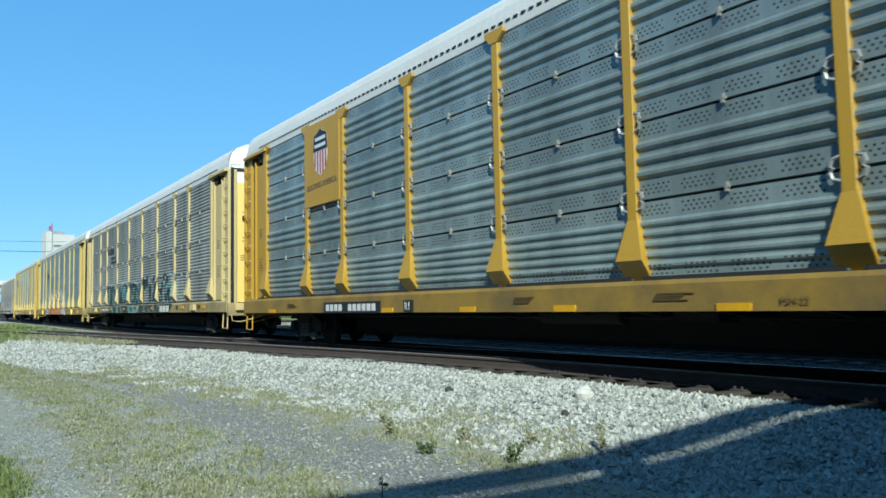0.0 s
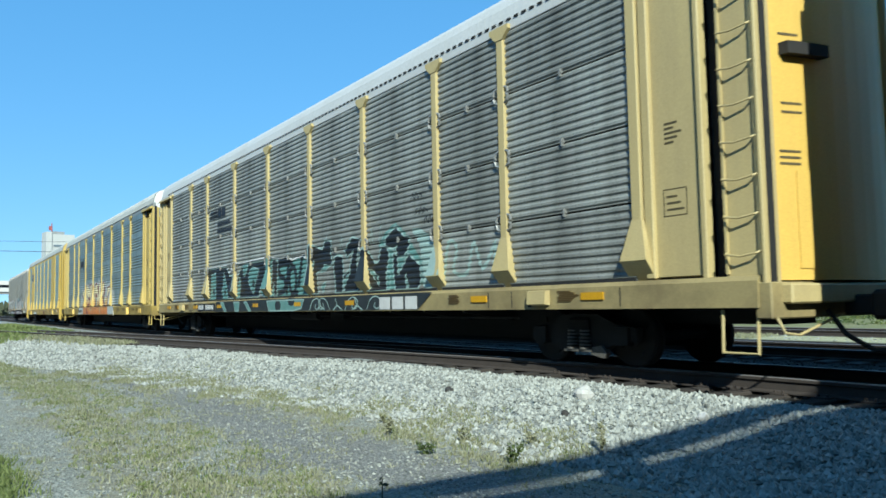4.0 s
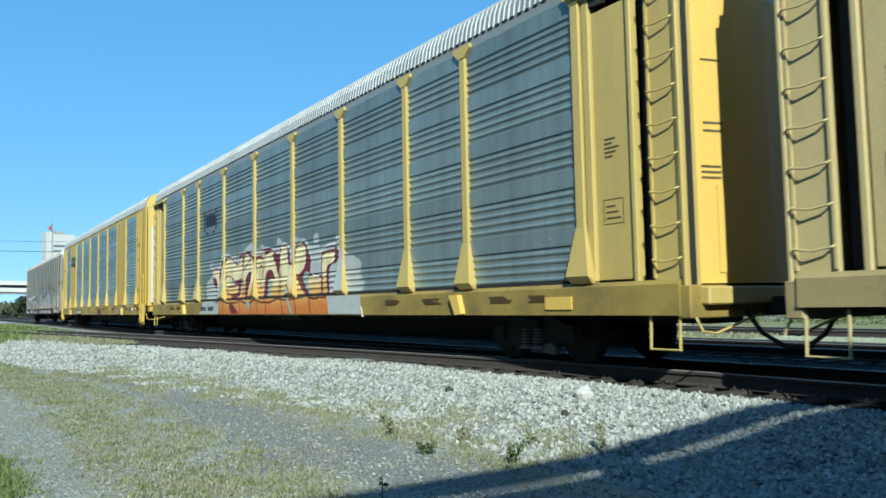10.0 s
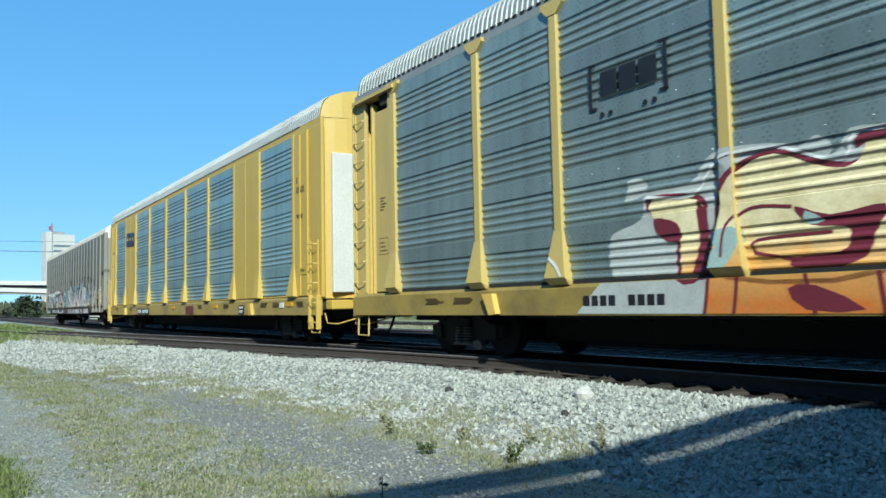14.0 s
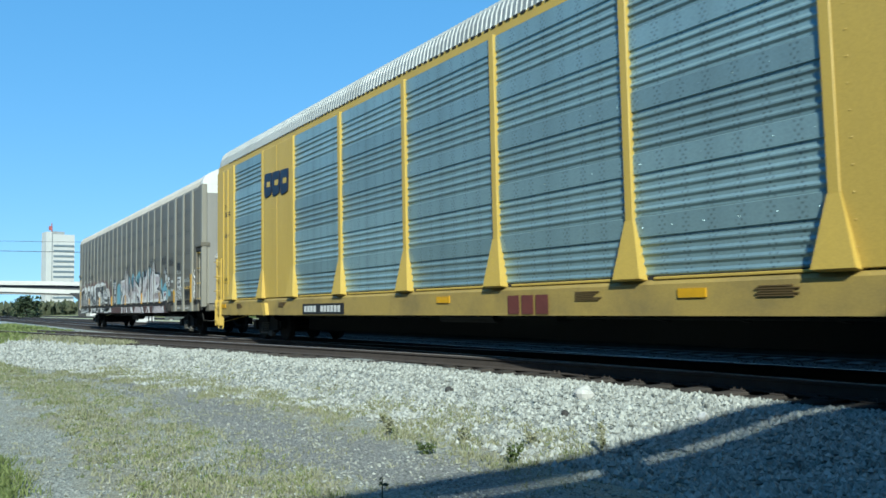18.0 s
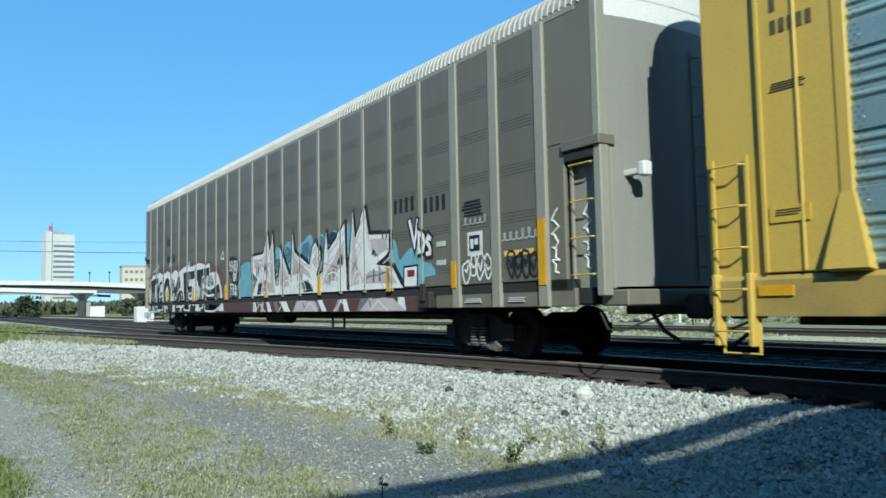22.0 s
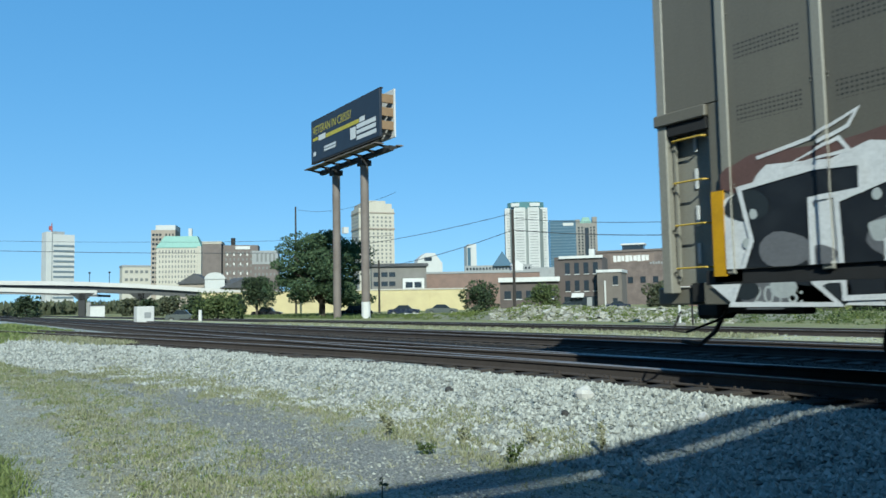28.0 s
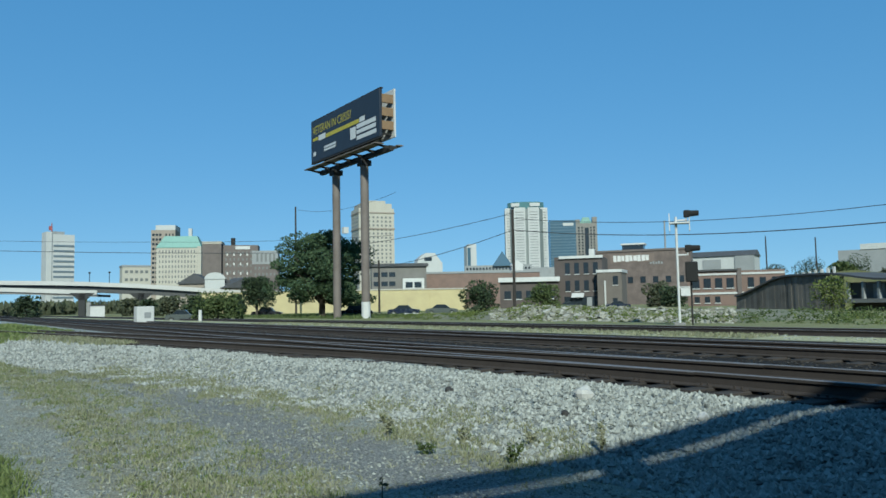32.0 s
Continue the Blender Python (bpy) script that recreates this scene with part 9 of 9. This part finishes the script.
part("address_bars", bars(bars(Geo(), 8.0, -HALF + .018, 2.7, 4, .1, .27, 1.1), 9.1, -HALF + .018, 2.6, 4, .1, .27, 1.0), BLACK_INK, wagon_c, kind="stuff")
part("number_bars", bars(bars(bars(Geo(), -9.82, -HALF + .018, 3.38, 3, .13, .28), -9.78, -HALF + .018, 2.72, 3, .12, .27), -9.02, -HALF + .018, 2.72, 3, .12, .27), BLACK_INK, wagon_c, kind="stuff")
plate(wagon_c, 10.46, 10.87, 1.72, 2.12, WHITE, "data_placard", -HALF + .034)
part("data_block", Geo().box(10.52, 10.81, -HALF + .006, -HALF + .013, 1.8, 2.06), BLACK_INK, wagon_c)
part("data_bars", Geo().box(10.56, 10.64, -HALF + .001, -HALF + .007, 1.84, 2.0).box(10.68, 10.77, -HALF + .001, -HALF + .007, 1.9, 2.0), WHITE, wagon_c, kind="stuff")
plate(wagon_c, 11.45, 12.15, 1.66, 1.74, YELLOW_END, "yellow_notice", -HALF + .034)
for x, z in ((9.5, 1.95), (9.5, 1.62)):
    plate(wagon_c, x, x + .28, z, z + .09, SILVER_SPRAY, "metal_tag", -HALF + .034)
for x in (10.3, 11.5):
    small_print(wagon_c, x, 1.0, .5, 2, WHITE, y=-HALF + .045)
small_print(wagon_c, 10.3, 2.62, .6, 4, BLACK_INK, y=-HALF + .03, h=.03)
lettering("year", "2016:", 0.27, SILVER_SPRAY, wagon_c, pose(-12.35, -HALF + .018, 0.87))
for x in (9.15, -9.15):
    part("jack_bracket", Geo().cbox(x - .2, x + .2, -HALF - .06, -HALF + .1, .86, 1.16, .02).box(x - .06, x + .06, -HALF - .1, -HALF - .05, 1.0, 1.3), STEEL_DARK, wagon_c)


# ---- yard surface: ballast stones, gravel, grass and weeds ----
STONE = island_material("pale_ballast_stone", [(0.18, 0.186, 0.17), (0.36, 0.375, 0.345), (0.44, 0.455, 0.42), (0.56, 0.575, 0.53), (0.28, 0.29, 0.265)], 0.9)
PEBBLE = island_material("grey_gravel_stone", [(0.2, 0.205, 0.175), (0.31, 0.32, 0.275), (0.42, 0.43, 0.375), (0.56, 0.57, 0.51)], 0.95)
# stained stones, also darkened so the shaded track bed reads near black
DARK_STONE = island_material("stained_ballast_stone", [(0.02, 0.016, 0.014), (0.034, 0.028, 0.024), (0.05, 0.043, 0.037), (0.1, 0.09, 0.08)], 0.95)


def surface(x, y):
    z = ground_z(x, y)
    if -46 <= x <= 5 and -3 <= y <= 7.5:
        z += 0.05 * (noise.noise((x * 0.45, y * 0.45, 0)) + 0.6 * noise.noise((x * 1.4, y * 1.4, 3)))
    return z


def stones(label, count, place, size, mat, seed, name="ballast_stones", squash=.7):
    rnd = random.Random(seed)
    g = Geo()
    for _ in range(count):
        x, y = place(rnd)
        r = rnd.uniform(*size) * (1.0 + max(0.0, -x - 16) * 0.03)
        rock_geo(g, x, y, surface(x, y) + r * rnd.uniform(-.1, .45), r, rnd, squash)
    return tagged(part(name, g, mat), label, "gravel", kind="stuff")


def ballast_place(r):
    x = -2.5 - 44 * r.random() ** 1.75
    toe = toe_y(x)
    edge = min(7.85, spur_y(x) - 1.15)
    y = toe - .5 + r.random() ** .85 * max(1.5, edge - toe + .5)
    return x, min(y, edge - r.random() * .4)


stones("pale crushed stone ballast on the shoulder of the track", 36000, ballast_place, (.018, .042), STONE, 101, squash=1.0)
stones("scattered grey gravel over the yard", 20000, lambda r: (-3.5 - 26 * r.random() ** 1.7, r.uniform(.1, 5.4)), (.007, .02), PEBBLE, 102, "gravel")
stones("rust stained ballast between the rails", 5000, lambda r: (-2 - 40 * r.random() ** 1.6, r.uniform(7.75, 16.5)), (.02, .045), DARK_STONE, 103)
stones("pale ballast strip before the third track", 700, lambda r: (-4 - 45 * r.random() ** 1.6, r.uniform(18.4, 20.5)), (.025, .05), STONE, 104)



def boulder(x, y, r, mat, label, seed):
    rnd = random.Random(seed)
    g = Geo().ellipsoid((0, 0, r * .5), (r, r * .8, r * .75), 10, 7)
    g.v = [tuple(Vector(v) * (1 + .28 * noise.noise(Vector(v) * 3.1 / r * .5 + Vector((seed, 0, 0))))) for v in g.v]
    tagged(part("boulder", g, mat, at=pose(x, y, surface(x, y) - r * .12, 0, 0, rnd.uniform(0, 360))), label, "rock")


WHITE_ROCK = material("white_rock", (0.66, 0.65, 0.62), 0.9, 0, (0.5, 0.49, 0.46), 0.5, 6, 40, 0.5, 0.01)
BLACK_ROCK = material("dark_rock", (0.05, 0.047, 0.045), 0.9, 0, (0.03, 0.03, 0.03), 0.5, 6, 40, 0.5, 0.01)
boulder(-6.98, 6.69, .13, WHITE_ROCK, "large white stone lying on the ballast", 1)
boulder(-6.62, 6.03, .06, BLACK_ROCK, "small black stone on the ballast", 2)
boulder(-5.16, 6.59, .07, WHITE_ROCK, "white stone at the edge of the shade", 3)
boulder(-9.4, 6.3, .07, BLACK_ROCK, "small black stone on the ballast", 4)

GRASS_DRY = island_material("dry_yellow_grass", [(0.29, 0.3, 0.16), (0.41, 0.41, 0.25), (0.51, 0.5, 0.34), (0.27, 0.3, 0.14)], 0.9, 0.3)
GRASS_GREEN = island_material("fresh_green_grass", [(0.17, 0.23, 0.06), (0.25, 0.31, 0.1), (0.33, 0.38, 0.14)], 0.85, 0.3)


def grass(label, tufts, place, height, mat, seed, blades=7, wide=.006):
    rnd = random.Random(seed)
    g = Geo()
    for _ in range(tufts):
        x, y = place(rnd)
        z = surface(x, y) - .01
        big = 1.0 + max(0.0, -x - 12) * .05
        for _ in range(blades):
            a = rnd.uniform(0, 6.28)
            h = rnd.uniform(*height)
            bx, by = x + rnd.gauss(0, .025) * big, y + rnd.gauss(0, .025) * big
            dx, dy = math.cos(a) * wide * big, math.sin(a) * wide * big
            lx, ly = rnd.gauss(0, .45) * h, rnd.gauss(0, .45) * h
            g.add([(bx - dx, by - dy, z), (bx + dx, by + dy, z), (bx + lx * .5 + dx * .7, by + ly * .5 + dy * .7, z + h * .65), (bx + lx, by + ly, z + h), (bx + lx * .5 - dx * .7, by + ly * .5 - dy * .7, z + h * .65)],
                  [(0, 1, 2, 4), (4, 2, 3)])
    return tagged(part("grass", g, mat), label, "grass", kind="stuff")


def patchy(r, x, y0, y1, cut=0.0, f=0.9):
    """A point of a strip, kept where the growth is dense."""
    for _ in range(12):
        xx, y = x(r), r.uniform(y0, y1)
        if noise.noise((xx * f, y * f * 1.6, 9)) > cut + r.uniform(-.25, .25):
            break
    return xx, y


def strip_place(r):
    """The strip of growth beside the yard road: it narrows and nears the camera's side far off."""
    for _ in range(10):
        x = -4.6 - 24 * r.random() ** 1.5
        u = smooth(-12, -26, x)
        lo, hi = 1.3 - .5 * u, 2.72 - 1.1 * u
        y = lo + (hi - lo) * r.random() + r.gauss(0, .08)
        if noise.noise((x * 1.3, y * 2.0, 9)) > -.05 + r.uniform(-.6, .6):
            break
    return x + r.gauss(0, .08), y + r.gauss(0, .1)


def toe_place(r):
    """Loose growth along the foot of the ballast shoulder."""
    for _ in range(12):
        x = -5.4 - 15 * r.random() ** 1.1
        y = toe_y(x) - .1 + r.gauss(0, .42)
        if noise.noise((x * 1.1, y * 1.5, 4)) > r.uniform(-.3, .3):
            break
    return x, y


grass("dry yellow-green grass in a strip along the yard road", 4600, strip_place, (.015, .06), GRASS_DRY, 201, 6, .007)
grass("thin dry grass at the foot of the ballast", 3800, toe_place, (.02, .075), GRASS_DRY, 202)
grass("fresh green blades at the foot of the ballast", 350, toe_place, (.02, .08), GRASS_GREEN, 208)
grass("fresh green grass at the yard edge", 500, lambda r: (-6.2 - 2.6 * r.random(), .42 + r.gauss(0, .13)), (.03, .1), GRASS_GREEN, 203)
grass("green grass round the end of the spur track", 600, lambda r: (r.uniform(-62, -36), r.uniform(1.6, 3.4)), (.1, .3), GRASS_GREEN, 204, 6, .012)
grass("green weeds beside the spur rails", 700, lambda r: (lambda x: (x, spur_y(x) - 1.3 + r.gauss(0, .5)))(r.uniform(-40, -27)), (.08, .22), GRASS_DRY, 205, 6, .012)
grass("fresh green blades through the dry strip", 1300, strip_place, (.02, .06), GRASS_GREEN, 206)


grass("short dry grass on the strip before the third track", 1600, lambda r: (-13 - 40 * r.random() ** 1.3, r.uniform(18.5, 20.6)), (.04, .12), GRASS_DRY, 209, 5, .016)
grass("green grass patch beside the far gravel track", 420, lambda r: (-42 - 40 * r.random(), 3.6 + 2.6 * r.random()), (.08, .25), GRASS_GREEN, 210, 6, .02)
grass("scattered thin grass over the gravel", 3200, lambda r: patchy(r, lambda q: -4.4 - 18 * q.random() ** 1.2, .3, 5.8, .05, .8), (.012, .045), GRASS_DRY, 207, 5)


def weed(x, y, h, spread, mat, seed, dark=False):
    rnd = random.Random(seed)
    t = thing("weed", "upright leafy weed growing in the gravel" if not dark else "dark dried weed stalk in the gravel", "plant", pose(x, y, surface(x, y) - .01), group="weeds in the gravel")
    st, lf = Geo(), Geo()
    for k in range(1 if dark else 5):
        a = rnd.uniform(0, 6.28)
        q = rnd.uniform(.1, 1) * spread * (0.2 if dark else 1)
        tip = (math.cos(a) * q, math.sin(a) * q, h * rnd.uniform(.75, 1))
        st.tube((0, 0, 0), tip, .006, 5, .003)
        for i in range(26 if not dark else 14):
            u = rnd.uniform(.35, 1)
            p = Vector(tip) * u + Vector((rnd.gauss(0, .018), rnd.gauss(0, .018), rnd.gauss(0, .015)))
            leaves(lf, p, (.012, .012, .012), 1, .02, rnd)
    part("stem", st, mat, t)
    part("foliage", lf, mat, t)


weed(-5.55, 4.39, .24, .11, LEAF_MID, 1)
weed(-7.55, 4.22, .26, .13, GRASS_DRY, 2)
weed(-5.34, 5.32, .32, .08, GRASS_DRY, 3)
weed(-5.08, 2.79, .2, .05, LEAF_DARK, 4, True)
weed(-6.38, 4.0, .14, .1, LEAF_MID, 5)
weed(-6.58, 4.57, .2, .1, GRASS_DRY, 6)
weed(-8.3, 4.6, .16, .1, GRASS_DRY, 7)
weed(-6.0, 5.0, .18, .06, GRASS_DRY, 8)


# ---- what moves ----
def motions():
    for car, s in WAGONS:
        rows = []
        for i in range(33):
            x = s + travelled(i)
            rows.append((i, pose(x, track_y(x), 0, 0, 0, math.degrees(0.000085 * min(x, 0)))))
        walk(car, rows)
    start = travelled(0)
    for w, x in WHEELS:
        walk(w, [(i / 10, pose(x, 0, WHEEL_R, 0, math.degrees((travelled(i / 10) - start) / WHEEL_R), 0)) for i in range(321)])


motions()
